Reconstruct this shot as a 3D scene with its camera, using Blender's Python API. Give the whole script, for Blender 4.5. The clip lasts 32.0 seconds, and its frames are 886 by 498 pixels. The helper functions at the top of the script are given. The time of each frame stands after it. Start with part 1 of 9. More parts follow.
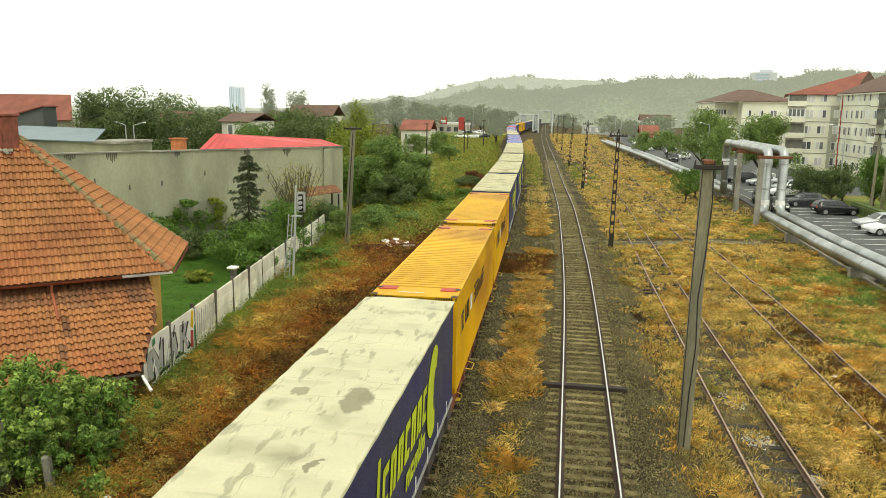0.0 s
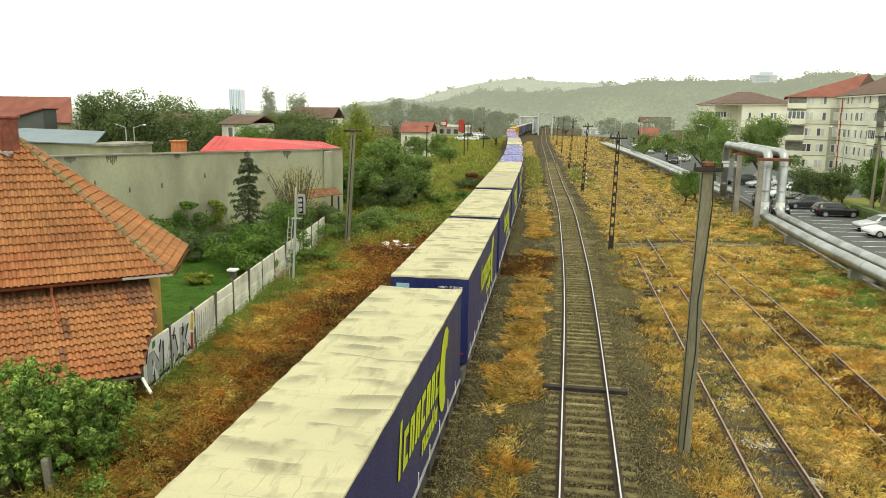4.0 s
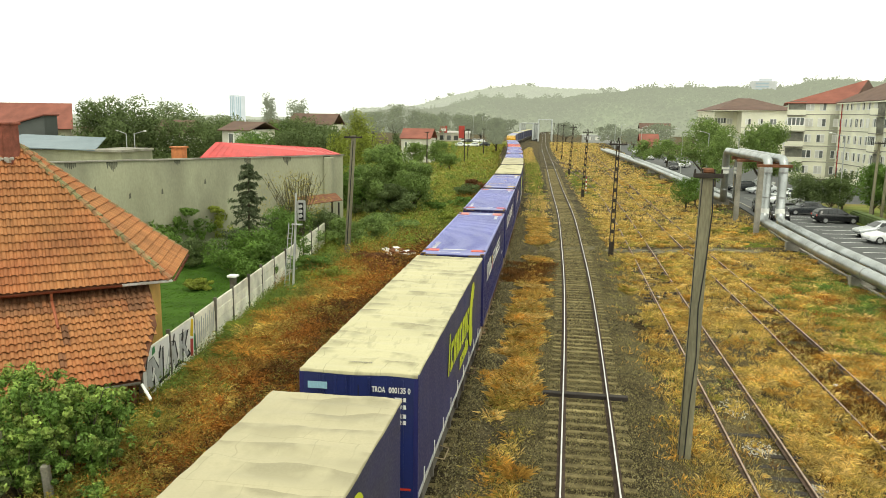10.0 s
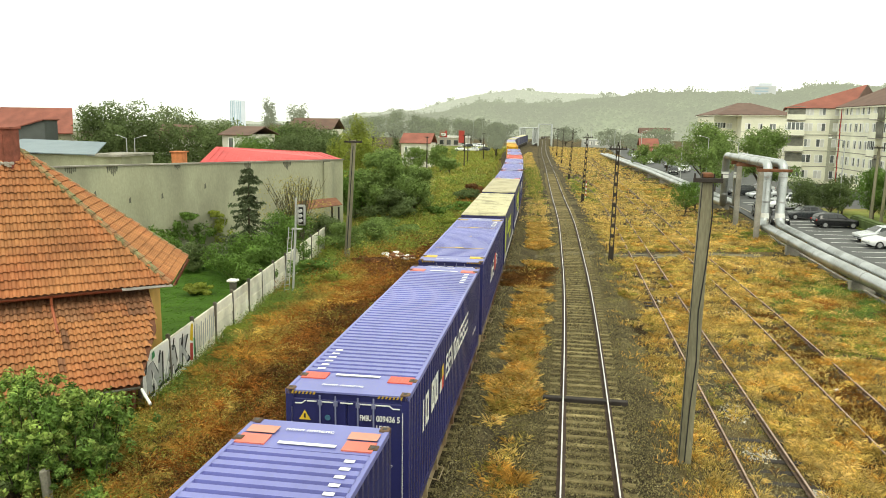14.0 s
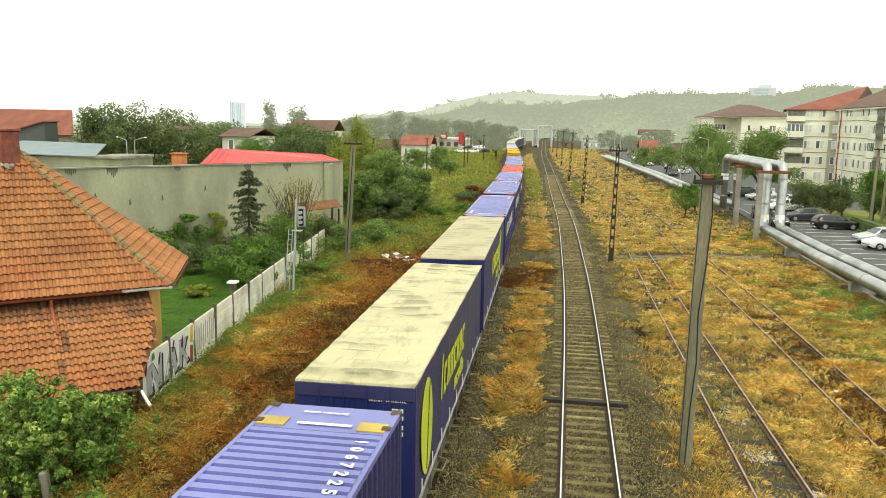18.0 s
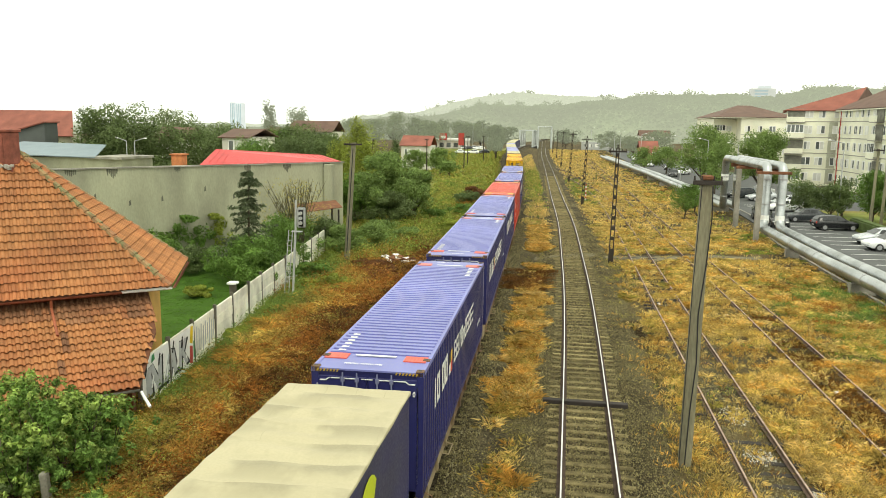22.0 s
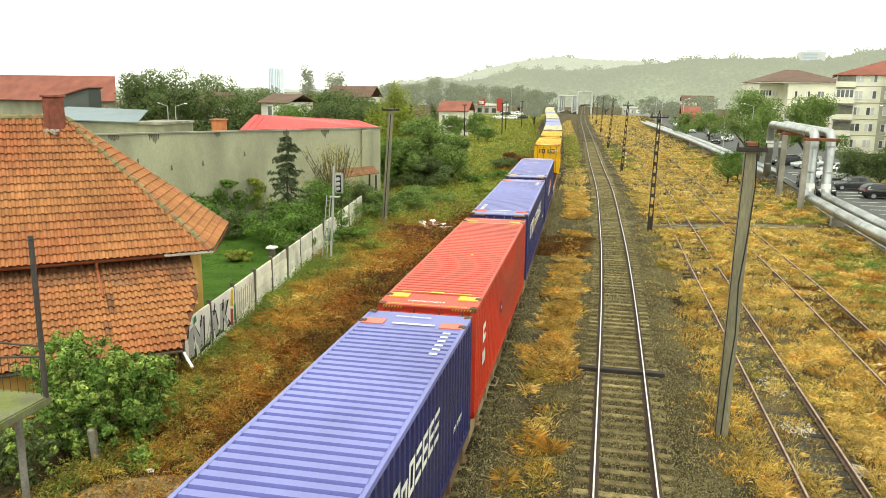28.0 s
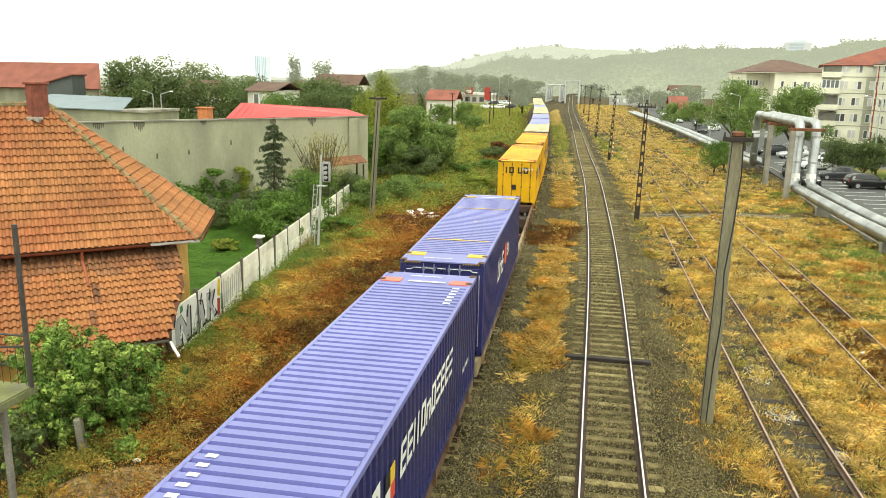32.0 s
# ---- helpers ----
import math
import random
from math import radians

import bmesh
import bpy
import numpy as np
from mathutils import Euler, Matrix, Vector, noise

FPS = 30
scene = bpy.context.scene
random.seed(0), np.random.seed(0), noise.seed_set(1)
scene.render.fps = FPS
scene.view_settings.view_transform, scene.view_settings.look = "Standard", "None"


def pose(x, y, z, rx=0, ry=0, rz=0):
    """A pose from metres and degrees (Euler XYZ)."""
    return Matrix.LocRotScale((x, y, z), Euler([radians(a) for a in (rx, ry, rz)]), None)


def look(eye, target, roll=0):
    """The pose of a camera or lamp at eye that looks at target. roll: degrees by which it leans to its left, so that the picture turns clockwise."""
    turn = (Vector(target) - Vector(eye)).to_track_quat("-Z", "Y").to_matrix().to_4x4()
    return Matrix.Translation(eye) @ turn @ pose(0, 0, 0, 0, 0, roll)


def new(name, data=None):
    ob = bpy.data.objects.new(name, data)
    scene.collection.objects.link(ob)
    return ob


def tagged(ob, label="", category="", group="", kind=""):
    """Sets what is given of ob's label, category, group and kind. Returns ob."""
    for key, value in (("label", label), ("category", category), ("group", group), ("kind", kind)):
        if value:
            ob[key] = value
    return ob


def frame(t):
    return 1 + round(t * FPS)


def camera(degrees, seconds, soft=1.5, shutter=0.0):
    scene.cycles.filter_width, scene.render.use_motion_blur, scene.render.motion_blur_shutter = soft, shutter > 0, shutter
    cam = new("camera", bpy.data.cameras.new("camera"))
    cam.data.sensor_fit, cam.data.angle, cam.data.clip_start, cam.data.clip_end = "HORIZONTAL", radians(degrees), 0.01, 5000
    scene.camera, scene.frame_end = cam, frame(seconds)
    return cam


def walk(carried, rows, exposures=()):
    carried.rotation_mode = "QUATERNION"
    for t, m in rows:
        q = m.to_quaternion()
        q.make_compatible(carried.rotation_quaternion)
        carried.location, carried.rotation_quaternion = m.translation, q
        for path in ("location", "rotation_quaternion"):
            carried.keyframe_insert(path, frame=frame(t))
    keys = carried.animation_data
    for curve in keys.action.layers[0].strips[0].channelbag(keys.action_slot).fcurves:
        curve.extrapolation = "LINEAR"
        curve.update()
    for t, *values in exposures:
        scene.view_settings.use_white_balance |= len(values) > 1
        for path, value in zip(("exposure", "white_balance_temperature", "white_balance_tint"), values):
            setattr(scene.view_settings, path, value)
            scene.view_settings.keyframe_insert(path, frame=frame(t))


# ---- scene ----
EYE = (0.0, 0.0, 9.34)
# seconds, turn to the left of +y, tilt up, lean, in degrees
PATH = [
    (0.0, 9.271, -10.348, 0.793),
    (0.5, 9.268, -10.336, 0.789),
    (1.0, 9.267, -10.325, 0.798),
    (1.5, 9.266, -10.311, 0.801),
    (2.0, 9.266, -10.290, 0.804),
    (2.5, 9.267, -10.264, 0.798),
    (3.0, 9.270, -10.235, 0.783),
    (3.5, 9.273, -10.203, 0.781),
    (5.5, 9.276, -10.139, 0.777),
    (6.0, 9.273, -10.113, 0.777),
    (6.5, 9.274, -10.081, 0.764),
    (7.0, 9.275, -10.045, 0.764),
    (7.5, 9.275, -10.011, 0.767),
    (8.0, 9.277, -9.977, 0.771),
    (8.5, 9.281, -9.931, 0.776),
    (9.0, 9.286, -9.858, 0.777),
    (9.5, 9.290, -9.778, 0.781),
    (10.0, 9.288, -9.724, 0.789),
    (10.5, 9.287, -9.672, 0.796),
    (11.0, 9.289, -9.603, 0.793),
    (11.5, 9.291, -9.540, 0.793),
    (12.0, 9.290, -9.492, 0.797),
    (12.5, 9.290, -9.453, 0.797),
    (13.0, 9.290, -9.428, 0.797),
    (13.5, 9.289, -9.406, 0.793),
    (14.0, 9.288, -9.386, 0.792),
    (14.5, 9.287, -9.370, 0.805),
    (16.5, 9.289, -9.312, 0.775),
    (17.0, 9.288, -9.304, 0.789),
    (17.5, 9.288, -9.285, 0.782),
    (18.0, 9.289, -9.260, 0.781),
    (18.5, 9.288, -9.248, 0.794),
    (19.0, 9.287, -9.246, 0.798),
    (19.5, 9.285, -9.244, 0.794),
    (20.0, 9.285, -9.237, 0.791),
    (20.5, 9.286, -9.228, 0.787),
    (21.0, 9.286, -9.217, 0.782),
    (21.5, 9.284, -9.206, 0.776),
    (22.0, 9.282, -9.200, 0.779),
    (22.5, 9.282, -9.201, 0.786),
    (23.0, 9.284, -9.204, 0.772),
    (23.5, 9.308, -9.218, 0.767),
    (24.0, 9.316, -9.244, 0.798),
    (24.5, 9.894, -9.444, 0.892),
    (25.0, 10.609, -9.893, 0.961),
    (25.5, 11.311, -10.651, 0.889),
    (27.5, 12.331, -11.678, 0.748),
    (28.0, 12.041, -11.751, 0.758),
    (28.5, 11.609, -11.973, 0.847),
    (29.0, 11.361, -12.095, 0.878),
    (29.5, 11.350, -12.147, 0.915),
    (30.0, 11.331, -12.155, 0.901),
    (30.5, 11.272, -12.152, 0.912),
    (31.0, 11.110, -12.207, 0.918),
    (31.5, 11.167, -12.282, 0.929),
    (32.0, 11.083, -12.542, 0.990),
]
cam = camera(60.0, 32.0, soft=0.9)
walk(cam, [(t, pose(*EYE, 90, 0, a) @ pose(0, 0, 0, p, 0, 0) @ pose(0, 0, 0, 0, 0, r)) for t, a, p, r in PATH],
     exposures=[(0.0, 0.17, 7200, 0), (3.0, 0.21, 7200, 0), (7.0, 0.27, 7200, 0), (11.0, 0.31, 7200, 0), (14.0, 0.42, 7200, 0), (17.0, 0.42, 7200, 0), (20.0, 0.39, 7200, 0), (24.0, 0.44, 7200, 0), (28.0, 0.57, 7200, 0), (32.0, 0.62, 7200, 0)])

# ---- sky and sun: bright overcast ----
world = bpy.data.worlds.new("sky")
scene.world = world
world.use_nodes = True
wn = world.node_tree.nodes
wl = world.node_tree.links
sky = wn.new("ShaderNodeTexSky")
sky.sky_type = "NISHITA"
sky.sun_disc = False
sky.sun_elevation, sky.sun_rotation = radians(64), radians(165)
sky.air_density, sky.dust_density, sky.ozone_density = 1.0, 6.0, 0.6
sat = wn.new("ShaderNodeHueSaturation")
sat.inputs["Saturation"].default_value = 0.1
cloud = wn.new("ShaderNodeMix")
cloud.data_type = "RGBA"
cloud.inputs["Factor"].default_value = 0.75
cloud.inputs["B"].default_value = (10.6, 10.9, 10.7, 1)
wl.new(sky.outputs["Color"], sat.inputs["Color"])
wl.new(sat.outputs["Color"], cloud.inputs["A"])
wl.new(cloud.outputs["Result"], wn["Background"].inputs["Color"])
wn["Background"].inputs["Strength"].default_value = 0.127
sun = new("sun", bpy.data.lights.new("sun", "SUN"))
sun.data.energy, sun.data.angle, sun.data.color = 0.65, radians(20), (1.0, 0.96, 0.88)
sun.matrix_world = look((0, 0, 50), (-6, 22, 0))


# ---- materials ----
def mat(name, color, rough=0.8, var=0.25, scale=3.0, fine=40.0, bump=0.15, metal=0.0, second=None, amount=0.5,
        coords="pos", rand=0.0, stretch=(1, 1, 1), spec=0.4, island=0.0, cells=0.0, cell_amount=0.5):
    """A surface: base colour with broad and fine mottling, an optional second colour in patches, and fine relief."""
    m = bpy.data.materials.new(name)
    m.use_nodes = True
    nt, ln = m.node_tree.nodes, m.node_tree.links
    b = nt["Principled BSDF"]
    b.inputs["Metallic"].default_value = metal
    b.inputs["Specular IOR Level"].default_value = spec
    if coords == "pos":
        src = nt.new("ShaderNodeNewGeometry").outputs["Position"]
    else:
        src = nt.new("ShaderNodeTexCoord").outputs["Object"]
    mp = nt.new("ShaderNodeMapping")
    mp.inputs["Scale"].default_value = stretch
    ln.new(src, mp.inputs["Vector"])

    def noisy(s, detail):
        n = nt.new("ShaderNodeTexNoise")
        n.inputs["Scale"].default_value, n.inputs["Detail"].default_value = s, detail
        ln.new(mp.outputs["Vector"], n.inputs["Vector"])
        return n.outputs["Fac"]

    def ramp(v, lo, hi, a, c):
        r = nt.new("ShaderNodeMapRange")
        for key, val in (("From Min", lo), ("From Max", hi), ("To Min", a), ("To Max", c)):
            r.inputs[key].default_value = val
        ln.new(v, r.inputs["Value"])
        return r.outputs["Result"]

    big, small = noisy(scale, 5), noisy(fine, 3)
    col = None
    if second:
        mx = nt.new("ShaderNodeMix")
        mx.data_type = "RGBA"
        mx.inputs["A"].default_value, mx.inputs["B"].default_value = (*color, 1), (*second, 1)
        ln.new(ramp(noisy(scale * 0.6, 6), 0.62 - amount * 0.4, 0.82 - amount * 0.4, 0, 1), mx.inputs["Factor"])
        col = mx.outputs["Result"]
    hsv = nt.new("ShaderNodeHueSaturation")
    if col:
        ln.new(col, hsv.inputs["Color"])
    else:
        hsv.inputs["Color"].default_value = (*color, 1)
    add = nt.new("ShaderNodeMath")
    add.operation = "MULTIPLY"
    ln.new(ramp(big, 0.3, 0.7, 1 - var, 1 + var), add.inputs[0])
    ln.new(ramp(small, 0.3, 0.7, 1 - var * 0.6, 1 + var * 0.6), add.inputs[1])
    value = add.outputs["Value"]
    for amt, kind in ((rand, "object"), (island, "island")):
        if amt:
            o = nt.new("ShaderNodeObjectInfo").outputs["Random"] if kind == "object" else \
                nt.new("ShaderNodeNewGeometry").outputs["Random Per Island"]
            k = nt.new("ShaderNodeMath")
            k.operation = "MULTIPLY"
            ln.new(value, k.inputs[0])
            ln.new(ramp(o, 0, 1, 1 - amt, 1 + amt), k.inputs[1])
            value = k.outputs["Value"]
    if cells:
        vo = nt.new("ShaderNodeTexVoronoi")
        vo.inputs["Scale"].default_value = cells
        ln.new(mp.outputs["Vector"], vo.inputs["Vector"])
        sp = nt.new("ShaderNodeSeparateColor")
        ln.new(vo.outputs["Color"], sp.inputs["Color"])
        k = nt.new("ShaderNodeMath")
        k.operation = "MULTIPLY"
        ln.new(value, k.inputs[0])
        ln.new(ramp(sp.outputs["Red"], 0, 1, 1 - cell_amount, 1 + cell_amount), k.inputs[1])
        value = k.outputs["Value"]
        small = vo.outputs["Distance"]
    ln.new(value, hsv.inputs["Value"])
    ln.new(hsv.outputs["Color"], b.inputs["Base Color"])
    ln.new(ramp(small, 0.3, 0.7, max(rough - 0.12, 0.02), min(rough + 0.1, 1)), b.inputs["Roughness"])
    if bump:
        bp = nt.new("ShaderNodeBump")
        bp.inputs["Strength"].default_value, bp.inputs["Distance"].default_value = bump, 0.02
        ln.new(small, bp.inputs["Height"])
        ln.new(bp.outputs["Normal"], b.inputs["Normal"])
    return m


def leaf_mat(name, color, rand=0.35, second=None):
    m = mat(name, color, 0.7, 0.35, 0.9, 9.0, 0.0, island=rand, second=second, amount=0.35, spec=0.2)
    nt, ln = m.node_tree.nodes, m.node_tree.links
    mx, tr = nt.new("ShaderNodeMixShader"), nt.new("ShaderNodeBsdfTranslucent")
    mx.inputs["Fac"].default_value = 0.35
    ln.new(nt["Hue/Saturation/Value"].outputs["Color"], tr.inputs["Color"])
    ln.new(nt["Principled BSDF"].outputs["BSDF"], mx.inputs[1])
    ln.new(tr.outputs["BSDF"], mx.inputs[2])
    ln.new(mx.outputs["Shader"], nt["Material Output"].inputs["Surface"])
    return m


M = {
    "ground": mat("earth_and_dry_grass", (0.10, 0.074, 0.032), 0.95, 0.45, 0.5, 9, 0.8, second=(0.058, 0.048, 0.026), amount=0.5, cells=31, cell_amount=0.45, spec=0.12),
    "grass_ground": mat("green_turf", (0.17, 0.21, 0.05), 0.95, 0.4, 0.25, 9, 0.5, second=(0.20, 0.165, 0.05), amount=0.45, spec=0.12),
    "ballast": mat("crushed_stone_ballast", (0.105, 0.088, 0.043), 0.95, 0.4, 0.7, 22, 1.0, second=(0.055, 0.042, 0.022), amount=0.55, cells=24, cell_amount=0.8, spec=0.12),
    "ballast_pale": mat("dusty_stone_ballast", (0.085, 0.070, 0.036), 0.95, 0.4, 0.7, 22, 1.0, second=(0.045, 0.036, 0.021), amount=0.5, cells=24, cell_amount=0.8, spec=0.12),
    "ridge": mat("mossy_ridge_tile", (0.30, 0.15, 0.075), 0.9, 0.3, 3, 25, 0.4, second=(0.19, 0.18, 0.085), amount=0.55),
    "asphalt": mat("asphalt", (0.085, 0.088, 0.088), 0.8, 0.2, 0.4, 30, 0.2),
    "path": mat("trodden_gravel", (0.155, 0.135, 0.085), 0.95, 0.3, 1.2, 20, 0.5, spec=0.12),
    "railtop": mat("worn_steel", (0.72, 0.70, 0.68), 0.28, 0.1, 2, 60, 0.05, metal=1.0),
    "railside": mat("rusty_rail", (0.055, 0.035, 0.025), 0.9, 0.3, 4, 40, 0.3),
    "railold": mat("old_rusty_rail", (0.15, 0.10, 0.075), 0.85, 0.3, 4, 40, 0.3),
    "railrust": mat("dull_rusty_rail_head", (0.36, 0.26, 0.20), 0.6, 0.3, 4, 40, 0.2),
    "sleeper": mat("weathered_sleeper", (0.19, 0.155, 0.075), 0.9, 0.45, 4, 30, 0.5, rand=0.35, spec=0.12),
    "darkwood": mat("tarred_timber", (0.035, 0.028, 0.024), 0.85, 0.3, 3, 30, 0.4),
    "concrete": mat("weathered_concrete", (0.32, 0.30, 0.26), 0.9, 0.3, 0.8, 18, 0.3, second=(0.2, 0.19, 0.15), amount=0.35),
    "polec": mat("pole_concrete", (0.19, 0.175, 0.115), 0.9, 0.35, 1.2, 20, 0.3, stretch=(1, 1, 0.2)),
    "stucco": mat("stained_grey_render", (0.37, 0.37, 0.26), 0.92, 0.14, 0.5, 10, 0.12, second=(0.27, 0.27, 0.195), amount=0.5, stretch=(1, 1, 0.4)),
    "tile": mat("orange_clay_tile", (0.365, 0.156, 0.058), 0.75, 0.16, 0.5, 20, 0.25, rand=0.14, second=(0.31, 0.105, 0.04), amount=0.4),
    "tile_joined": mat("orange_clay_tiles", (0.36, 0.158, 0.062), 0.75, 0.16, 0.5, 20, 0.25, island=0.18, second=(0.31, 0.105, 0.04), amount=0.4),
    "tile_dark": mat("dark_clay_tile", (0.185, 0.085, 0.042), 0.85, 0.2, 1.0, 20, 0.3, rand=0.12, second=(0.23, 0.095, 0.042), amount=0.4),
    "tile_dark_joined": mat("dark_clay_tiles", (0.185, 0.085, 0.042), 0.85, 0.2, 1.0, 20, 0.3, island=0.12, second=(0.23, 0.095, 0.042), amount=0.4),
    "tile_dull": mat("dulled_clay_tile", (0.255, 0.122, 0.058), 0.8, 0.2, 0.8, 20, 0.3, rand=0.18, second=(0.29, 0.11, 0.045), amount=0.4),
    "tile_dull_joined": mat("dulled_clay_tiles", (0.255, 0.122, 0.058), 0.8, 0.2, 0.8, 20, 0.3, island=0.18, second=(0.29, 0.11, 0.045), amount=0.4),
    "yellowwall": mat("ochre_render", (0.60, 0.36, 0.10), 0.9, 0.12, 1, 20, 0.1),
    "redroof": mat("red_metal_roof", (0.55, 0.06, 0.06), 0.5, 0.15, 1, 20, 0.05),
    "brick": mat("brick", (0.23, 0.075, 0.05), 0.9, 0.3, 4, 30, 0.3),
    "silver": mat("aluminium_cladding", (0.44, 0.46, 0.465), 0.38, 0.10, 0.8, 12, 0.04, metal=0.8, second=(0.29, 0.305, 0.30), amount=0.4),
    "plaster": mat("apartment_render", (0.86, 0.845, 0.69), 0.9, 0.1, 0.3, 8, 0.08, second=(0.76, 0.745, 0.60), amount=0.4),
    "plaster_dark": mat("grey_green_render_panel", (0.40, 0.40, 0.31), 0.9, 0.14, 0.5, 8, 0.08),
    "shadywall": mat("shaded_balcony_back_wall", (0.22, 0.215, 0.18), 0.9, 0.25, 1.5, 10, 0.05),
    "blind": mat("white_roller_blind", (0.70, 0.69, 0.64), 0.7, 0.08, 2, 20, 0.03, rand=0.15),
    "brownroof": mat("brown_roof_sheet", (0.13, 0.075, 0.055), 0.8, 0.2, 0.5, 8, 0.1),
    "orangeroof": mat("red_roof_sheet", (0.25, 0.085, 0.06), 0.8, 0.2, 0.5, 8, 0.1),
    "bare": mat("bare_trodden_earth", (0.25, 0.165, 0.075), 0.95, 0.4, 1.5, 20, 0.9, second=(0.15, 0.10, 0.045), amount=0.5, cells=11, cell_amount=0.5),
    "bark": mat("bark", (0.09, 0.07, 0.05), 0.95, 0.3, 3, 30, 0.5),
    "leaf": leaf_mat("green_leaves", (0.13, 0.22, 0.045), 0.25),
    "leaf_dark": leaf_mat("dark_leaves", (0.125, 0.168, 0.062), 0.2),
    "leaf_yellow": leaf_mat("yellowing_leaves", (0.25, 0.29, 0.05), 0.25),
    # distant leaves kept paler and greyer: haze put into their colour
    "leaf_far": leaf_mat("haze_pale_leaves", (0.19, 0.235, 0.115), 0.15),
    "straw": leaf_mat("dry_yellow_grass", (0.66, 0.50, 0.15), 0.5, second=(0.47, 0.33, 0.085)),
    "palestraw": leaf_mat("bleached_dry_grass", (0.71, 0.525, 0.20), 0.45, second=(0.55, 0.39, 0.12)),
    "paleweed": leaf_mat("pale_olive_weeds", (0.34, 0.295, 0.07), 0.5),
    "rustleaf": leaf_mat("rust_brown_weed_leaves", (0.37, 0.145, 0.03), 0.6, second=(0.28, 0.145, 0.033)),
    "elderleaf": leaf_mat("elder_leaves", (0.165, 0.275, 0.06), 0.5),
    "whitestone": mat("whitish_stone", (0.62, 0.60, 0.54), 0.9, 0.2, 2, 30, 0.2, island=0.4),
    "greystone": mat("grey_gravel", (0.175, 0.155, 0.088), 0.9, 0.3, 2, 30, 0.2, island=0.7, spec=0.12),
    "rustgrass": leaf_mat("brown_dead_weeds", (0.20, 0.09, 0.022), 0.6, second=(0.12, 0.07, 0.018)),
    "orangegrass": leaf_mat("orange_dry_grass", (0.60, 0.345, 0.08), 0.45, second=(0.46, 0.31, 0.085)),
    "burnt": leaf_mat("burnt_weeds", (0.05, 0.028, 0.015), 0.4),
    "lawn": leaf_mat("lawn_grass", (0.085, 0.18, 0.022), 0.3),
    "lawn_turf": mat("lawn_turf", (0.05, 0.105, 0.014), 0.95, 0.25, 0.8, 15, 0.4, spec=0.12),
    "leaf_rust": leaf_mat("rusty_leaves", (0.17, 0.075, 0.03), 0.35),
    "twig": mat("grey_twigs", (0.10, 0.09, 0.05), 0.9, 0.2, 5, 30, 0.1),
    "greengrass": leaf_mat("green_grass", (0.25, 0.315, 0.06), 0.5),
    "underlay": mat("roof_underlay", (0.13, 0.05, 0.025), 0.9, 0.2, 2, 20, 0.1),
    "coppergutter": mat("brown_painted_gutter", (0.30, 0.085, 0.04), 0.55, 0.15, 3, 30, 0.05),
    "orangebrick": mat("orange_brick", (0.55, 0.2, 0.08), 0.9, 0.2, 3, 20, 0.2),
    "stain": mat("black_water_stain", (0.12, 0.12, 0.09), 0.95, 0.3, 2, 20, 0.1),
    "rust": mat("rusty_metal", (0.17, 0.07, 0.035), 0.9, 0.35, 3, 25, 0.3),
    "fence": mat("limewashed_concrete", (0.86, 0.84, 0.72), 0.9, 0.16, 1.2, 18, 0.25, rand=0.1, second=(0.56, 0.53, 0.42), amount=0.25),
    "fencepost": mat("grey_concrete_post", (0.12, 0.11, 0.085), 0.9, 0.25, 2, 20, 0.3),
    "greypaint": mat("grey_spray_paint", (0.46, 0.47, 0.47), 0.7, 0.15, 3, 20, 0.05),
    "yellowpaint": mat("yellow_spray_paint", (0.7, 0.5, 0.02), 0.7, 0.1, 3, 20, 0.05),
    "redpaint": mat("red_paint", (0.42, 0.05, 0.04), 0.6, 0.15, 3, 20, 0.05),
    "greenpaint": mat("green_spray_paint", (0.05, 0.25, 0.09), 0.7, 0.1, 3, 20, 0.05),
    "greymetal": mat("grey_painted_metal", (0.42, 0.43, 0.42), 0.55, 0.15, 2, 20, 0.05),
    "polewood": mat("dark_pole_wood", (0.045, 0.036, 0.028), 0.9, 0.3, 2, 20, 0.3, stretch=(1, 1, 0.2)),
    "silverdark": mat("dull_metal_band", (0.4, 0.4, 0.41), 0.5, 0.15, 2, 20, 0.05, metal=0.6),
    "carglass": mat("dark_car_glass", (0.015, 0.018, 0.02), 0.12, 0.1, 2, 20, 0.0, spec=0.6),
    "windowglass": mat("dark_window_glass", (0.14, 0.15, 0.145), 0.15, 0.3, 0.6, 8, 0.0, spec=0.6, rand=0.6),
    "cargrey": mat("dark_grey_car_paint", (0.03, 0.035, 0.04), 0.3, 0.05, 2, 20, 0.0, spec=0.6),
    "carblack": mat("black_car_paint", (0.012, 0.012, 0.014), 0.25, 0.05, 2, 20, 0.0, spec=0.6),
    "carwhite": mat("white_car_paint", (0.78, 0.79, 0.8), 0.35, 0.04, 2, 20, 0.0, spec=0.5),
    "carsilver": mat("silver_car_paint", (0.5, 0.52, 0.54), 0.35, 0.04, 2, 20, 0.0, metal=0.4),
    "pinkwall": mat("pink_render", (0.55, 0.19, 0.17), 0.9, 0.1, 1, 10, 0.05),
    "whitewall": mat("pale_render", (0.62, 0.6, 0.53), 0.9, 0.1, 0.8, 10, 0.05),
    "darkwall": mat("dark_grey_cladding", (0.10, 0.11, 0.105), 0.8, 0.12, 0.6, 10, 0.05),
    "bluesheet": mat("blue_grey_sheet", (0.20, 0.25, 0.28), 0.6, 0.1, 0.6, 10, 0.05),
    "bridge": mat("pale_bridge_steel", (0.42, 0.44, 0.43), 0.6, 0.1, 0.5, 8, 0.05),
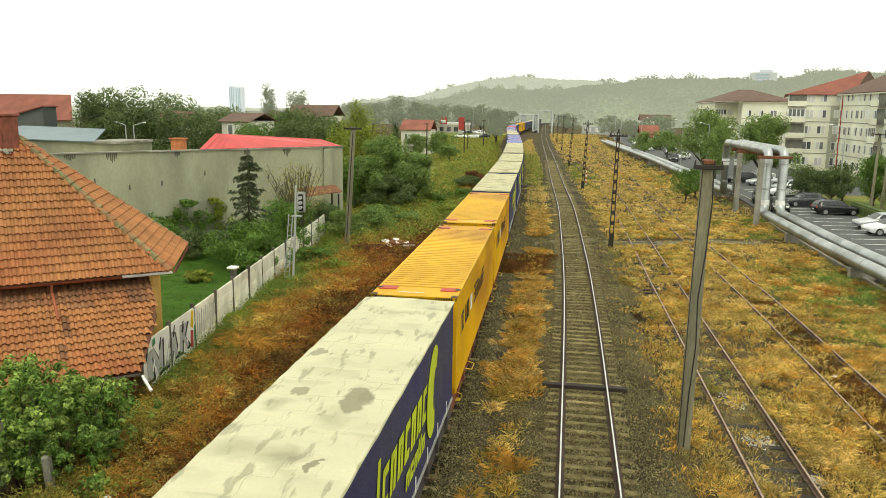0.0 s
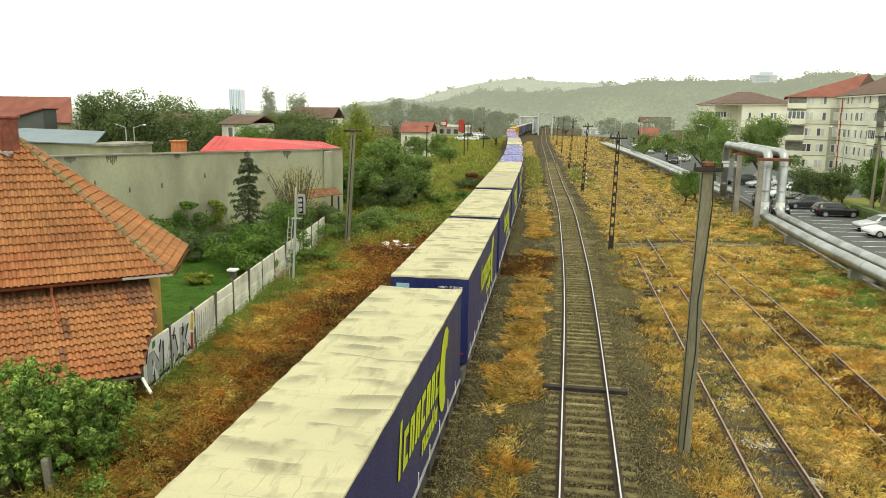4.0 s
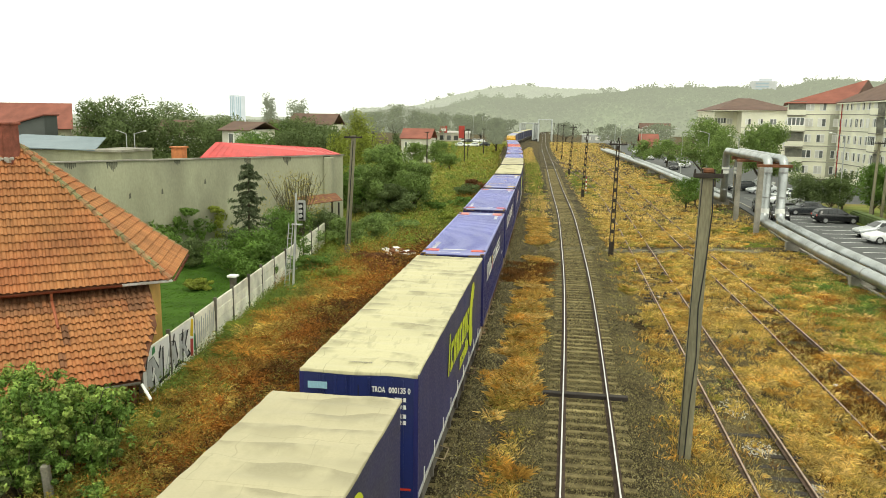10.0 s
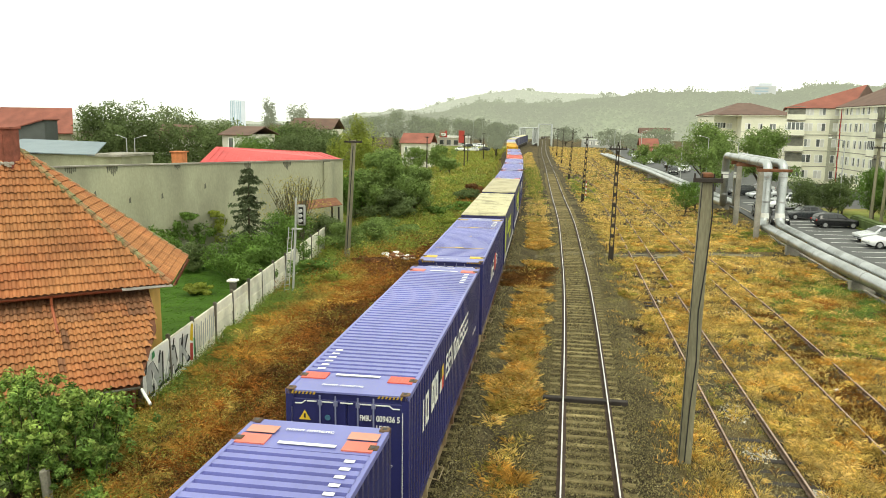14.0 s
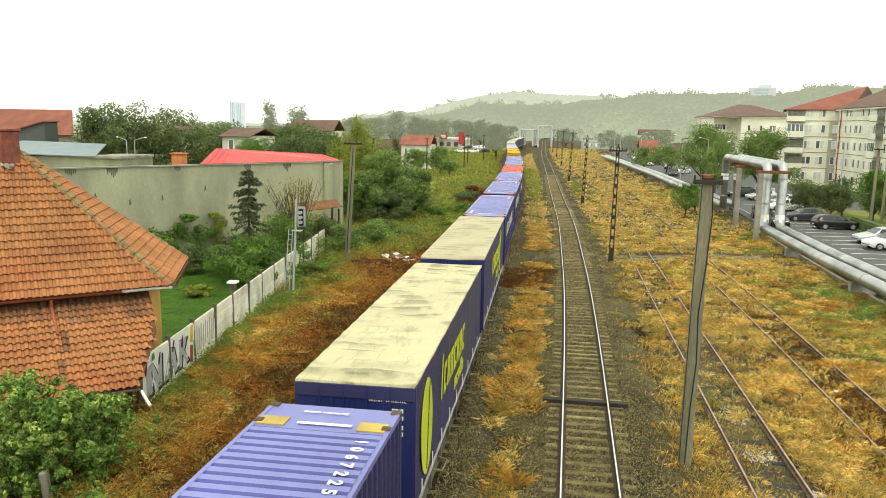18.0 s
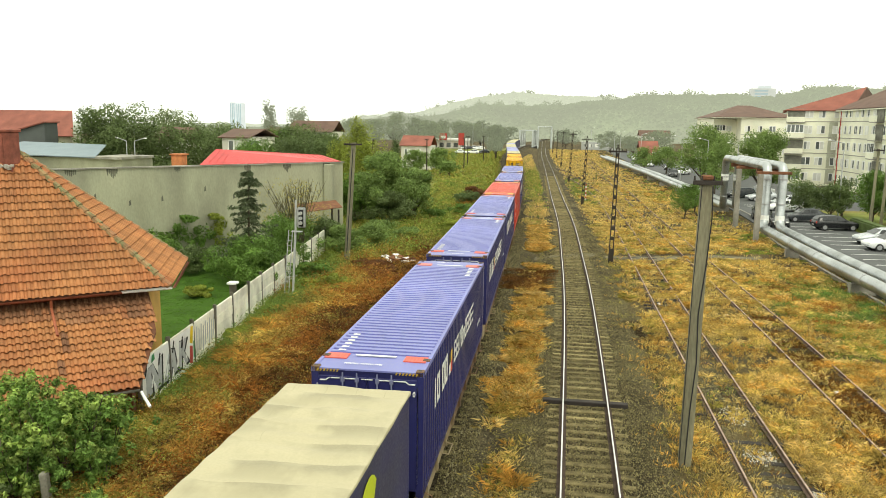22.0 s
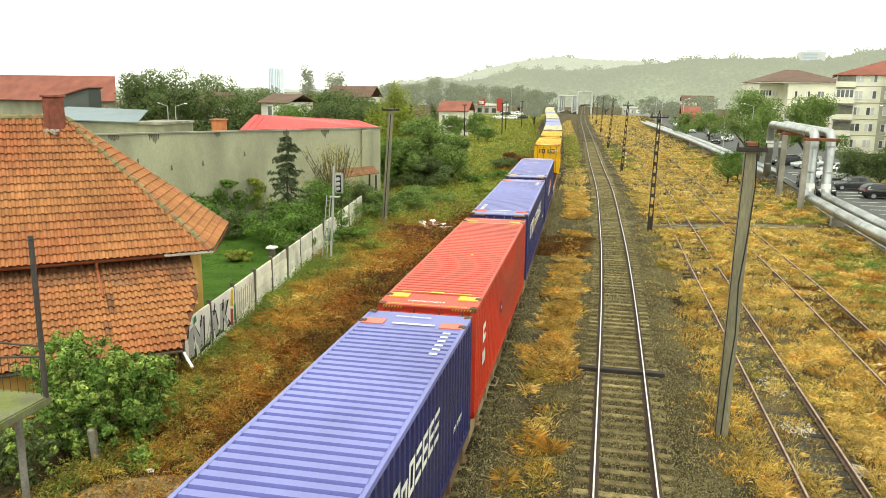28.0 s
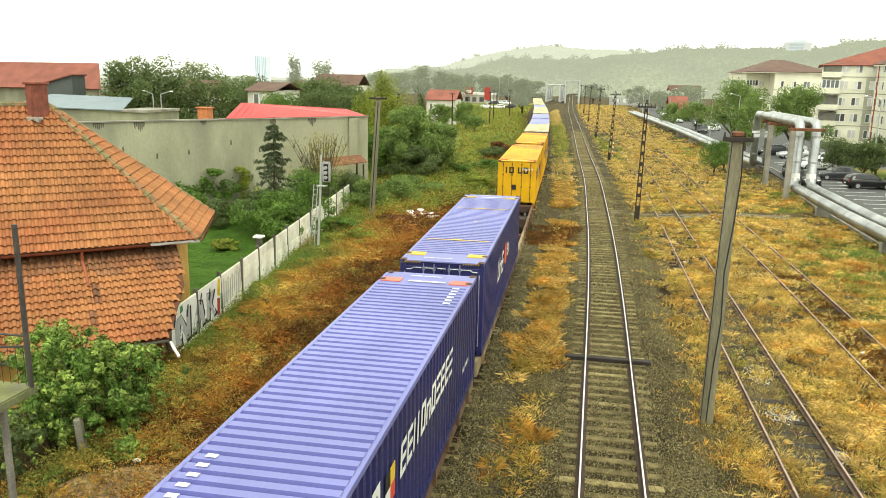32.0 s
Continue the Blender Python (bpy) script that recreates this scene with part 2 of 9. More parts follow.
    "mossyconcrete": mat("mossy_concrete", (0.16, 0.16, 0.10), 0.95, 0.3, 1.5, 18, 0.4, second=(0.16, 0.18, 0.05), amount=0.5),
    "white": mat("white_paint", (0.86, 0.86, 0.83), 0.6, 0.08, 2, 20, 0.05),
    "black": mat("black_rubber", (0.02, 0.02, 0.022), 0.8, 0.2, 3, 30, 0.1),
    "steel": mat("dark_steel", (0.06, 0.05, 0.045), 0.7, 0.3, 3, 30, 0.2, coords="obj"),
}


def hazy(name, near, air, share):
    """Backdrop of far woods and walls, with haze painted in as an air-coloured glow."""
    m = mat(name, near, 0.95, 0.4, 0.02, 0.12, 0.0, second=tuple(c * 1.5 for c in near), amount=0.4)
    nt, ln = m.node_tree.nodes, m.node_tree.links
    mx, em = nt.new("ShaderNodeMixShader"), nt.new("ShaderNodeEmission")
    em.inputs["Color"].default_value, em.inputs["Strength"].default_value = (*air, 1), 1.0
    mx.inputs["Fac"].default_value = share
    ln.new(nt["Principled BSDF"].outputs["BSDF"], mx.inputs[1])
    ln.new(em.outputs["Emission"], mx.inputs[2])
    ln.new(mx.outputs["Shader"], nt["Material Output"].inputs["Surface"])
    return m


M["stone"] = mat("broken_stone", (0.15, 0.128, 0.062), 0.9, 0.3, 2, 30, 0.2, island=0.85, spec=0.12)
M["weed"] = leaf_mat("small_olive_weeds", (0.16, 0.14, 0.03), 0.4)
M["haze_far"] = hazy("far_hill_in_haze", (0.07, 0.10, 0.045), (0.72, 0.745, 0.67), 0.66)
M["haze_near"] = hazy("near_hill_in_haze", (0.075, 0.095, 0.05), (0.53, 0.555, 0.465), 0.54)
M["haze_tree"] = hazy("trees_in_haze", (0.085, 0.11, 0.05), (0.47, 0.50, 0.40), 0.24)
M["banksoil"] = mat("dark_leaf_litter", (0.055, 0.034, 0.016), 0.95, 0.45, 1.2, 18, 0.8, second=(0.035, 0.024, 0.013), amount=0.5, cells=26, cell_amount=0.5, spec=0.12)
M["umberleaf"] = leaf_mat("umber_weed_leaves", (0.15, 0.066, 0.02), 0.55, second=(0.07, 0.04, 0.014))
M["ochreleaf"] = leaf_mat("ochre_weed_leaves", (0.47, 0.325, 0.07), 0.55, second=(0.30, 0.16, 0.035))
M["amberleaf"] = leaf_mat("amber_weed_leaves", (0.46, 0.245, 0.05), 0.55, second=(0.24, 0.11, 0.025))
M["freshleaf"] = leaf_mat("fresh_elder_leaves", (0.30, 0.40, 0.10), 0.5)
M["leaf_brown"] = leaf_mat("browning_leaves", (0.165, 0.13, 0.07), 0.2)
M["leaf_mid"] = leaf_mat("soft_green_leaves", (0.185, 0.265, 0.075), 0.22)
M["needles"] = leaf_mat("spruce_needles", (0.10, 0.125, 0.065), 0.4)
M["darkgreen"] = leaf_mat("deep_green_leaves", (0.15, 0.25, 0.055), 0.55)
M["deepleaf"] = leaf_mat("rough_green_leaves", (0.165, 0.24, 0.05), 0.4)
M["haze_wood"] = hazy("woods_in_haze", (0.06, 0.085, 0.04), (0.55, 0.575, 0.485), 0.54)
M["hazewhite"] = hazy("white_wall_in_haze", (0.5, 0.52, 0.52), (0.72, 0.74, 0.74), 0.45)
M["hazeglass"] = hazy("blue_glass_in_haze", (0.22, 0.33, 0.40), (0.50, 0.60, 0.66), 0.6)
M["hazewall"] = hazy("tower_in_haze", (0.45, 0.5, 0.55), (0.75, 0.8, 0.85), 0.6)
NR0 = np.random.RandomState(3)


# ---- mesh helpers ----
def part(name, bm, material, parent=None, label="", smooth=False):
    me = bpy.data.meshes.new(name)
    bm.to_mesh(me)
    bm.free()
    me.materials.append(material)
    if smooth:
        me.polygons.foreach_set("use_smooth", [True] * len(me.polygons))
    ob = new(name, me)
    ob.parent = parent
    if label:
        tagged(ob, label)
    return ob


def piece(name, me, parent, m):
    ob = new(name, me)
    ob.parent = parent
    ob.matrix_basis = m
    return ob


def solid(name, verts, faces, material, parent=None, label="", smooth=False):
    me = bpy.data.meshes.new(name)
    me.from_pydata(verts, [], faces)
    me.materials.append(material)
    if smooth:
        me.polygons.foreach_set("use_smooth", [True] * len(me.polygons))
    ob = new(name, me)
    ob.parent = parent
    if label:
        tagged(ob, label)
    return ob


def box(bm, x0, y0, z0, x1, y1, z1, m=None):
    r = bmesh.ops.create_cube(bm, size=1.0)
    bmesh.ops.scale(bm, vec=(x1 - x0, y1 - y0, z1 - z0), verts=r["verts"])
    bmesh.ops.translate(bm, vec=((x0 + x1) / 2, (y0 + y1) / 2, (z0 + z1) / 2), verts=r["verts"])
    if m is not None:
        bmesh.ops.transform(bm, matrix=m, verts=r["verts"])
    return r["verts"]


def rod(bm, a, b, r0, r1=None, n=10):
    a, b = Vector(a), Vector(b)
    r1 = r0 if r1 is None else r1
    d = b - a
    r = bmesh.ops.create_cone(bm, cap_ends=True, segments=n, radius1=r0, radius2=r1, depth=d.length)
    m = Matrix.Translation((a + b) / 2) @ d.to_track_quat("Z", "Y").to_matrix().to_4x4()
    bmesh.ops.transform(bm, matrix=m, verts=r["verts"])
    return r["verts"]


def tube(bm, pts, r, n=6):
    """One bent round cable through upright-running points."""
    rings = [[bm.verts.new((p[0] + r * math.cos(k * 2 * math.pi / n), p[1] + r * math.sin(k * 2 * math.pi / n), p[2])) for k in range(n)] for p in pts]
    for q0, q1 in zip(rings, rings[1:]):
        for k in range(n):
            bm.faces.new((q0[k], q0[(k + 1) % n], q1[(k + 1) % n], q1[k]))
    bmesh.ops.recalc_face_normals(bm, faces=bm.faces)


def bevel(bm, w=0.02, seg=2):
    bmesh.ops.bevel(bm, geom=bm.edges[:], offset=w, segments=seg, affect="EDGES", clamp_overlap=True)
    return bm


def one_box(*a, w=0.0):
    bm = bmesh.new()
    box(bm, *a)
    return bevel(bm, w) if w else bm


def thing(name, label, category, m=None, group="", kind=""):
    ob = new(name)
    ob.empty_display_size = 0.3
    if m is not None:
        ob.matrix_basis = m
    return tagged(ob, label, category, group, kind)


def spline(knots, v):
    """A smooth line through knots (v, value), for numbers or arrays."""
    k = np.array(knots, float)
    x, y = k[:, 0], k[:, 1]
    s = np.gradient(y, x)
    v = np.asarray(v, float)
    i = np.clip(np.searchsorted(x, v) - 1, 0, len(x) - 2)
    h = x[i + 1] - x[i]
    u = (v - x[i]) / h
    a = (1 + 2 * u) * (1 - u) ** 2 * y[i] + u * (1 - u) ** 2 * h * s[i] + u * u * (3 - 2 * u) * y[i + 1] + u * u * (u - 1) * h * s[i + 1]
    return np.where(u < 0, y[0] + s[0] * (v - x[0]), np.where(u > 1, y[-1] + s[-1] * (v - x[-1]), a))


# ---- plan: centre lines of the tracks (y, x) ----
MAIN = [(-60, 0.84), (0, 0.84), (20, 0.84), (34, 0.80), (46, 0.65), (57, 0.38), (73, -0.08), (102, -1.48), (168, -4.5), (248, -8.35), (330, -11.4), (420, -14.5), (650, -22)]
TRAIN = [(-80, -4.1), (0, -4.12), (14, -4.18), (28, -4.40), (44, -4.85), (60, -5.4), (82, -6.25), (104, -7.5), (152, -11.0), (205, -15.6), (250, -19.0), (285, -20.4), (320, -20.7), (350, -20.9), (400, -20.4), (480, -19.8), (700, -16)]
SID1 = [(-60, 6.2), (0, 6.1), (20, 5.88), (32, 5.72), (42, 5.58), (58, 5.42), (78, 5.15), (105, 4.4), (122, 3.2), (150, 0.2), (190, -4.6)]
SID2 = [(-60, 10.6), (0, 10.55), (27, 10.25), (40, 10.05), (50, 9.75), (58, 9.5), (81, 8.9), (118, 8.1), (170, 6.5), (240, 4.5)]


def off(line, y, d):
    """Points of a centre line at y, shifted d to its right."""
    y = np.asarray(y, float)
    x = spline(line, y)
    s = (spline(line, y + 0.5) - spline(line, y - 0.5))
    n = np.sqrt(1 + s * s)
    return x + d / n, y - d * s / n


def sweep(name, line, profile, ys, material, parent=None, label="", closed=True, smooth=False):
    """A profile of (d, z) drawn along a centre line."""
    n = len(profile)
    v = []
    cols = [off(line, ys, d) for d, z in profile]
    for i in range(len(ys)):
        v += [(cols[j][0][i], cols[j][1][i], profile[j][1]) for j in range(n)]
    f = []
    for i in range(len(ys) - 1):
        for j in range(n if closed else n - 1):
            k = (j + 1) % n
            f.append((i * n + j, i * n + k, (i + 1) * n + k, (i + 1) * n + j))
    if closed:
        f += [tuple(range(n))[::-1], tuple((len(ys) - 1) * n + j for j in range(n))]
    return solid(name, v, f, material, parent, label, smooth)


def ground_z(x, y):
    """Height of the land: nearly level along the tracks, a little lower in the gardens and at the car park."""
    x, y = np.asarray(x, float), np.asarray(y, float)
    t = spline(TRAIN, np.clip(y, -60, 400))
    g = np.interp(x - t, [-60, -14, -8.5, -3.2, 2, 14, 20, 40], [-1.3, -1.0, -0.55, -0.42, -0.36, -0.36, -0.45, -0.55])
    g = g + 0.06 * np.sin(x * 0.9 + y * 0.31) * np.cos(y * 0.47 - x * 0.2)
    far = np.clip((y - 345) / 60, 0, 1) * 2.5
    return g - far


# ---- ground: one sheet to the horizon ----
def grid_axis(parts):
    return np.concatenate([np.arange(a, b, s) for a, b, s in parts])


gx = grid_axis([(-2600, -200, 150), (-200, -60, 14), (-60, 60, 1.25), (60, 200, 14), (200, 2600.1, 150)])
gy = grid_axis([(-300, -20, 40), (-20, 130, 1.25), (130, 420, 6), (420, 3000.1, 120)])
X, Y = np.meshgrid(gx, gy)
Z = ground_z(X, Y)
nx = len(gx)
gv = np.stack([X.ravel(), Y.ravel(), Z.ravel()], 1)
ii, jj = np.meshgrid(np.arange(len(gy) - 1), np.arange(nx - 1), indexing="ij")
a0 = (ii * nx + jj).ravel()
gf = np.stack([a0, a0 + 1, a0 + nx + 1, a0 + nx], 1)
ground = solid("ground", gv.tolist(), gf.tolist(), M["ground"], smooth=True)
tagged(ground, "dry yellow and brown grassy railway land", "ground", kind="structure")

ys_long = np.concatenate([np.arange(-20, 120, 2.0), np.arange(120, 600, 8.0)])
bal = sweep("ballast", MAIN, [(-2.6, -0.55), (-1.75, -0.2), (1.75, -0.2), (2.9, -0.42), (2.9, -0.7), (-2.6, -0.7)], ys_long, M["ballast"])
tagged(bal, "dark crushed stone ballast under the main track", "ballast", kind="structure")
bal2 = sweep("ballast", TRAIN, [(-2.9, -0.6), (-1.7, -0.2), (1.9, -0.2), (3.1, -0.36), (3.1, -0.75), (-2.9, -0.75)], ys_long, M["ballast_pale"])
tagged(bal2, "dark crushed stone ballast under the freight train", "ballast", kind="structure")

RAIL = [(-0.07, -0.16), (-0.07, -0.145), (-0.012, -0.13), (-0.012, -0.04), (-0.036, -0.03), (-0.036, -0.004), (0.036, -0.004), (0.036, -0.03), (0.012, -0.04), (0.012, -0.13), (0.07, -0.145), (0.07, -0.16)]


def track(name, line, ys, rusty, label, z=0.0):
    tr = thing(name, label, "railway track", kind="structure")
    for d in (-0.7535, 0.7535):
        r = sweep("rail", line, [(d + a, b + z) for a, b in RAIL], ys, M["railold" if rusty else "railside"], tr)
        w = 0.021
        if not rusty:
            sweep("rust_stain", line, [(d - 0.12, z - 0.159), (d - 0.12, z - 0.152), (d + 0.12, z - 0.152), (d + 0.12, z - 0.159)], ys, M["railside"], r)
        sweep("rail_head", line, [(d - w, z - 0.008), (d - w, z), (d + w, z), (d + w, z - 0.008)], ys, M["railrust" if rusty else "railtop"], r)
    return tr


track_main = track("track_main", MAIN, ys_long, False, "single railway track with polished rails on worn sleepers")
track_train = track("track_freight", TRAIN, ys_long, False, "railway track carrying the container train")
track_sid = track("track_siding", SID1, np.arange(-20, 190, 2.0), True, "disused rusty siding half hidden in dry grass", -0.14)
track("track_siding", SID2, np.arange(-20, 240, 2.0), True, "overgrown rusty siding in dry grass", -0.16)

bm = bmesh.new()
box(bm, -1.25, -0.12, -0.34, 1.25, 0.12, -0.165)
bevel(bm, 0.02, 1)
sleeper_me = bpy.data.meshes.new("sleeper")
bm.to_mesh(sleeper_me)
bm.free()
sleeper_me.materials.append(M["sleeper"])
old_me = sleeper_me.copy()
old_me.materials[0] = M["darkwood"]


def sleepers(line, parent, y0, y1, step, me, z=0.0, chance=1.0):
    rnd = random.Random(4)
    y = y0
    while y < y1:
        if rnd.random() < chance:
            x = float(spline(line, y))
            a = math.degrees(math.atan2(-(float(spline(line, y + 0.5)) - float(spline(line, y - 0.5))), 1))
            piece("sleeper", me, parent, pose(x + rnd.uniform(-0.03, 0.03), y, z + rnd.uniform(-0.015, 0.01), 0, 0, a + rnd.uniform(-0.8, 0.8)))
        y += step


# ---- container train ----
def paint(name, color, rough=0.5, dirt=(0.1, 0.09, 0.08), amount=0.2):
    return mat(name, color, rough, 0.14, 0.5, 25, 0.04, coords="obj", second=dirt, amount=amount, stretch=(1, 0.35, 1))


def smear(name, color, dirt, amount=0.5, streak=0.5, rows=1.2, spots=()):
    """Roof sheet: pale canvas with grey puddle stains in rows across it, thin creases and fine grime, different on every body."""
    m = bpy.data.materials.new(name)
    m.use_nodes = True
    nt, ln = m.node_tree.nodes, m.node_tree.links
    b = nt["Principled BSDF"]
    b.inputs["Roughness"].default_value = 0.62
    b.inputs["Specular IOR Level"].default_value = 0.3
    co, info = nt.new("ShaderNodeTexCoord"), nt.new("ShaderNodeObjectInfo")
    sh = nt.new("ShaderNodeVectorMath")
    sh.operation = "MULTIPLY_ADD"
    ln.new(info.outputs["Random"], sh.inputs[0])
    sh.inputs[1].default_value = (37, 61, 11)
    ln.new(co.outputs["Object"], sh.inputs[2])

    def layer(scale, size, detail, lo, hi):
        mp, n, r = nt.new("ShaderNodeMapping"), nt.new("ShaderNodeTexNoise"), nt.new("ShaderNodeMapRange")
        mp.inputs["Scale"].default_value = scale
        n.inputs["Scale"].default_value, n.inputs["Detail"].default_value = size, detail
        r.inputs["From Min"].default_value, r.inputs["From Max"].default_value = lo, hi
        ln.new(sh.outputs["Vector"], mp.inputs["Vector"])
        ln.new(mp.outputs["Vector"], n.inputs["Vector"])
        ln.new(n.outputs["Fac"], r.inputs["Value"])
        return r.outputs["Result"]

    # puddle marks in rows between the roof bows, each with one sharp edge
    wv, pd = nt.new("ShaderNodeTexWave"), nt.new("ShaderNodeMath")
    wv.bands_direction, wv.wave_profile = "Y", "SAW"
    wv.inputs["Scale"].default_value, wv.inputs["Distortion"].default_value = 0.42, 4.0
    wv.inputs["Detail"].default_value, wv.inputs["Detail Scale"].default_value = 3.0, 0.9
    ln.new(sh.outputs["Vector"], wv.inputs["Vector"])
    pd.operation = "MULTIPLY"
    ln.new(wv.outputs["Fac"], pd.inputs[0])
    ln.new(layer((1.1, 1.0, 1), 0.9, 5, 0.53 - 0.1 * amount, 0.60), pd.inputs[1])
    # thin dark creases of the folded sheet
    wob, br = nt.new("ShaderNodeVectorMath"), nt.new("ShaderNodeTexBrick")
    nz = nt.new("ShaderNodeTexNoise")
    nz.inputs["Scale"].default_value = 1.3
    ln.new(sh.outputs["Vector"], nz.inputs["Vector"])
    wob.operation = "MULTIPLY_ADD"
    ln.new(nz.outputs["Color"], wob.inputs[0])
    wob.inputs[1].default_value = (0.35, 0.35, 0)
    ln.new(sh.outputs["Vector"], wob.inputs[2])
    ln.new(wob.outputs["Vector"], br.inputs["Vector"])
    for key, val in (("Scale", 1.0), ("Mortar Size", 0.012), ("Mortar Smooth", 0.6), ("Brick Width", 0.62), ("Row Height", 0.8)):
        br.inputs[key].default_value = val
    cr = nt.new("ShaderNodeMath")
    cr.operation = "MULTIPLY"
    ln.new(br.outputs["Fac"], cr.inputs[0])
    ln.new(layer((1, 1, 1), 0.7, 3, 0.42, 0.6), cr.inputs[1])
    col = None
    for v, tint, share in ((layer((0.5, 1.0, 1), 0.9, 4, 0.35, 0.7), tuple(c * 0.88 for c in color), 1.0),
                           (pd.outputs["Value"], dirt, rows),
                           (layer((3.2, 0.8, 1), 1.5, 5, 0.585, 0.65), tuple(c * 0.8 for c in dirt), streak * 0.6),
                           (cr.outputs["Value"], dirt, 0.6),
                           (layer((1, 1, 1), 22.0, 2, 0.4, 0.8), tuple(c * 0.8 for c in color), 0.5)):
        mx, f = nt.new("ShaderNodeMix"), nt.new("ShaderNodeMath")
        mx.data_type = "RGBA"
        f.operation, f.use_clamp = "MULTIPLY", True
        f.inputs[1].default_value = share
        ln.new(v, f.inputs[0])
        ln.new(f.outputs["Value"], mx.inputs["Factor"])
        mx.inputs["A"].default_value = (*color, 1)
        if col:
            ln.new(col, mx.inputs["A"])
        mx.inputs["B"].default_value = (*tint, 1)
        col = mx.outputs["Result"]
    # dried puddles with ragged rims: across, along, half width, half length, strength
    if spots:
        rag, rn = nt.new("ShaderNodeVectorMath"), nt.new("ShaderNodeTexNoise")
        rn.inputs["Scale"].default_value, rn.inputs["Detail"].default_value = 2.6, 5.0
        ln.new(co.outputs["Object"], rn.inputs["Vector"])
        rag.operation = "MULTIPLY_ADD"
        ln.new(rn.outputs["Color"], rag.inputs[0])
        rag.inputs[1].default_value = (0.55, 0.7, 0)
        ln.new(co.outputs["Object"], rag.inputs[2])
    for cx, cy, hw, hl, share in spots:
        mp, le, r, mx = nt.new("ShaderNodeMapping"), nt.new("ShaderNodeVectorMath"), nt.new("ShaderNodeMapRange"), nt.new("ShaderNodeMix")
        mp.inputs["Scale"].default_value = (1 / hw, 1 / hl, 0)
        mp.inputs["Location"].default_value = (-(cx + 0.27) / hw, -(cy + 0.35) / hl, 0)
        le.operation, mx.data_type = "LENGTH", "RGBA"
        r.inputs["From Min"].default_value, r.inputs["From Max"].default_value = 1.0, 0.8 if share > 0.6 else 0.3
        r.inputs["To Max"].default_value = share
        ln.new(rag.outputs["Vector"], mp.inputs["Vector"])
        ln.new(mp.outputs["Vector"], le.inputs[0])
        ln.new(le.outputs["Value"], r.inputs["Value"])
        ln.new(r.outputs["Result"], mx.inputs["Factor"])
        ln.new(col, mx.inputs["A"])
        mx.inputs["B"].default_value = (*dirt, 1)
        col = mx.outputs["Result"]
    ln.new(col, b.inputs["Base Color"])
    bp = nt.new("ShaderNodeBump")
    bp.inputs["Strength"].default_value, bp.inputs["Distance"].default_value = 0.25, 0.03
    ln.new(layer((1, 2.2, 1), 1.6, 5, 0.2, 0.8), bp.inputs["Height"])
    ln.new(bp.outputs["Normal"], b.inputs["Normal"])
    return m


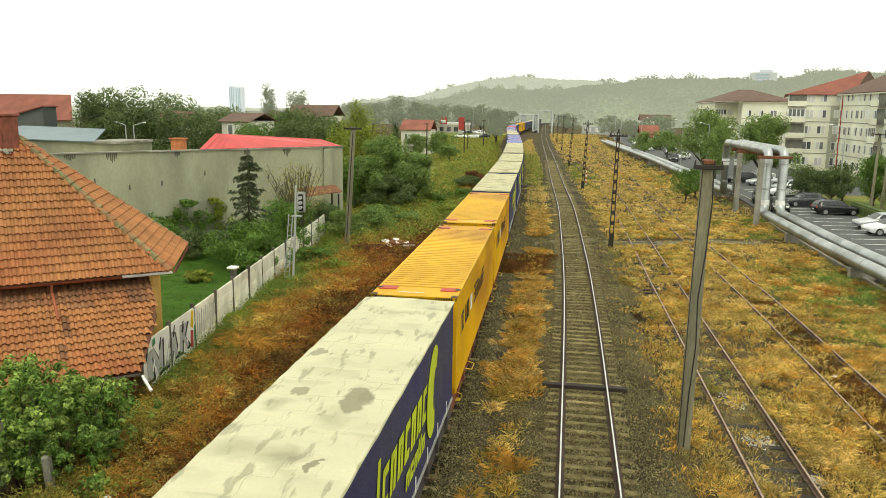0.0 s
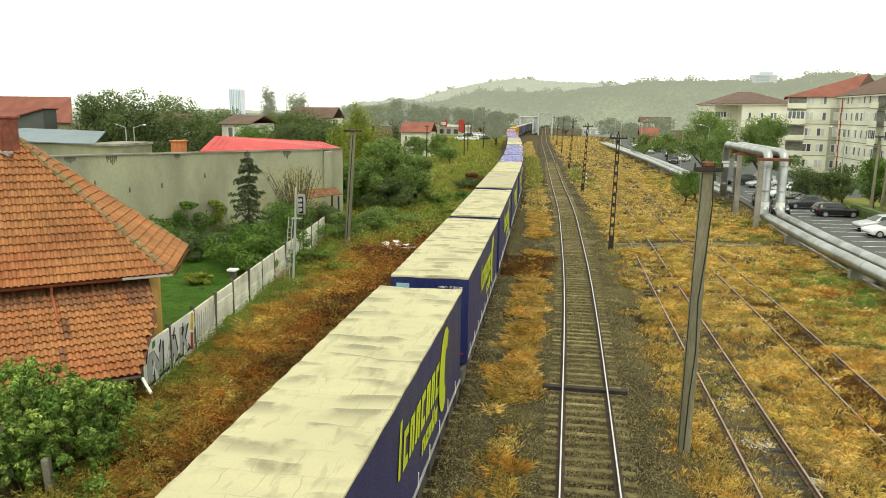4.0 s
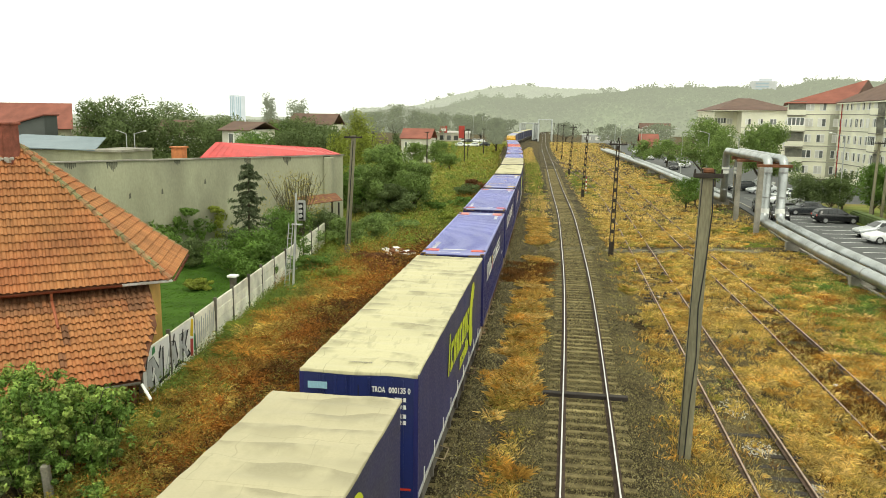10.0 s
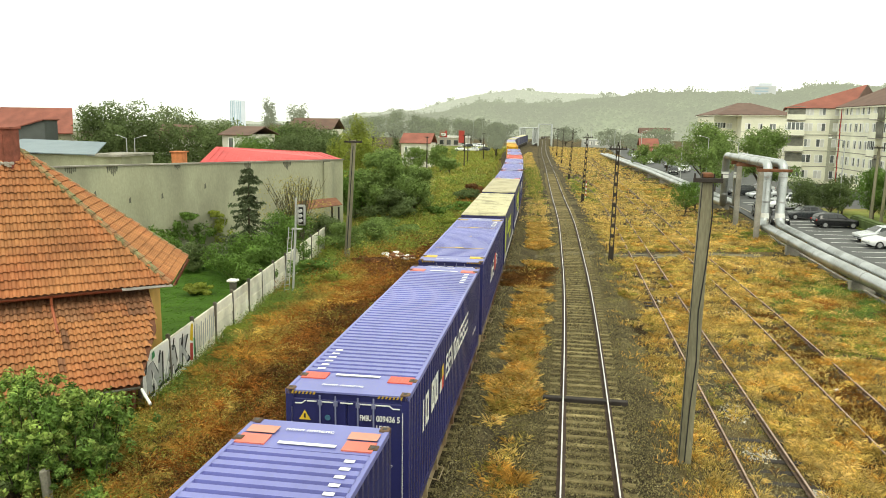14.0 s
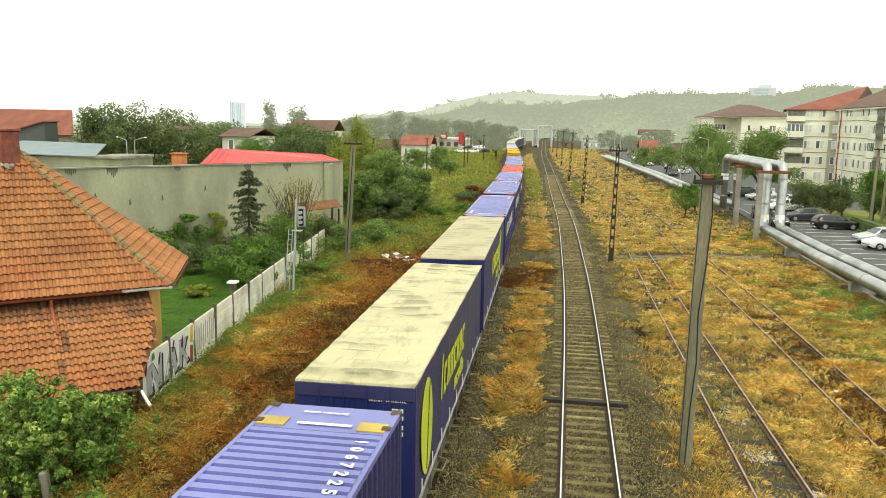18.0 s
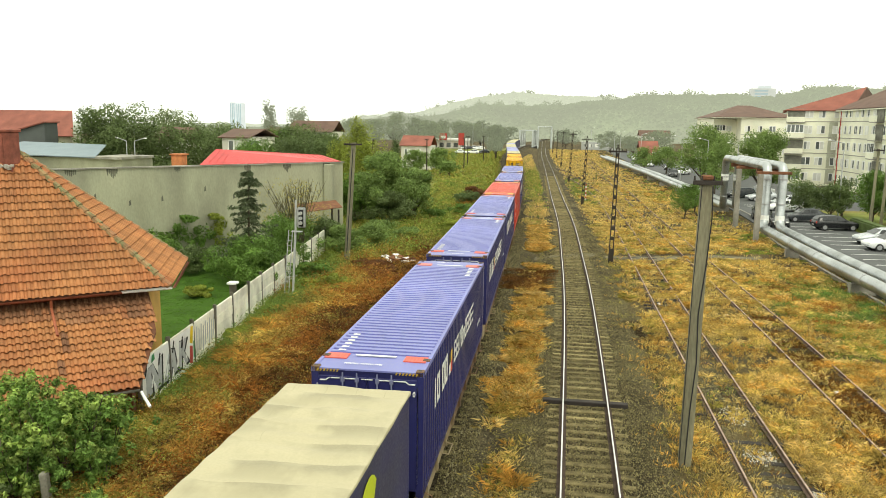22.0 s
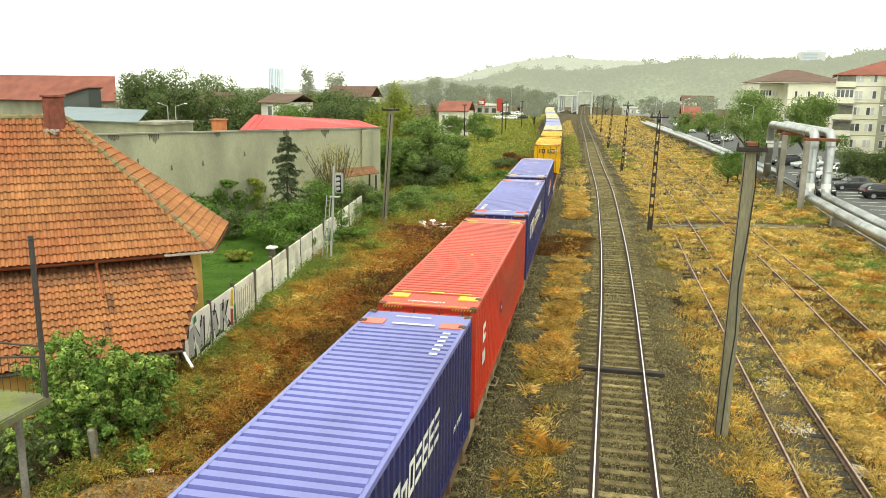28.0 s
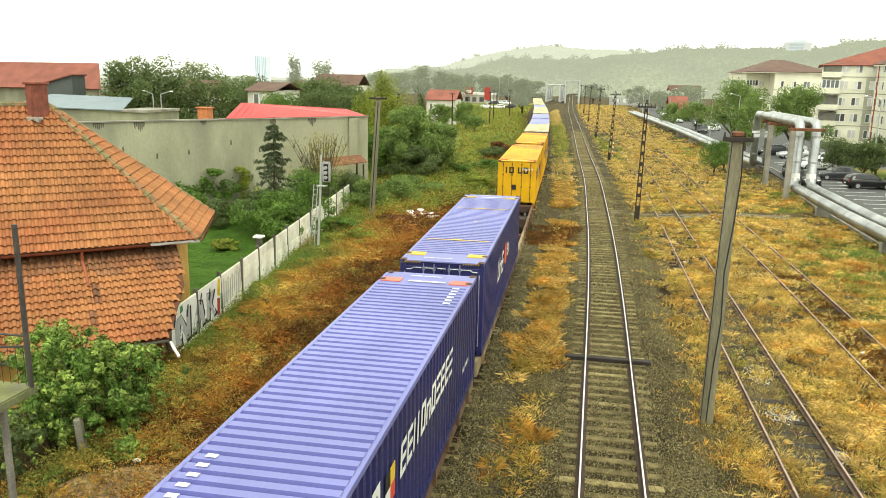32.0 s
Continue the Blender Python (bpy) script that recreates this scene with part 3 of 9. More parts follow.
P = {
    "navy": paint("navy_paint", (0.022, 0.024, 0.115), 0.45, (0.035, 0.035, 0.09)),
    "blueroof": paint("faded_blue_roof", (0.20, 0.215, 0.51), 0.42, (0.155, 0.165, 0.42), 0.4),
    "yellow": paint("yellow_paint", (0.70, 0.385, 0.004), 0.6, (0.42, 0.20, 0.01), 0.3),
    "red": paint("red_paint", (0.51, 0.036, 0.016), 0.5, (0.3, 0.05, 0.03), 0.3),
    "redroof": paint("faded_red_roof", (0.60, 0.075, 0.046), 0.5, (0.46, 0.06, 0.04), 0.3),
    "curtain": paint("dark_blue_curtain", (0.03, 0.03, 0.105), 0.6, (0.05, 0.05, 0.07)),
    # darker roof colours that paint in the shade between the ridges
    "blueroof_old": paint("shaded_blue_roof", (0.105, 0.115, 0.37), 0.5, (0.08, 0.085, 0.28), 0.3),
    "yellow_old": paint("shaded_yellow_roof", (0.52, 0.27, 0.004), 0.55, (0.28, 0.12, 0.02), 0.3),
    "redroof_old": paint("shaded_red_roof", (0.47, 0.048, 0.03), 0.55, (0.28, 0.05, 0.03), 0.3),
    "tarp": smear("cream_roof_sheet", (0.55, 0.505, 0.315), (0.25, 0.225, 0.14)),
    "spottarp": smear("cream_roof_sheet_with_dried_puddles", (0.60, 0.565, 0.385), (0.225, 0.205, 0.13), 0.3, 0.9, 0.3,
                      ((0.54, 6.2, 0.34, 0.62, 0.85), (-1.0, 8.7, 0.16, 0.26, 0.7), (-0.65, 6.44, 0.2, 0.2, 0.75), (0.35, 5.3, 0.3, 0.6, 0.35), (0.03, 3.65, 0.5, 0.5, 0.6), (-0.75, 3.9, 0.6, 0.5, 0.4),
                       (0.62, 3.5, 0.08, 0.22, 0.9), (0.1, 12.3, 0.9, 0.2, 0.4), (0.75, 12.9, 0.35, 0.2, 0.6), (-0.85, 5.7, 0.35, 0.5, 0.4))),
    "greytarp": smear("dirty_beige_roof_sheet", (0.47, 0.42, 0.275), (0.30, 0.27, 0.175), 0.8, 0.2),
    "wagon": paint("rusty_brown_wagon", (0.16, 0.075, 0.045), 0.8, (0.05, 0.03, 0.02), 0.5),
    "orange": paint("red_orange_plate", (0.66, 0.075, 0.05), 0.5, (0.6, 0.2, 0.15), 0.3),
    "plateyellow": paint("yellow_plate", (0.72, 0.5, 0.05), 0.5),
    "letter": paint("white_lettering", (0.78, 0.78, 0.75), 0.5, (0.5, 0.5, 0.5), 0.1),
    "lime": paint("lime_lettering", (0.55, 0.62, 0.04), 0.5, (0.4, 0.45, 0.05), 0.1),
    "fadedred": paint("faded_red_patch", (0.62, 0.27, 0.2), 0.6, (0.45, 0.3, 0.3), 0.4),
    "hazard": paint("dull_hazard_yellow", (0.5, 0.33, 0.03), 0.6),
    "lockbar": paint("grey_blue_locking_bar", (0.20, 0.21, 0.33), 0.5),
    "blueend": paint("blue_door_paint", (0.016, 0.026, 0.125), 0.45, (0.03, 0.035, 0.09), 0.35),
    "smudge": paint("worn_grey_lettering", (0.25, 0.23, 0.18), 0.6),
    "casting": paint("rusty_tan_casting", (0.27, 0.165, 0.09), 0.8, (0.09, 0.05, 0.03), 0.5),
    "beam_tan": paint("tan_wagon_beam", (0.30, 0.235, 0.14), 0.8, (0.13, 0.075, 0.04), 0.5),
    "beam_grey": paint("grimy_grey_wagon_beam", (0.13, 0.12, 0.10), 0.8, (0.06, 0.05, 0.045), 0.5),
    "beam_red": paint("red_brown_wagon_beam", (0.22, 0.065, 0.035), 0.8, (0.1, 0.04, 0.025), 0.5),
    "railgrey": paint("grey_aluminium_rail", (0.42, 0.42, 0.42), 0.5, (0.2, 0.2, 0.2), 0.3),
    "paleblue": paint("pale_blue_sticker", (0.30, 0.52, 0.62), 0.5),
    "seal": paint("blue_green_seal", (0.06, 0.16, 0.24), 0.5),
    "black": paint("black_lettering", (0.02, 0.02, 0.02), 0.6),
}
CL, CW, CH, DECK = 13.72, 2.52, 2.89, 1.16


def ridged(name, n, length, depth, place, material, parent, duty=(0.28, 0.2, 0.32, 0.2), crest=None):
    """A corrugated sheet: n ridges along `length`; place(u, d, e) maps along, out and across (0 or 1) to a point."""
    us, ds = [], []
    p = length / n
    for i in range(n):
        u = i * p
        for share, d in zip(duty, (0, 0, depth, depth)):
            us.append(u)
            ds.append(d)
            u += share * p
    us.append(length)
    ds.append(0)
    v = [place(u, d, e) for u, d in zip(us, ds) for e in (0, 1)]
    f = [(2 * i, 2 * i + 2, 2 * i + 3, 2 * i + 1) for i in range(len(us) - 1)]
    ob = solid(name, v, f, material, parent)
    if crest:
        # crests lighter, flanks and recesses darker: ridge shading put into the colour
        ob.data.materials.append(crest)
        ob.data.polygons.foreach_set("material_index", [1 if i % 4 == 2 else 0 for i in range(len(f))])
    return ob


def text(name, s, size, m, material, parent, bold=0.0, shear=0.0, width=1.0, extrude=0.004):
    cu = bpy.data.curves.new(name, "FONT")
    cu.body, cu.size, cu.offset, cu.shear, cu.extrude = s, size, bold, shear, extrude
    cu.align_x, cu.align_y, cu.resolution_u = "LEFT", "BOTTOM_BASELINE", 3
    tmp = bpy.data.objects.new(name, cu)
    me = bpy.data.meshes.new_from_object(tmp)
    bpy.data.objects.remove(tmp)
    bpy.data.curves.remove(cu)
    me.materials.clear()
    me.materials.append(material)
    ob = new(name, me)
    ob.parent = parent
    ob.matrix_basis = m @ Matrix.Diagonal((width, 1, 1, 1))
    return ob


SIDE_R = Matrix(((0, 0, 1, 0), (1, 0, 0, 0), (0, 1, 0, 0), (0, 0, 0, 1)))   # text runs along +y on the side that faces +x
END_N = Matrix(((1, 0, 0, 0), (0, 0, -1, 0), (0, 1, 0, 0), (0, 0, 0, 1)))   # text on the end that faces -y


def steel_container(body, roof, label, style):
    """A 45 ft corrugated container; its near end is at y = 0, its floor at z = 0."""
    c = thing("shipping_container", label, "container", group="containers of the freight train")
    w, fr = CW / 2, 0.10
    R, B = P[roof], P[body]
    for s in (-1, 1):
        bm = bmesh.new()
        box(bm, s * w - 0.05 * (1 + s), 0, 0, s * w + 0.05 * (1 - s), CL, 0.16)
        part("bottom_rail", bm, B, c)
        bm = bmesh.new()
        box(bm, s * w - 0.04 * (1 + s), 0, CH - 0.11, s * w + 0.04 * (1 - s), CL, CH - 0.005)
        part("top_rail", bm, R, c)
        for y in (0, CL - 0.16):
            bm = bmesh.new()
            box(bm, s * w - 0.08 * (1 + s), y, 0, s * w + 0.08 * (1 - s), y + 0.16, CH)
            part("corner_post", bevel(bm, 0.012, 1), B, c)
        x = s * (w - 0.053)
        ridged("side_panel", 42, CL - 0.3, 0.05, lambda u, d, e: (x + s * d * (1 if s > 0 else 1), 0.15 + u if s > 0 else CL - 0.15 - u, 0.14 + e * (CH - 0.24)), B, c, (0.30, 0.12, 0.36, 0.22))
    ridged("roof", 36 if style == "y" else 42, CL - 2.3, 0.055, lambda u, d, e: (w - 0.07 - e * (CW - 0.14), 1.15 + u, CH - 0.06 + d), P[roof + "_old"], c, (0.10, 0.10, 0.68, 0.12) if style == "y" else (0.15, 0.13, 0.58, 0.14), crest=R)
    for y0, y1 in ((0.0, 1.15), (CL - 1.15, CL)):
        bm = bmesh.new()
        box(bm, -w + 0.07, y0 + 0.02, CH - 0.06, w - 0.07, y1, CH - 0.02)
        part("roof_end_plate", bm, R, c)
    bm = bmesh.new()
    box(bm, -w + 0.08, 0.06, 0.1, w - 0.08, 0.12, CH - 0.06)
    part("end_wall", bm, B, c)
    bm = bmesh.new()
    box(bm, -w + 0.08, CL - 0.12, 0.1, w - 0.08, CL - 0.06, CH - 0.06)
    part("end_wall", bm, B, c)
    return c


def curtain_container(roof, label):
    c = thing("swap_body", label, "container", group="containers of the freight train")
    w = CW / 2
    for s in (-1, 1):
        n = 40
        ys = np.linspace(0.12, CL - 0.12, n + 1)
        v = []
        for i, y in enumerate(ys):
            for j in range(5):
                z = 0.12 + (CH - 0.24) * j / 4
                v.append((s * (w - 0.02 + 0.012 * math.sin(i * 1.7 + j) * (0.3 + (j % 4 > 0))), y, z))
        f = [(i * 5 + j, (i + 1) * 5 + j, (i + 1) * 5 + j + 1, i * 5 + j + 1)[::s] for i in range(n) for j in range(4)]
        solid("side_curtain", v, f, P["curtain"], c, smooth=True)
        bm = bmesh.new()
        box(bm, s * w - 0.03 * (1 + s), 0, 0, s * w + 0.03 * (1 - s), CL, 0.09)
        part("bottom_rail", bm, P["railgrey"], c)
        bm = bmesh.new()
        box(bm, s * (w - 0.01) - 0.03 * (1 + s), 0.02, CH - 0.13, s * (w - 0.01) + 0.03 * (1 - s), CL - 0.02, CH - 0.05)
        part("top_rail", bm, P["curtain"], c)
    n = 130
    v, f = [], []
    rn = random.Random(len(bpy.data.objects))
    ph = [rn.uniform(0, 6.28) for _ in range(4)]
    edge = ((-w - 0.006, -0.055), (-w - 0.005, -0.008), (-w + 0.006, 0.0), (-w + 0.02, 0.0)) + tuple((-w + CW * j / 8, 0.0) for j in range(1, 8)) + ((w - 0.02, 0.0), (w - 0.006, 0.0), (w + 0.005, -0.008), (w + 0.006, -0.055))
    m_ = len(edge)
    for i in range(-2, n + 3):
        k = min(max(i, 0), n)
        y, drop = CL * k / n + (-0.012 if i < 0 else 0.012 if i > n else 0), (-0.014 if i in (-1, n + 1) else -0.075 if i in (-2, n + 2) else 0)
        for x, dz in edge:
            q = max(0.0, 1 - (x / w) ** 2)
            bow = 0.022 * math.sin(y * 10.4 + ph[0]) * q + 0.02 * math.sin(y * 2.1 + x * 2 + ph[1]) * q + 0.009 * math.sin(y * 7.3 + x * 5 + ph[2])
            v.append((x, y, CH - 0.012 + min(dz, drop) + (bow if drop == 0 and dz > -0.02 else 0.25 * bow + 0.012 * math.sin(y * 3.3 + x * 4 + ph[3]))))
    for i in range(n + 4):
        for j in range(m_ - 1):
            f.append((i * m_ + j, i * m_ + j + 1, (i + 1) * m_ + j + 1, (i + 1) * m_ + j))
    solid("roof_sheet", v, f, P[roof], c, smooth=True)
    for y in (0.0, CL - 0.1):
        bm = bmesh.new()
        box(bm, -w + 0.02, y, 0, w - 0.02, y + 0.1, CH - 0.065)
        part("end_wall", bevel(bm, 0.012, 1), P["blueend"], c)
    for q in (-0.86, -0.5, -0.14, 0.22, 0.58, 0.94):
        part("end_rib", bevel(one_box(q - 0.03, -0.016, 0.15, q + 0.03, 0.004, CH - 0.14), 0.006, 1), P["blueend"], c)
    return c


def wagon(kind=""):
    g = thing("container_wagon", "rusty brown container flat wagon with bogies", "wagon", group="wagons of the freight train")
    W = P[{"y": "beam_red", "t": "beam_grey", "g": "beam_grey"}.get(kind, "beam_tan")]
    for s in (-1, 1):
        bm = bmesh.new()
        box(bm, s * 1.12 - 0.06, -0.35, 0.62, s * 1.12 + 0.06, CL + 0.35, DECK - 0.03)
        part("side_beam", bevel(bm, 0.02, 1), W, g)
        for k in range(9):
            part("side_bracket", one_box(s * 1.22 - 0.045, 0.7 + k * 1.5, 0.78, s * 1.22 + 0.045, 0.82 + k * 1.5, DECK - 0.02), W, g)
    for y in (-0.35, 4.4, 9.2, CL + 0.2):
        bm = bmesh.new()
        box(bm, -1.06, y, 0.75, 1.06, y + 0.2, DECK - 0.05)
        part("cross_beam", bm, P["wagon"], g)
    lift = {"t": 0.06, "g": 0.12}.get(kind, 0.0)
    for y in (0.15, 4.5, 9.0, CL - 0.35) if lift else ():
        for s in (-1, 1):
            part("support_block", bevel(one_box(s * 1.1 - 0.1, y, DECK - 0.06, s * 1.1 + 0.1, y + 0.2, DECK + lift - 0.002), 0.01, 1), M["steel"], g)
    for y in (1.9, CL - 1.9):
        b = part("bogie", bevel(one_box(-1.1, y - 1.35, 0.38, 1.1, y + 1.35, 0.62), 0.04, 1), M["steel"], g)
        for dy in (-0.9, 0.9):
            for s in (-1, 1):
                bm = bmesh.new()
                rod(bm, (s * 0.69, y + dy, 0.46), (s * 0.82, y + dy, 0.46), 0.46, 0.46, 20)
                part("wheel", bm, M["steel"], b)
    return g


def far_container(body, roof, label):
    c = thing("shipping_container", label, "container", group="containers of the freight train")
    part("body", bevel(one_box(-CW / 2, 0, 0, CW / 2, CL, CH - 0.05), 0.03, 1), P[body], c)
    part("roof", one_box(-CW / 2 + 0.02, 0.02, CH - 0.05, CW / 2 - 0.02, CL - 0.02, CH - 0.01), P[roof], c)
    return c


# distance down the line of each near end at the clip's start, and the kind
CONSIST = [
    (6.7, "t"), (21.05, "y"), (35.75, "y"), (50.3, "t"), (65.7, "t"), (80.65, "t"), (95.35, "g"), (110.65, "t"),
    (125.2, "b"), (140.5, "b"), (155.4, "u"), (170.4, "t"), (185.2, "g"), (200.4, "b"), (215.6, "b"), (230.05, "b"),
    (244.4, "r"), (259.3, "b"), (274.5, "u"), (289.3, ""), (304.0, "y"), (319.2, "y"), (334.2, "t"), (349.2, "b"), (364.2, "b"),
    (379.2, "t"), (394.2, "t"), (409.2, "b"), (424.2, "t"), (439.2, "t"), (454.2, "t"), (469.2, "t"),
]
SPEED = [(0, 11.05), (2, 10.46), (4, 9.87), (6, 9.29), (8, 8.69), (10, 8.11), (12, 7.62), (14, 7.37), (17, 7.30), (20, 7.26), (24, 7.09), (28, 6.61), (32, 6.57)]
_ts = np.arange(0, 32.01, 0.1)
_v = np.interp(_ts, [a for a, b in SPEED], [b for a, b in SPEED])
_s = np.concatenate([[0], np.cumsum((_v[1:] + _v[:-1]) / 2 * 0.1)])


def gone(t):
    return float(np.interp(t, _ts, _s))


def on_track(u, z):
    """The pose of a 13.7 m body whose near end is at u along the freight track."""
    x0, x1 = float(spline(TRAIN, u)), float(spline(TRAIN, u + CL))
    return pose(x0, u, z, 0, 0, math.degrees(math.atan2(x0 - x1, CL)))


LABELS = {"t": "cream-topped swap body with dark blue curtain sides", "g": "dirty beige-topped swap body with dark blue curtain sides",
          "y": "yellow corrugated steel shipping container", "b": "dark blue corrugated container with faded blue roof",
          "u": "plain dark blue corrugated container with yellow plates", "r": "rust-red corrugated steel shipping container"}
MOVING = []
# ---- lettering and fittings of the containers ----
def bars(name, widths, h, m, material, parent, gap=0.35, slant=0.0, rng=None, thick=0.004):
    """A word that stands as plain slanted blocks."""
    v, f, x = [], [], 0.0
    for k, w in enumerate(widths):
        hh = h * (1.0 if rng is None else rng.uniform(0.72, 1.0))
        b = len(v)
        for z in (0, thick):
            v += [(x, 0, z), (x + w, 0, z), (x + w + slant * hh, hh, z), (x + slant * hh, hh, z)]
        f += [(b, b + 3, b + 2, b + 1), (b + 4, b + 5, b + 6, b + 7)] + [(b + i, b + (i + 1) % 4, b + 4 + (i + 1) % 4, b + 4 + i) for i in range(4)]
        x += w + gap * h * 0.35
    ob = solid(name, v, f, material, parent)
    ob.matrix_basis = m
    return ob


def side(y, z):
    return Matrix.Translation((CW / 2 + 0.004, y, z)) @ SIDE_R


def end(x, z):
    return Matrix.Translation((x, -0.012, z)) @ END_N


def top(x, y, turn=0):
    return pose(x, y, CH + 0.008, 0, 0, turn)


def glyphs(name, s, size, m, parent, material, slant=0.0, wide=0.75, thick=0.16, rnd=None):
    """Plain strokes: each sign is one to three bars, so that the row reads as a painted word without letters."""
    v, f = [], []

    def quad(x0, y0, x1, y1):
        if size > 0.4:
            q_ = solid(name, [(x_ + slant * y_, y_, z) for z in (0.0, 0.004) for x_, y_ in ((x0, y0), (x1, y0), (x1, y1), (x0, y1))],
                       [(4, 5, 6, 7), (0, 3, 2, 1), (0, 1, 5, 4), (1, 2, 6, 5), (2, 3, 7, 6), (3, 0, 4, 7)], material, parent)
            q_.matrix_basis = m
            return
        b = len(v)
        for z in (0.0, 0.004):
            v.extend([(x0 + slant * y0, y0, z), (x1 + slant * y0, y0, z), (x1 + slant * y1, y1, z), (x0 + slant * y1, y1, z)])
        f.extend([(b + 4, b + 5, b + 6, b + 7), (b, b + 3, b + 2, b + 1)] + [(b + i, b + (i + 1) % 4, b + 4 + (i + 1) % 4, b + 4 + i) for i in range(4)])

    x, w, t = 0.0, size * wide, size * thick
    for k in s:
        if k == " ":
            x += w * 0.6
            continue
        if k in "|OU":
            quad(x, 0, x + t, size)
        if k in "OU":
            quad(x + w - t, 0, x + w, size)
            quad(x + t, 0, x + w - t, t)
        if k == "O":
            quad(x + t, size - t, x + w - t, size)
        if k in "=":
            for q in (0, 0.42, 0.84):
                quad(x, q * size, x + w, q * size + t)
        if k == "E":
            quad(x, 0, x + t, size)
            for q in (0, 0.42, 0.84):
                quad(x + t, q * size, x + w, q * size + t)
        if k == "n":
            quad(x, 0, x + t, size * 0.7)
            quad(x + w - t, 0, x + w, size * 0.7)
            quad(x + t, size * 0.7 - t, x + w - t, size * 0.7)
        if k == "c":
            quad(x, 0, x + t, size * 0.7)
            quad(x + t, 0, x + w, t)
            quad(x + t, size * 0.7 - t, x + w, size * 0.7)
        x += w * (0.55 if k == "|" else 1.0) + size * 0.16
    if not v:
        return None
    ob = solid(name, v, f, material, parent)
    ob.matrix_basis = m
    return tagged(ob, kind="stuff")


def disc_shape(name, pts, m, material, parent):
    n = len(pts)
    ob = solid(name, [(a, b, z) for z in (0, 0.005) for a, b in pts], [tuple(range(n, 2 * n))] + [(i, (i + 1) % n, n + (i + 1) % n, n + i) for i in range(n)], material, parent)
    ob.matrix_basis = m
    return ob


SWOOSH = [(0.78 * math.cos(a), 1.05 * math.sin(a)) for a in np.linspace(0.9, 5.2, 20)] + [(0.24 + 0.2 * math.cos(a), -0.02 + 0.5 * math.sin(a)) for a in np.linspace(5.0, 1.1, 16)]


def dress_steel(c, kind, rng, u):
    w = CW / 2
    plate = {"b": "orange", "u": "plateyellow", "r": "plateyellow", "y": "red"}[kind]
    for y in (0.72, CL - 1.05):
        for s in (-1, 1):
            bm = bmesh.new()
            box(bm, s * (w - 0.34) - 0.26, y, CH - 0.02, s * (w - 0.34) + 0.26, y + 0.38, CH + 0.004)
            pl = part("corner_plate", bm, P[plate], c)
            bm = bmesh.new()
            box(bm, s * (w - 0.09) - 0.08, y + 0.08, CH - 0.03, s * (w - 0.09) + 0.08, y + 0.25, CH + 0.02)
            part("lifting_casting", bevel(bm, 0.01, 1), P["casting"], pl)
            # black plate on the casting, painted for the dark inside of its opening
            part("casting_hole", one_box(s * (w - 0.09) - 0.04, y + 0.115, CH + 0.018, s * (w - 0.09) + 0.04, y + 0.215, CH + 0.024), P["black"], pl)
    for y in (0.0, CL - 0.18):
        for s in (-1, 1):
            bm = bmesh.new()
            box(bm, s * (w - 0.09) - 0.09, y, CH - 0.12, s * (w - 0.09) + 0.09, y + 0.18, CH + 0.012)
            cc = part("corner_casting", bevel(bm, 0.015, 1), P["casting"], c)
            part("casting_hole", one_box(s * (w - 0.09) - 0.035, y + 0.05, CH + 0.010, s * (w - 0.09) + 0.035, y + 0.13, CH + 0.016), P["black"], cc)
    # hazard stripes along the top of the end
    for s in (-1, 1):
        for k in range(7):
            x_ = s * (0.66 + k * 0.075)
            disc_shape("hazard_stripe", [(-0.030, 0), (0.004, 0), (0.030, 0.055), (-0.004, 0.055)], end(x_, CH - 0.085), P["hazard" if kind != "y" else "black"], c)
    # doors: two leaves, locking bars
    for s in (-1, 1):
        bm = bmesh.new()
        box(bm, min(s * 0.02, s * (w - 0.12)), 0.02, 0.14, max(s * 0.02, s * (w - 0.12)), 0.065, CH - 0.2)
        d = part("door", bevel(bm, 0.012, 1), P[{"b": "navy", "u": "navy", "r": "red", "y": "yellow"}[kind]], c)
        for q in ((0.2, 0.48) if kind in "bu" else (0.28, 0.80)):
            bm = bmesh.new()
            rod(bm, (s * q * (w - 0.12), -0.015, 0.12), (s * q * (w - 0.12), -0.015, CH - 0.10), 0.018, n=8)
            for z in (0.3, 1.1, 1.9, CH - 0.3):
                box(bm, s * q * (w - 0.12) - 0.04, -0.03, z, s * q * (w - 0.12) + 0.04, 0.03, z + 0.09)
            part("locking_bar", bm, P["lockbar"] if kind in "bu" else M["steel"], d)
    if kind in "bu":
        bm = bmesh.new()
        for x0_, x1_ in ((-0.82, -0.62), (-0.54, -0.27), (-0.13, 0.12), (0.27, 0.5), (0.58, 0.86)):
            box(bm, x0_, 0.0, CH - 0.245, x1_, 0.022, CH - 0.225)
        for s in (-1, 1):
            box(bm, s * 1.13 - 0.011, 0.0, 0.3, s * 1.13 + 0.011, 0.022, CH - 0.36)
            box(bm, s * 1.0 - 0.07, 0.0, CH - 0.30, s * 1.0 + 0.07, 0.022, CH - 0.28)
            verts = box(bm, -0.055, 0.0, -0.010, 0.055, 0.022, 0.010)
            bmesh.ops.transform(bm, matrix=pose(s * 0.895, 0, CH - 0.262, 0, s * 38, 0), verts=verts)
        part("white_marking", bm, P["letter"], c)
        disc_shape("warning_triangle", [(-0.12, 0), (0.12, 0), (0, 0.2)], end(-0.86, CH - 0.62), P["plateyellow"], c)
        disc_shape("warning_sign", [(-0.02, 0), (0.02, 0), (0.02, 0.09), (-0.02, 0.09)], Matrix.Translation((0, -0.006, 0)) @ end(-0.86, CH - 0.58), P["black"], c)
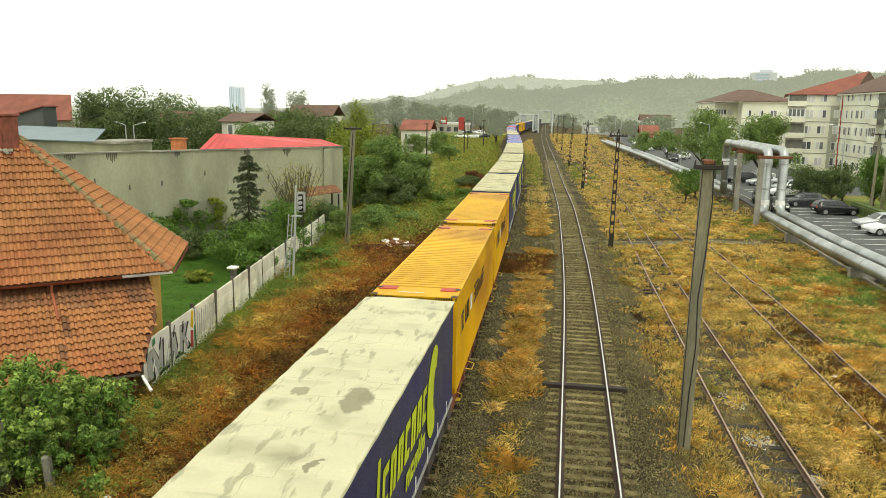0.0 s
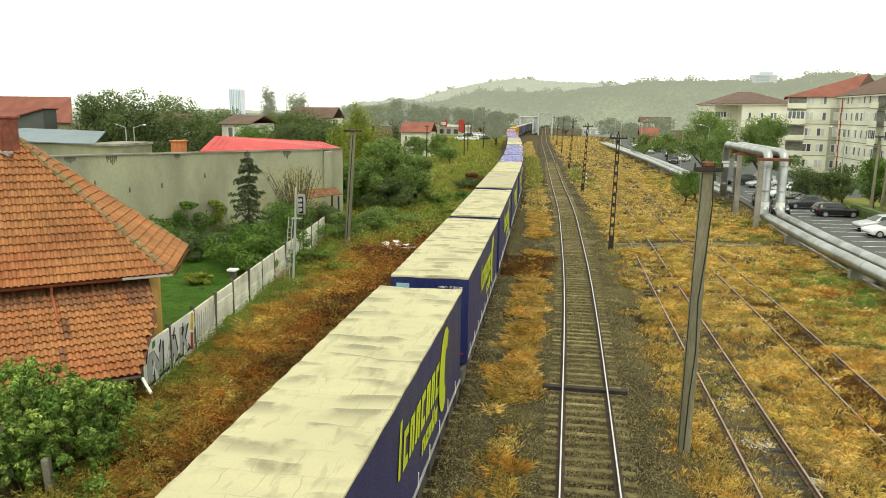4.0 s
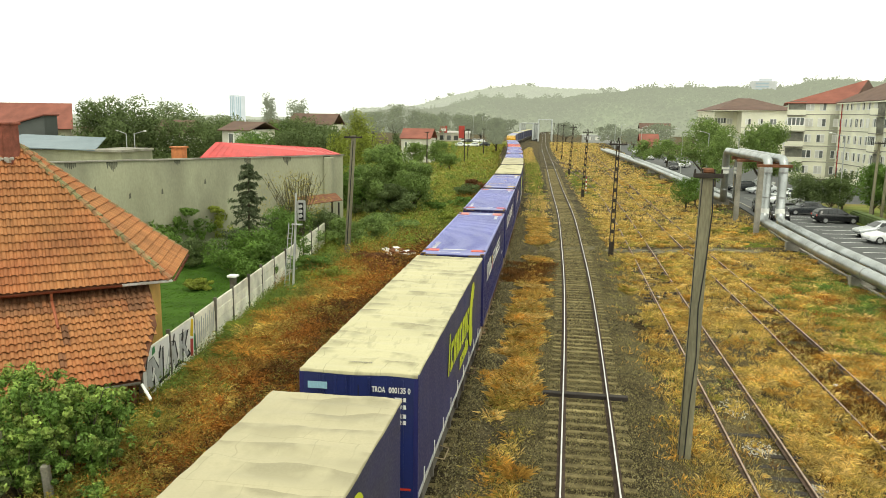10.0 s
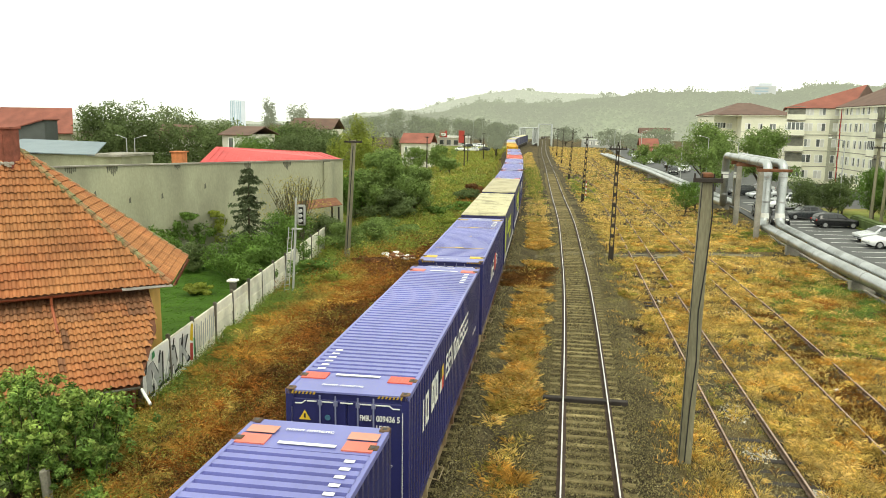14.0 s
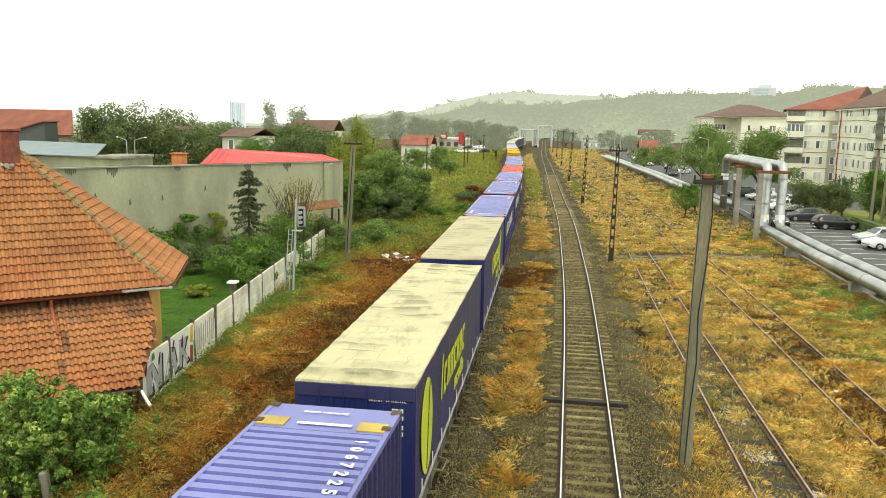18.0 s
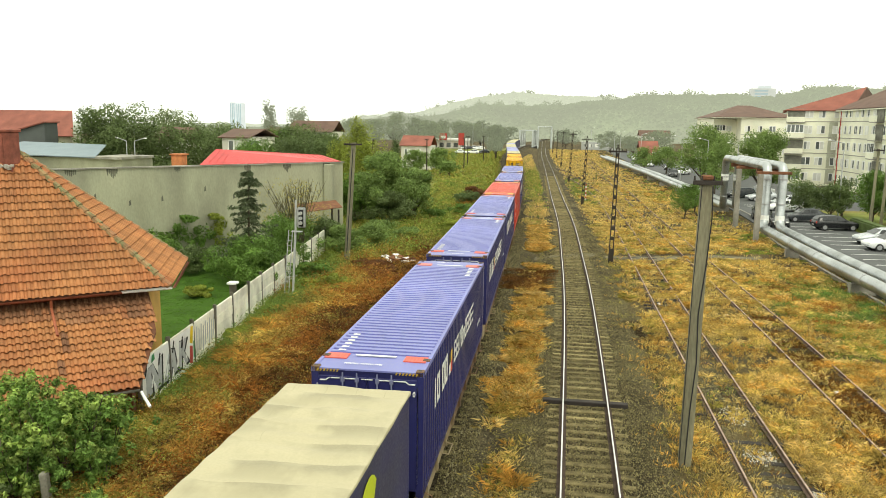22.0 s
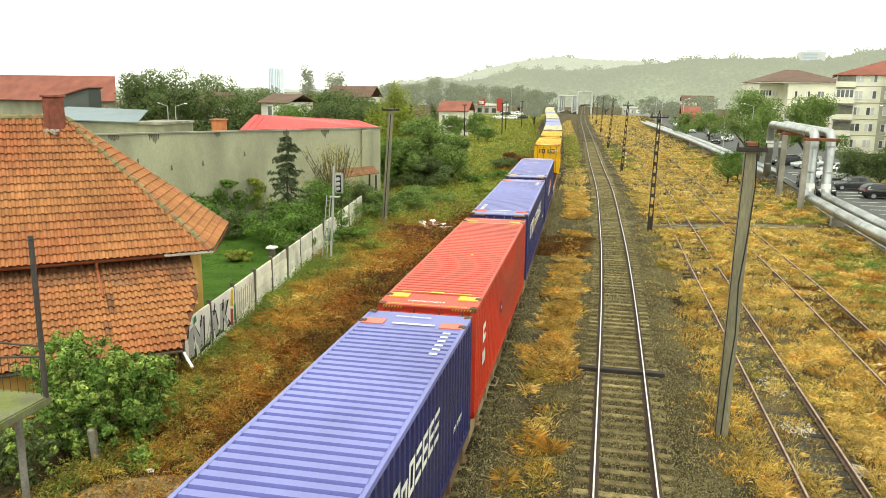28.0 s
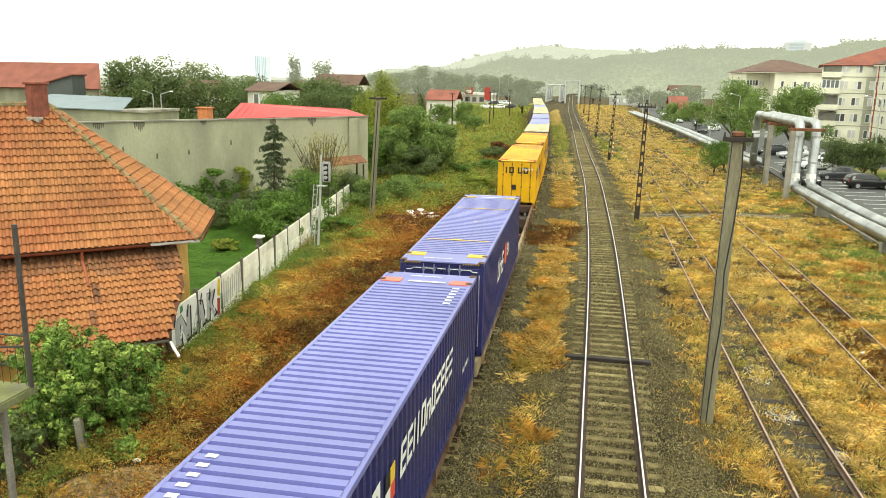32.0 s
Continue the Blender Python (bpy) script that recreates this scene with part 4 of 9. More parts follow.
        disc_shape("round_seal", [(0.06 * math.cos(a), 0.06 * math.sin(a)) for a in np.linspace(0, 6.28, 13)[:-1]], end(-0.39, CH - 0.55), P["seal"], c)
        code = {140.5: "009436 5", 200.4: "008879 0", 259.3: "009797 8"}.get(u)
        if code:
            text("marking", "FMBU", 0.16, end(0.265, CH - 0.56), P["letter"], c, 0.003, 0, 0.6)
            text("marking", code, 0.17, end(0.60, CH - 0.56), P["letter"], c, 0.004, 0, 0.75)
            text("marking", "LEGB", 0.15, end(0.60, CH - 0.75), P["letter"], c, 0.004, 0, 0.8)
        else:
            glyphs("marking", "nnnn", 0.10, end(0.2, CH - 0.56), c, P["letter"], wide=0.55)
            glyphs("marking", "nnncnc", 0.10, end(0.57, CH - 0.56), c, P["letter"], wide=0.55)
            glyphs("marking", "nncn", 0.10, end(0.57, CH - 0.72), c, P["letter"], wide=0.55)
        glyphs("marking", "nncnnn", 0.07, end(0.62, CH - 1.5), c, P["letter"], wide=0.6)
    if kind == "b":
        glyphs("marking", "nnnn nnncnc", 0.11, top(-0.6, 0.3), c, P["letter"], wide=0.6)
        bars("marking", [0.95], 0.10, top(-0.5, 0.94), P["letter"], c)
        for k in range(6):
            bars("marking", [0.17], 0.10, top(-w + 0.25, 1.28 + k * 0.272), P["letter"], c)
        bars("marking", [1.0], 0.10, top(-0.45, CL - 1.0), P["letter"], c)
        glyphs("marking", "nnnn nnncnc", 0.11, top(-0.5, CL - 0.45), c, P["letter"], wide=0.6)
        for k in range(6):
            bars("marking", [0.17], 0.10, top(w - 0.42, CL - 1.5 - k * 0.272), P["letter"], c)
        for s in (-1, 1) if u == 125.2 else ():
            bars("faded_patch", [0.52], 0.30, top(s * (w - 0.36) - 0.26, CL - 0.62), P["fadedred"], c)
        glyphs("company_mark", "|O OO", 0.72, side(1.55, 1.5), c, P["letter"], thick=0.2, wide=0.6)
        for k, q in enumerate(("letter", "orange", "black", "plateyellow")):
            disc_shape("flag_mark", [(0, 0), (0.3, 0), (0.3, 0.3), (0, 0.3)], side(4.0 + 0.3 * (k % 2), 1.5 + 0.3 * (k // 2)), P[q], c)
        glyphs("company_mark", "EE||OnO=EE=", 0.6, side(4.95, 1.55), c, P["letter"], slant=0.15, thick=0.17, wide=0.66)
        glyphs("marking", "nn nncn", 0.16, side(CL - 2.2, 0.9), c, P["letter"])
    elif kind == "u":
        glyphs("company_mark", "UnE", 0.75, side(4.2, 1.2), c, P["letter"], slant=0.2)
        disc_shape("round_mark", [(0.42 * math.cos(a), 0.42 * math.sin(a)) for a in np.linspace(0, 6.28, 17)[:-1]], side(7.0, 1.65), P["orange"], c)
        glyphs("company_mark", "En", 0.5, side(7.6, 1.4), c, P["letter"], slant=0.2)
        for k, ch_ in enumerate("1067225" if u == 155.4 else ""):
            text("marking", ch_, 0.3, top(w - 0.46, CL - 1.45 - k * 0.3, -90), P["letter"], c, 0.01)
        bars("marking", [1.0], 0.10, top(-0.45, CL - 0.95), P["letter"], c)
        glyphs("marking", "nnnn nnncnc", 0.11, top(-0.5, CL - 0.42), c, P["letter"], wide=0.6)
        glyphs("marking", "nnnn nnncnc", 0.11, top(-0.6, 0.3), c, P["letter"], wide=0.6)
        for y in (3.06, 9.59):
            bars("marking", [2.1], 0.06, top(-1.05, y), P["plateyellow"], c)
            bars("marking", [0.36], 0.15, pose(-0.2, y - 0.045, CH + 0.014), P["plateyellow"], c)
        disc_shape("yellow_sticker", [(-0.05, -0.06), (0.09, -0.04), (0.02, 0.08)], top(0.1, 6.6), P["plateyellow"], c)
    elif kind == "r":
        bars("marking", [1.9], 0.05, top(-0.95, CL - 1.36), P["plateyellow"], c)
        glyphs("marking", "nnnn nnncnc", 0.11, top(-0.6, CL - 0.42), c, P["letter"], wide=0.6)
        bars("marking", [1.9], 0.05, top(-0.95, 1.24), P["plateyellow"], c)
        bars("marking", [0.34], 0.13, pose(-0.15, 1.2, CH + 0.014), P["plateyellow"], c)
        for k in range(24):
            disc_shape("hazard_stripe", [(-0.030, 0), (0.010, 0), (0.035, 0.06), (-0.005, 0.06)], top(-0.98 + k * 0.085, 0.03), P["plateyellow"], c)
        disc_shape("yellow_sticker", [(-0.06, -0.05), (0.10, -0.03), (0.0, 0.09)], top(0.15, 6.2), P["plateyellow"], c)
        disc_shape("blue_label", [(0, 0), (0.34, 0), (0.34, 0.42), (0, 0.42)], side(5.2, 1.25), P["navy"], c)
        glyphs("marking", "nn", 0.14, Matrix.Translation((0.006, 0, 0)) @ side(5.25, 1.4), c, P["letter"], wide=0.6)
        glyphs("marking", "nnncncn", 0.15, top(-0.55, 0.3), c, P["letter"])
        glyphs("company_mark", "c", 0.7, side(1.2, 1.6), c, P["letter"], thick=0.25)
        bars("company_mark", [0.25, 0.2], 0.35, side(1.2, 1.0), P["letter"], c)
    elif kind == "y":
        glyphs("company_mark", "|O UO", 0.62, side(1.0, 1.5), c, P["black"], thick=0.2)
        disc_shape("flag_mark", [(0, 0), (0.5, 0), (0.5, 0.5), (0, 0.5)], side(3.7, 1.55), P["letter"], c)
        glyphs("company_mark", "=EE|n nEE", 0.62, side(4.8, 1.5), c, P["black"], slant=0.1, wide=0.62)
        glyphs("company_mark", "|O UO", 0.42, end(-0.75, 2.05), c, P["black"], thick=0.22)
        glyphs("marking", "nnnn", 0.2, end(0.35, 2.25), c, P["letter"])
        bars("door_notice", [0.28], 0.34, end(-0.3, 0.95), P["black"], c)
        glyphs("marking", "nncncn", 0.14, top(-0.5, 0.3), c, P["letter"])


def dress_curtain(c, rng, u):
    w = CW / 2
    y = 3.6 if u == 170.4 else 4.6
    glyphs("company_mark", "|cnncnnc", 1.1, side(y, 1.25), c, P["lime"], slant=0.2, wide=0.42, thick=0.17)
    glyphs("company_mark", "ncnUn", 0.5, side(y + 2.5, 0.62), c, P["lime"], slant=0.2, wide=0.7, thick=0.26)
    if u == 170.4:
        disc_shape("round_emblem", [(0.75 * math.cos(a), 1.12 * math.sin(a)) for a in np.linspace(0, 6.28, 25)[:-1]], side(1.5, 1.42), P["lime"], c)
        disc_shape("emblem_slash", [(-0.08, -1.0), (0.02, -1.0), (0.36, 0.95), (0.26, 0.95)], Matrix.Translation((0.008, 0, 0)) @ side(1.5, 1.42), P["curtain"], c)
        part("roof_valance", bevel(one_box(-w, -0.03, CH - 0.36, w, 0.0, CH - 0.07), 0.01, 1), P["curtain"], c)
    else:
        disc_shape("swoosh", [(a + 0.2 * b, b) for a, b in SWOOSH], side(y + 5.7, 1.55), P["lime"], c)
    code = {80.65: "000148 0", 95.35: "000108 9", 110.65: "000135 0", 185.2: "000101 0"}.get(u)
    front = Matrix.Translation((0, -0.042, 0))
    if u not in (95.35, 170.4, 185.2):
        disc_shape("sticker", [(0, 0), (0.42, 0), (0.42, 0.15), (0, 0.15)], front @ end(-1.08, CH - 0.42), P["paleblue"], c)
        glyphs("marking", "cccc", 0.12, Matrix.Translation((0, -0.02, 0)) @ end(-1.055, CH - 0.385), c, P["navy"], wide=0.66, thick=0.2)
        disc_shape("round_emblem", [(0.2 * math.cos(a), 0.16 * math.sin(a)) for a in np.linspace(0, 6.28, 17)[:-1]], front @ end(-0.78, CH - 0.78), P["lime"], c)
        bars("company_mark", [0.34], 0.07, front @ end(-0.45, CH - 0.8), P["lime"], c)
    if code:
        text("marking", "TROA", 0.17, front @ end(0.30, CH - 0.42), P["letter"], c, 0.004, 0, 0.62)
        text("marking", code, 0.17, front @ end(0.66, CH - 0.42), P["letter"], c, 0.004, 0, 0.72)
    else:
        glyphs("marking", "nnnn", 0.10, end(0.30, CH - 0.40), c, P["letter"], wide=0.58)
        glyphs("marking", "nnncnc", 0.10, end(0.66, CH - 0.40), c, P["letter"], wide=0.58)
    bars("marking", [0.32], 0.05, front @ end(0.26, CH - 0.62), P["letter"], c)
    disc_shape("red_reflector", [(0, 0), (0.32, 0), (0.32, 0.05), (0, 0.05)], front @ end(0.82, 0.32), P["red"], c)
    for z_ in (0.62, 0.78, 0.98, 1.12):
        bars("marking", [0.07, 0.1, 0.06], 0.09, end(0.78, CH - z_), P["letter"], c, gap=0.2)
    for q in (-0.95, -0.32, 0.32, 0.95):
        bm = bmesh.new()
        rod(bm, (q * 0.78, -0.03, 0.12), (q * 0.78, -0.03, CH - 0.12), 0.018, n=8)
        part("locking_bar", bm, P["blueend"], c)
    bars("door_edge", [0.02], CH - 0.5, end(-0.01, 0.2), P["black"], c)
    glyphs("marking", "nncnncn", 0.10, top(-0.35, 0.5), c, P["smudge"], wide=0.6)
    for s in (-1, 1):
        bm = bmesh.new()
        box(bm, s * (w - 0.03) - 0.05, -0.01, 0, s * (w - 0.03) + 0.05, 0.12, CH - 0.04)
        part("corner_post", bevel(bm, 0.012, 1), P["navy"], c)
    for k in range(9):
        bm = bmesh.new()
        box(bm, w - 0.005, 0.9 + k * 1.45, 0.05, w + 0.012, 0.95 + k * 1.45, 0.42)
        part("tension_strap", bm, P["letter"], c)


rng = random.Random(11)
for u, kind in CONSIST:
    near = u < 330
    g = wagon(kind)
    MOVING.append((g, u, 0.0))
    if near:
        for y in (0.6, CL - 0.9):
            bm = bmesh.new()
            rod(bm, (1.18, y, 1.0), (1.38, y - 0.05, 0.95), 0.015, n=6)
            rod(bm, (1.38, y - 0.05, 0.95), (1.34, y + 0.2, 0.75), 0.015, n=6)
            box(bm, 1.16, y, 0.7, 1.32, y + 0.22, 0.73)
            part("shunter_step", bm, P["plateyellow" if kind == "y" else "casting"], g)
        for y in (2.9, CL - 4.2):
            bm = bmesh.new()
            for p0, p1 in zip(((1.2, y, 0.95), (1.42, y + 0.05, 0.9), (1.44, y + 0.75, 0.88)), ((1.42, y + 0.05, 0.9), (1.44, y + 0.75, 0.88), (1.2, y + 0.8, 0.93))):
                rod(bm, p0, p1, 0.016, n=6)
            part("brake_handle", bm, P["plateyellow" if kind == "y" else "beam_tan"], g)
    if not kind:
        continue
    if kind in "tg":
        c = curtain_container("spottarp" if u == 6.7 else "tarp" if kind == "t" else "greytarp", LABELS[kind])
        if near:
            dress_curtain(c, rng, u)
    else:
        body, roof = {"y": ("yellow", "yellow"), "b": ("navy", "blueroof"), "u": ("navy", "blueroof"), "r": ("red", "redroof")}[kind]
        if near:
            c = steel_container(body, roof, LABELS[kind], kind)
            dress_steel(c, kind, rng, u)
        else:
            c = far_container(body, roof, LABELS[kind])
    # the swap bodies ride a little higher on their supports
    MOVING.append((c, u, DECK + {"t": 0.06, "g": 0.12}.get(kind, 0.0)))


def plate(name, pts, thick, material, parent=None, label=""):
    """A flat slab through the given corners, thickened along its normal, downwards."""
    p = [Vector(q) for q in pts]
    n = (p[1] - p[0]).cross(p[2] - p[0]).normalized()
    if n.z < 0:
        p.reverse()
        n = -n
    k = len(p)
    v = [tuple(q) for q in p] + [tuple(q - n * thick) for q in p]
    f = [tuple(range(k)), tuple(range(2 * k - 1, k - 1, -1))] + [(i, k + i, k + (i + 1) % k, (i + 1) % k) for i in range(k)]
    return solid(name, v, f, material, parent, label)


def prism(name, foot, z0, z1, material, parent=None, label=""):
    """An upright block over a foot of (x, y) corners, anticlockwise."""
    k = len(foot)
    v = [(x, y, z0) for x, y in foot] + [(x, y, z1) for x, y in foot]
    f = [tuple(range(k))[::-1], tuple(range(k, 2 * k))] + [(i, (i + 1) % k, k + (i + 1) % k, k + i) for i in range(k)]
    return solid(name, v, f, material, parent, label)


# ---- house beside the line ----
FD, N0 = Vector((-0.763, -0.647, 0)), Vector((-0.647, 0.763, 0))
E0, C2, RE = Vector((-14.6, 26.1, 3.2)), Vector((-16.75, 31.45, 3.2)), Vector((-20.9, 26.6, 8.04))
L0, RL, C3 = E0 + FD * 14, RE + FD * 9.5, C2 + FD * 12 + N0 * 3.5
house = thing("house", "yellow house with orange clay tile hip roof", "house")
ROOF_FRONT = plate("roof_front", [E0, L0, RL, RE], 0.12, M["underlay"], house)
ROOF_SIDE = plate("roof_side", [E0, RE, C2], 0.12, M["underlay"], house)
plate("roof_back", [C2, RE, RL, C3], 0.12, M["tile"], house)
A_top, A_bot = Vector((-15.75, 26.45, 3.22)), Vector((-13.5, 21.95, 0.75))
A_mid = A_top.lerp(A_bot, 0.50) + Vector((0.42, 0.12, 0.02))
ROOF_ANNEX = plate("roof_annex", [A_bot, A_bot + FD * 14, A_top + FD * 14, A_top, A_mid], 0.1, M["underlay"], house)
hw = [E0 + FD * 1.2 + N0 * 0.5, C2 + FD * 1.3 - N0 * 0.6, C3 - FD * 0.5 - N0 * 0.4, L0 - FD * 0.5 + N0 * 0.5]
prism("wall", [(p.x, p.y) for p in hw], -1.4, 3.1, M["yellowwall"], house)
aw = [A_bot + FD * 0.9 + N0 * 0.4, A_top + FD * 0.5, A_top + FD * 13, A_bot + FD * 13 + N0 * 0.4]
prism("annex_wall", [(p.x, p.y) for p in aw], -1.4, 0.62, M["yellowwall"], house)


def gutter(a, b, r, material, parent):
    d = (b - a)
    bm = bmesh.new()
    n = 8
    side_v = d.cross(Vector((0, 0, 1))).normalized()
    vs = []
    for q in (a, b):
        vs.append([bm.verts.new(q + side_v * r * math.cos(t) + Vector((0, 0, -r * math.sin(t)))) for t in np.linspace(0, math.pi, n)])
    for i in range(n - 1):
        bm.faces.new((vs[0][i], vs[1][i], vs[1][i + 1], vs[0][i + 1]))
    r2 = bmesh.ops.solidify(bm, geom=bm.faces[:], thickness=0.012)
    return part("gutter", bm, material, parent)


out = Vector((0.647, -0.763, 0))
gutter(E0 + out * 0.08 + FD * 0.05, L0 + out * 0.08, 0.075, M["coppergutter"], house)
gutter(E0 - FD * 0.15 + Vector((0, 0, 0.0)) + out * 0.02, C2 + Vector((0.12, 0, 0)), 0.06, M["coppergutter"], house)
gutter(E0 + out * 0.10 - FD * 0.05 + Vector((0, 0, 0.02)), E0 + FD * 1.7 + out * 0.10 + Vector((0, 0, 0.02)), 0.085, M["white"], house)
gutter(A_bot + out * 0.07, A_bot + FD * 14 + out * 0.07, 0.075, M["concrete"], house)
bm = bmesh.new()
dp = [E0 + FD * 4.0 + out * 0.08 + Vector((0, 0, -0.05)), E0 + FD * 4.0 + out * 0.02 + Vector((0, 0, -0.36)), E0 + FD * 3.95 + out * 1.35 + Vector((0, 0, -1.02))]
for a, b in zip(dp, dp[1:]):
    rod(bm, a, b, 0.05, n=8)
part("downpipe", bm, M["coppergutter"], house)
bm = bmesh.new()
rod(bm, A_bot + Vector((0.05, 0, -0.1)), A_bot + Vector((0.55, -0.35, -0.45)), 0.05, n=8)
part("spout", bm, M["white"], house)
ch = (-20.93, 26.12)
cb = thing("chimney", "weathered red brick chimney on the tiled roof", "chimney")
part("shaft", bevel(one_box(ch[0] - 0.27, ch[1] - 0.27, 7.1, ch[0] + 0.27, ch[1] + 0.27, 8.85), 0.02, 1), M["brick"], cb)
for k in range(16):
    for q in range(2):
        part("brick", one_box(ch[0] - 0.275 + 0.275 * q + 0.008, ch[1] - 0.285, 7.2 + k * 0.1, ch[0] - 0.275 + 0.275 * (q + 1) - 0.008, ch[1] - 0.25, 7.2 + k * 0.1 + 0.085), M["brick"], cb)
for k in range(7):
    a_ = k * 0.9
    part("mortar_flashing", bevel(one_box(ch[0] - 0.42 + 0.12 * k, ch[1] - 0.40 - 0.03 * (k % 2), 7.55 - 0.05 * (k % 3), ch[0] - 0.30 + 0.12 * k, ch[1] - 0.28, 7.66 - 0.03 * (k % 2)), 0.02, 1), M["concrete"], cb)
part("cap", bevel(one_box(ch[0] - 0.33, ch[1] - 0.33, 8.85, ch[0] + 0.33, ch[1] + 0.33, 8.95), 0.02, 1), M["brick"], cb)

# ---- long grey wall with red roof ----
hall = thing("workshop_building", "long grey rendered building with red sheet roof", "building")
wa, wb, back = Vector((-19.9, 66, 0)), Vector((-42.5, 38.5, 0)), Vector((-12, 10, 0))
wd = (wb - wa).normalized()
wn_ = Vector((-wd.y, wd.x, 0))
if wn_.y > 0:
    wn_ = -wn_
prism("wall", [(p.x, p.y) for p in (wa, wa - wn_ * 0.3, wb - wn_ * 0.3, wb)], -1.6, 5.9, M["stucco"], hall)
prism("building_wall", [(p.x, p.y) for p in (wa - wn_ * 0.35, wa - wn_ * 3, wa + wd * 12 - wn_ * 3, wa + wd * 12 - wn_ * 0.35)], -1.6, 5.85, M["stucco"], hall)
cop = [wa + wn_ * 0.1 - wd * 0.1, wa - wn_ * 0.35 - wd * 0.1, wb - wn_ * 0.35, wb + wn_ * 0.1]
prism("coping", [(p.x, p.y) for p in cop][::-1], 5.9, 6.0, M["concrete"], hall)
ra, rb, rc = wa + wd * 0.2, wa + wd * 13.2, wa + wd * 11.2
plate("red_roof", [(ra.x, ra.y, 6.03), (rb.x, rb.y, 6.03), (rc.x - 1.9, rc.y + 2.6, 7.1), (ra.x - 2.6, ra.y + 2.4, 6.45)], 0.06, M["redroof"], hall)
for k in range(1, 22):
    a, b = ra.lerp(rb, k / 22), Vector((ra.x - 2.6, ra.y + 2.4, 0)).lerp(Vector((rc.x - 1.9, rc.y + 2.6, 0)), k / 22)
    bm = bmesh.new()
    rod(bm, (a.x, a.y, 6.05), (b.x, b.y, 6.47 + 0.65 * k / 22), 0.02, n=5)
    part("roof_seam", bm, M["redroof"], hall)
bm = bmesh.new()
q = wa + wd * 14.6 - wn_ * 0.9
box(bm, q.x - 0.55, q.y + 0.1, 5.6, q.x + 0.35, q.y + 0.9, 6.75)
box(bm, q.x - 0.65, q.y, 6.75, q.x + 0.45, q.y + 1.0, 6.85)
part("chimney", bevel(bm, 0.02, 1), M["orangebrick"], hall)
for s in (1.7, 5.6, 9.2, 15.0, 19.8, 22.6, 26.0, 29.5):
    p = wa + wd * s + wn_ * 0.004
    w, h = NR0.uniform(0.15, 0.5), NR0.uniform(0.4, 1.0)
    for k in range(6):
        # a run of narrow drips, longest in the middle
        e0, e1 = -1 + k / 3, -1 + (k + 0.85) / 3
        l0, l1 = (h * (1.05 - abs(e) * 0.8) * NR0.uniform(0.35, 1.0) for e in (e0, e1))
        solid("water_stain", [(p.x + wd.x * e * w, p.y + wd.y * e * w, z) for e, z in ((e0, 5.88), (e1, 5.88), (e1, 5.88 - l1), (e0 * 0.6 + e1 * 0.4, 5.88 - max(l0, l1) - 0.1), (e0, 5.88 - l0))], [(0, 1, 2, 3, 4)], M["stain"], hall)
for s, z in ((4.2, 4.4), (7.3, 3.9), (10.4, 3.7), (12.8, 4.4), (16.2, 3.8), (18.6, 3.6), (21.0, 4.2), (8.4, 2.9), (23.8, 3.9), (25.5, 3.4)):
    p = wa + wd * s + wn_ * 0.004
    solid("wall_crack", [(p.x, p.y, z), (p.x + wd.x * 0.1, p.y + wd.y * 0.1, z - 0.1), (p.x + wd.x * 0.12, p.y + wd.y * 0.12, z - 0.45), (p.x - wd.x * 0.04, p.y - wd.y * 0.04, z - 0.4)], [(0, 1, 2, 3)], M["stain"], hall)
bm = bmesh.new()
p = wa + wd * 1.6 + wn_ * 0.25
box(bm, p.x - 0.35, p.y - 0.35, -1.4, p.x + 0.35, p.y + 0.35, 5.8)
part("pilaster", bevel(bm, 0.03, 1), M["stucco"], hall)
shed = thing("garden_shed", "low shed with rusty sheet roof by the wall", "shed")
plate("roof", [(-20.9, 57.5, 2.35), (-18.2, 60.2, 2.6), (-19.4, 62.2, 2.95), (-22.4, 59.5, 2.75)], 0.05, M["rust"], shed)
for x, y in ((-20.7, 57.8), (-18.5, 60.1), (-19.6, 61.8), (-21.9, 59.5)):
    part("post", one_box(x - 0.06, y - 0.06, -1.3, x + 0.06, y + 0.06, 2.4), M["darkwood"], shed)

# ---- panel fence with graffiti ----
fence = thing("panel_fence", "pale concrete panel fence with graffiti on its first bays", "fence")


def fence_at(s):
    return Vector((-14.5 - s * 0.127, 23.6 + s * 0.992, 0))


fence_turn = math.degrees(math.atan2(0.127, 0.992))
BAY = 2.62
slab = one_box(-0.035, 0.06, 0, 0.035, BAY - 0.06, 0.432, w=0.014)
slab_me = bpy.data.meshes.new("slab")
slab.to_mesh(slab_me)
slab.free()
slab_me.materials.append(M["fence"])
postm = one_box(-0.07, -0.07, -0.5, 0.07, 0.07, 1.98, w=0.015)
post_me = bpy.data.meshes.new("post")
postm.to_mesh(post_me)
postm.free()
post_me.materials.append(M["fencepost"])
rf = random.Random(3)
for i in range(14):
    p = fence_at(i * BAY)
    piece("post", post_me, fence, pose(p.x, p.y, -0.72, rf.uniform(-1, 1), rf.uniform(-1.5, 1.5), fence_turn))
    if i < 13:
        for k in range(4):
            piece("panel", slab_me, fence, pose(p.x, p.y, -0.72 + 0.02 + k * 0.455, 0, rf.uniform(-0.8, 0.8), fence_turn + rf.uniform(-0.3, 0.3)))


rg = random.Random(21)


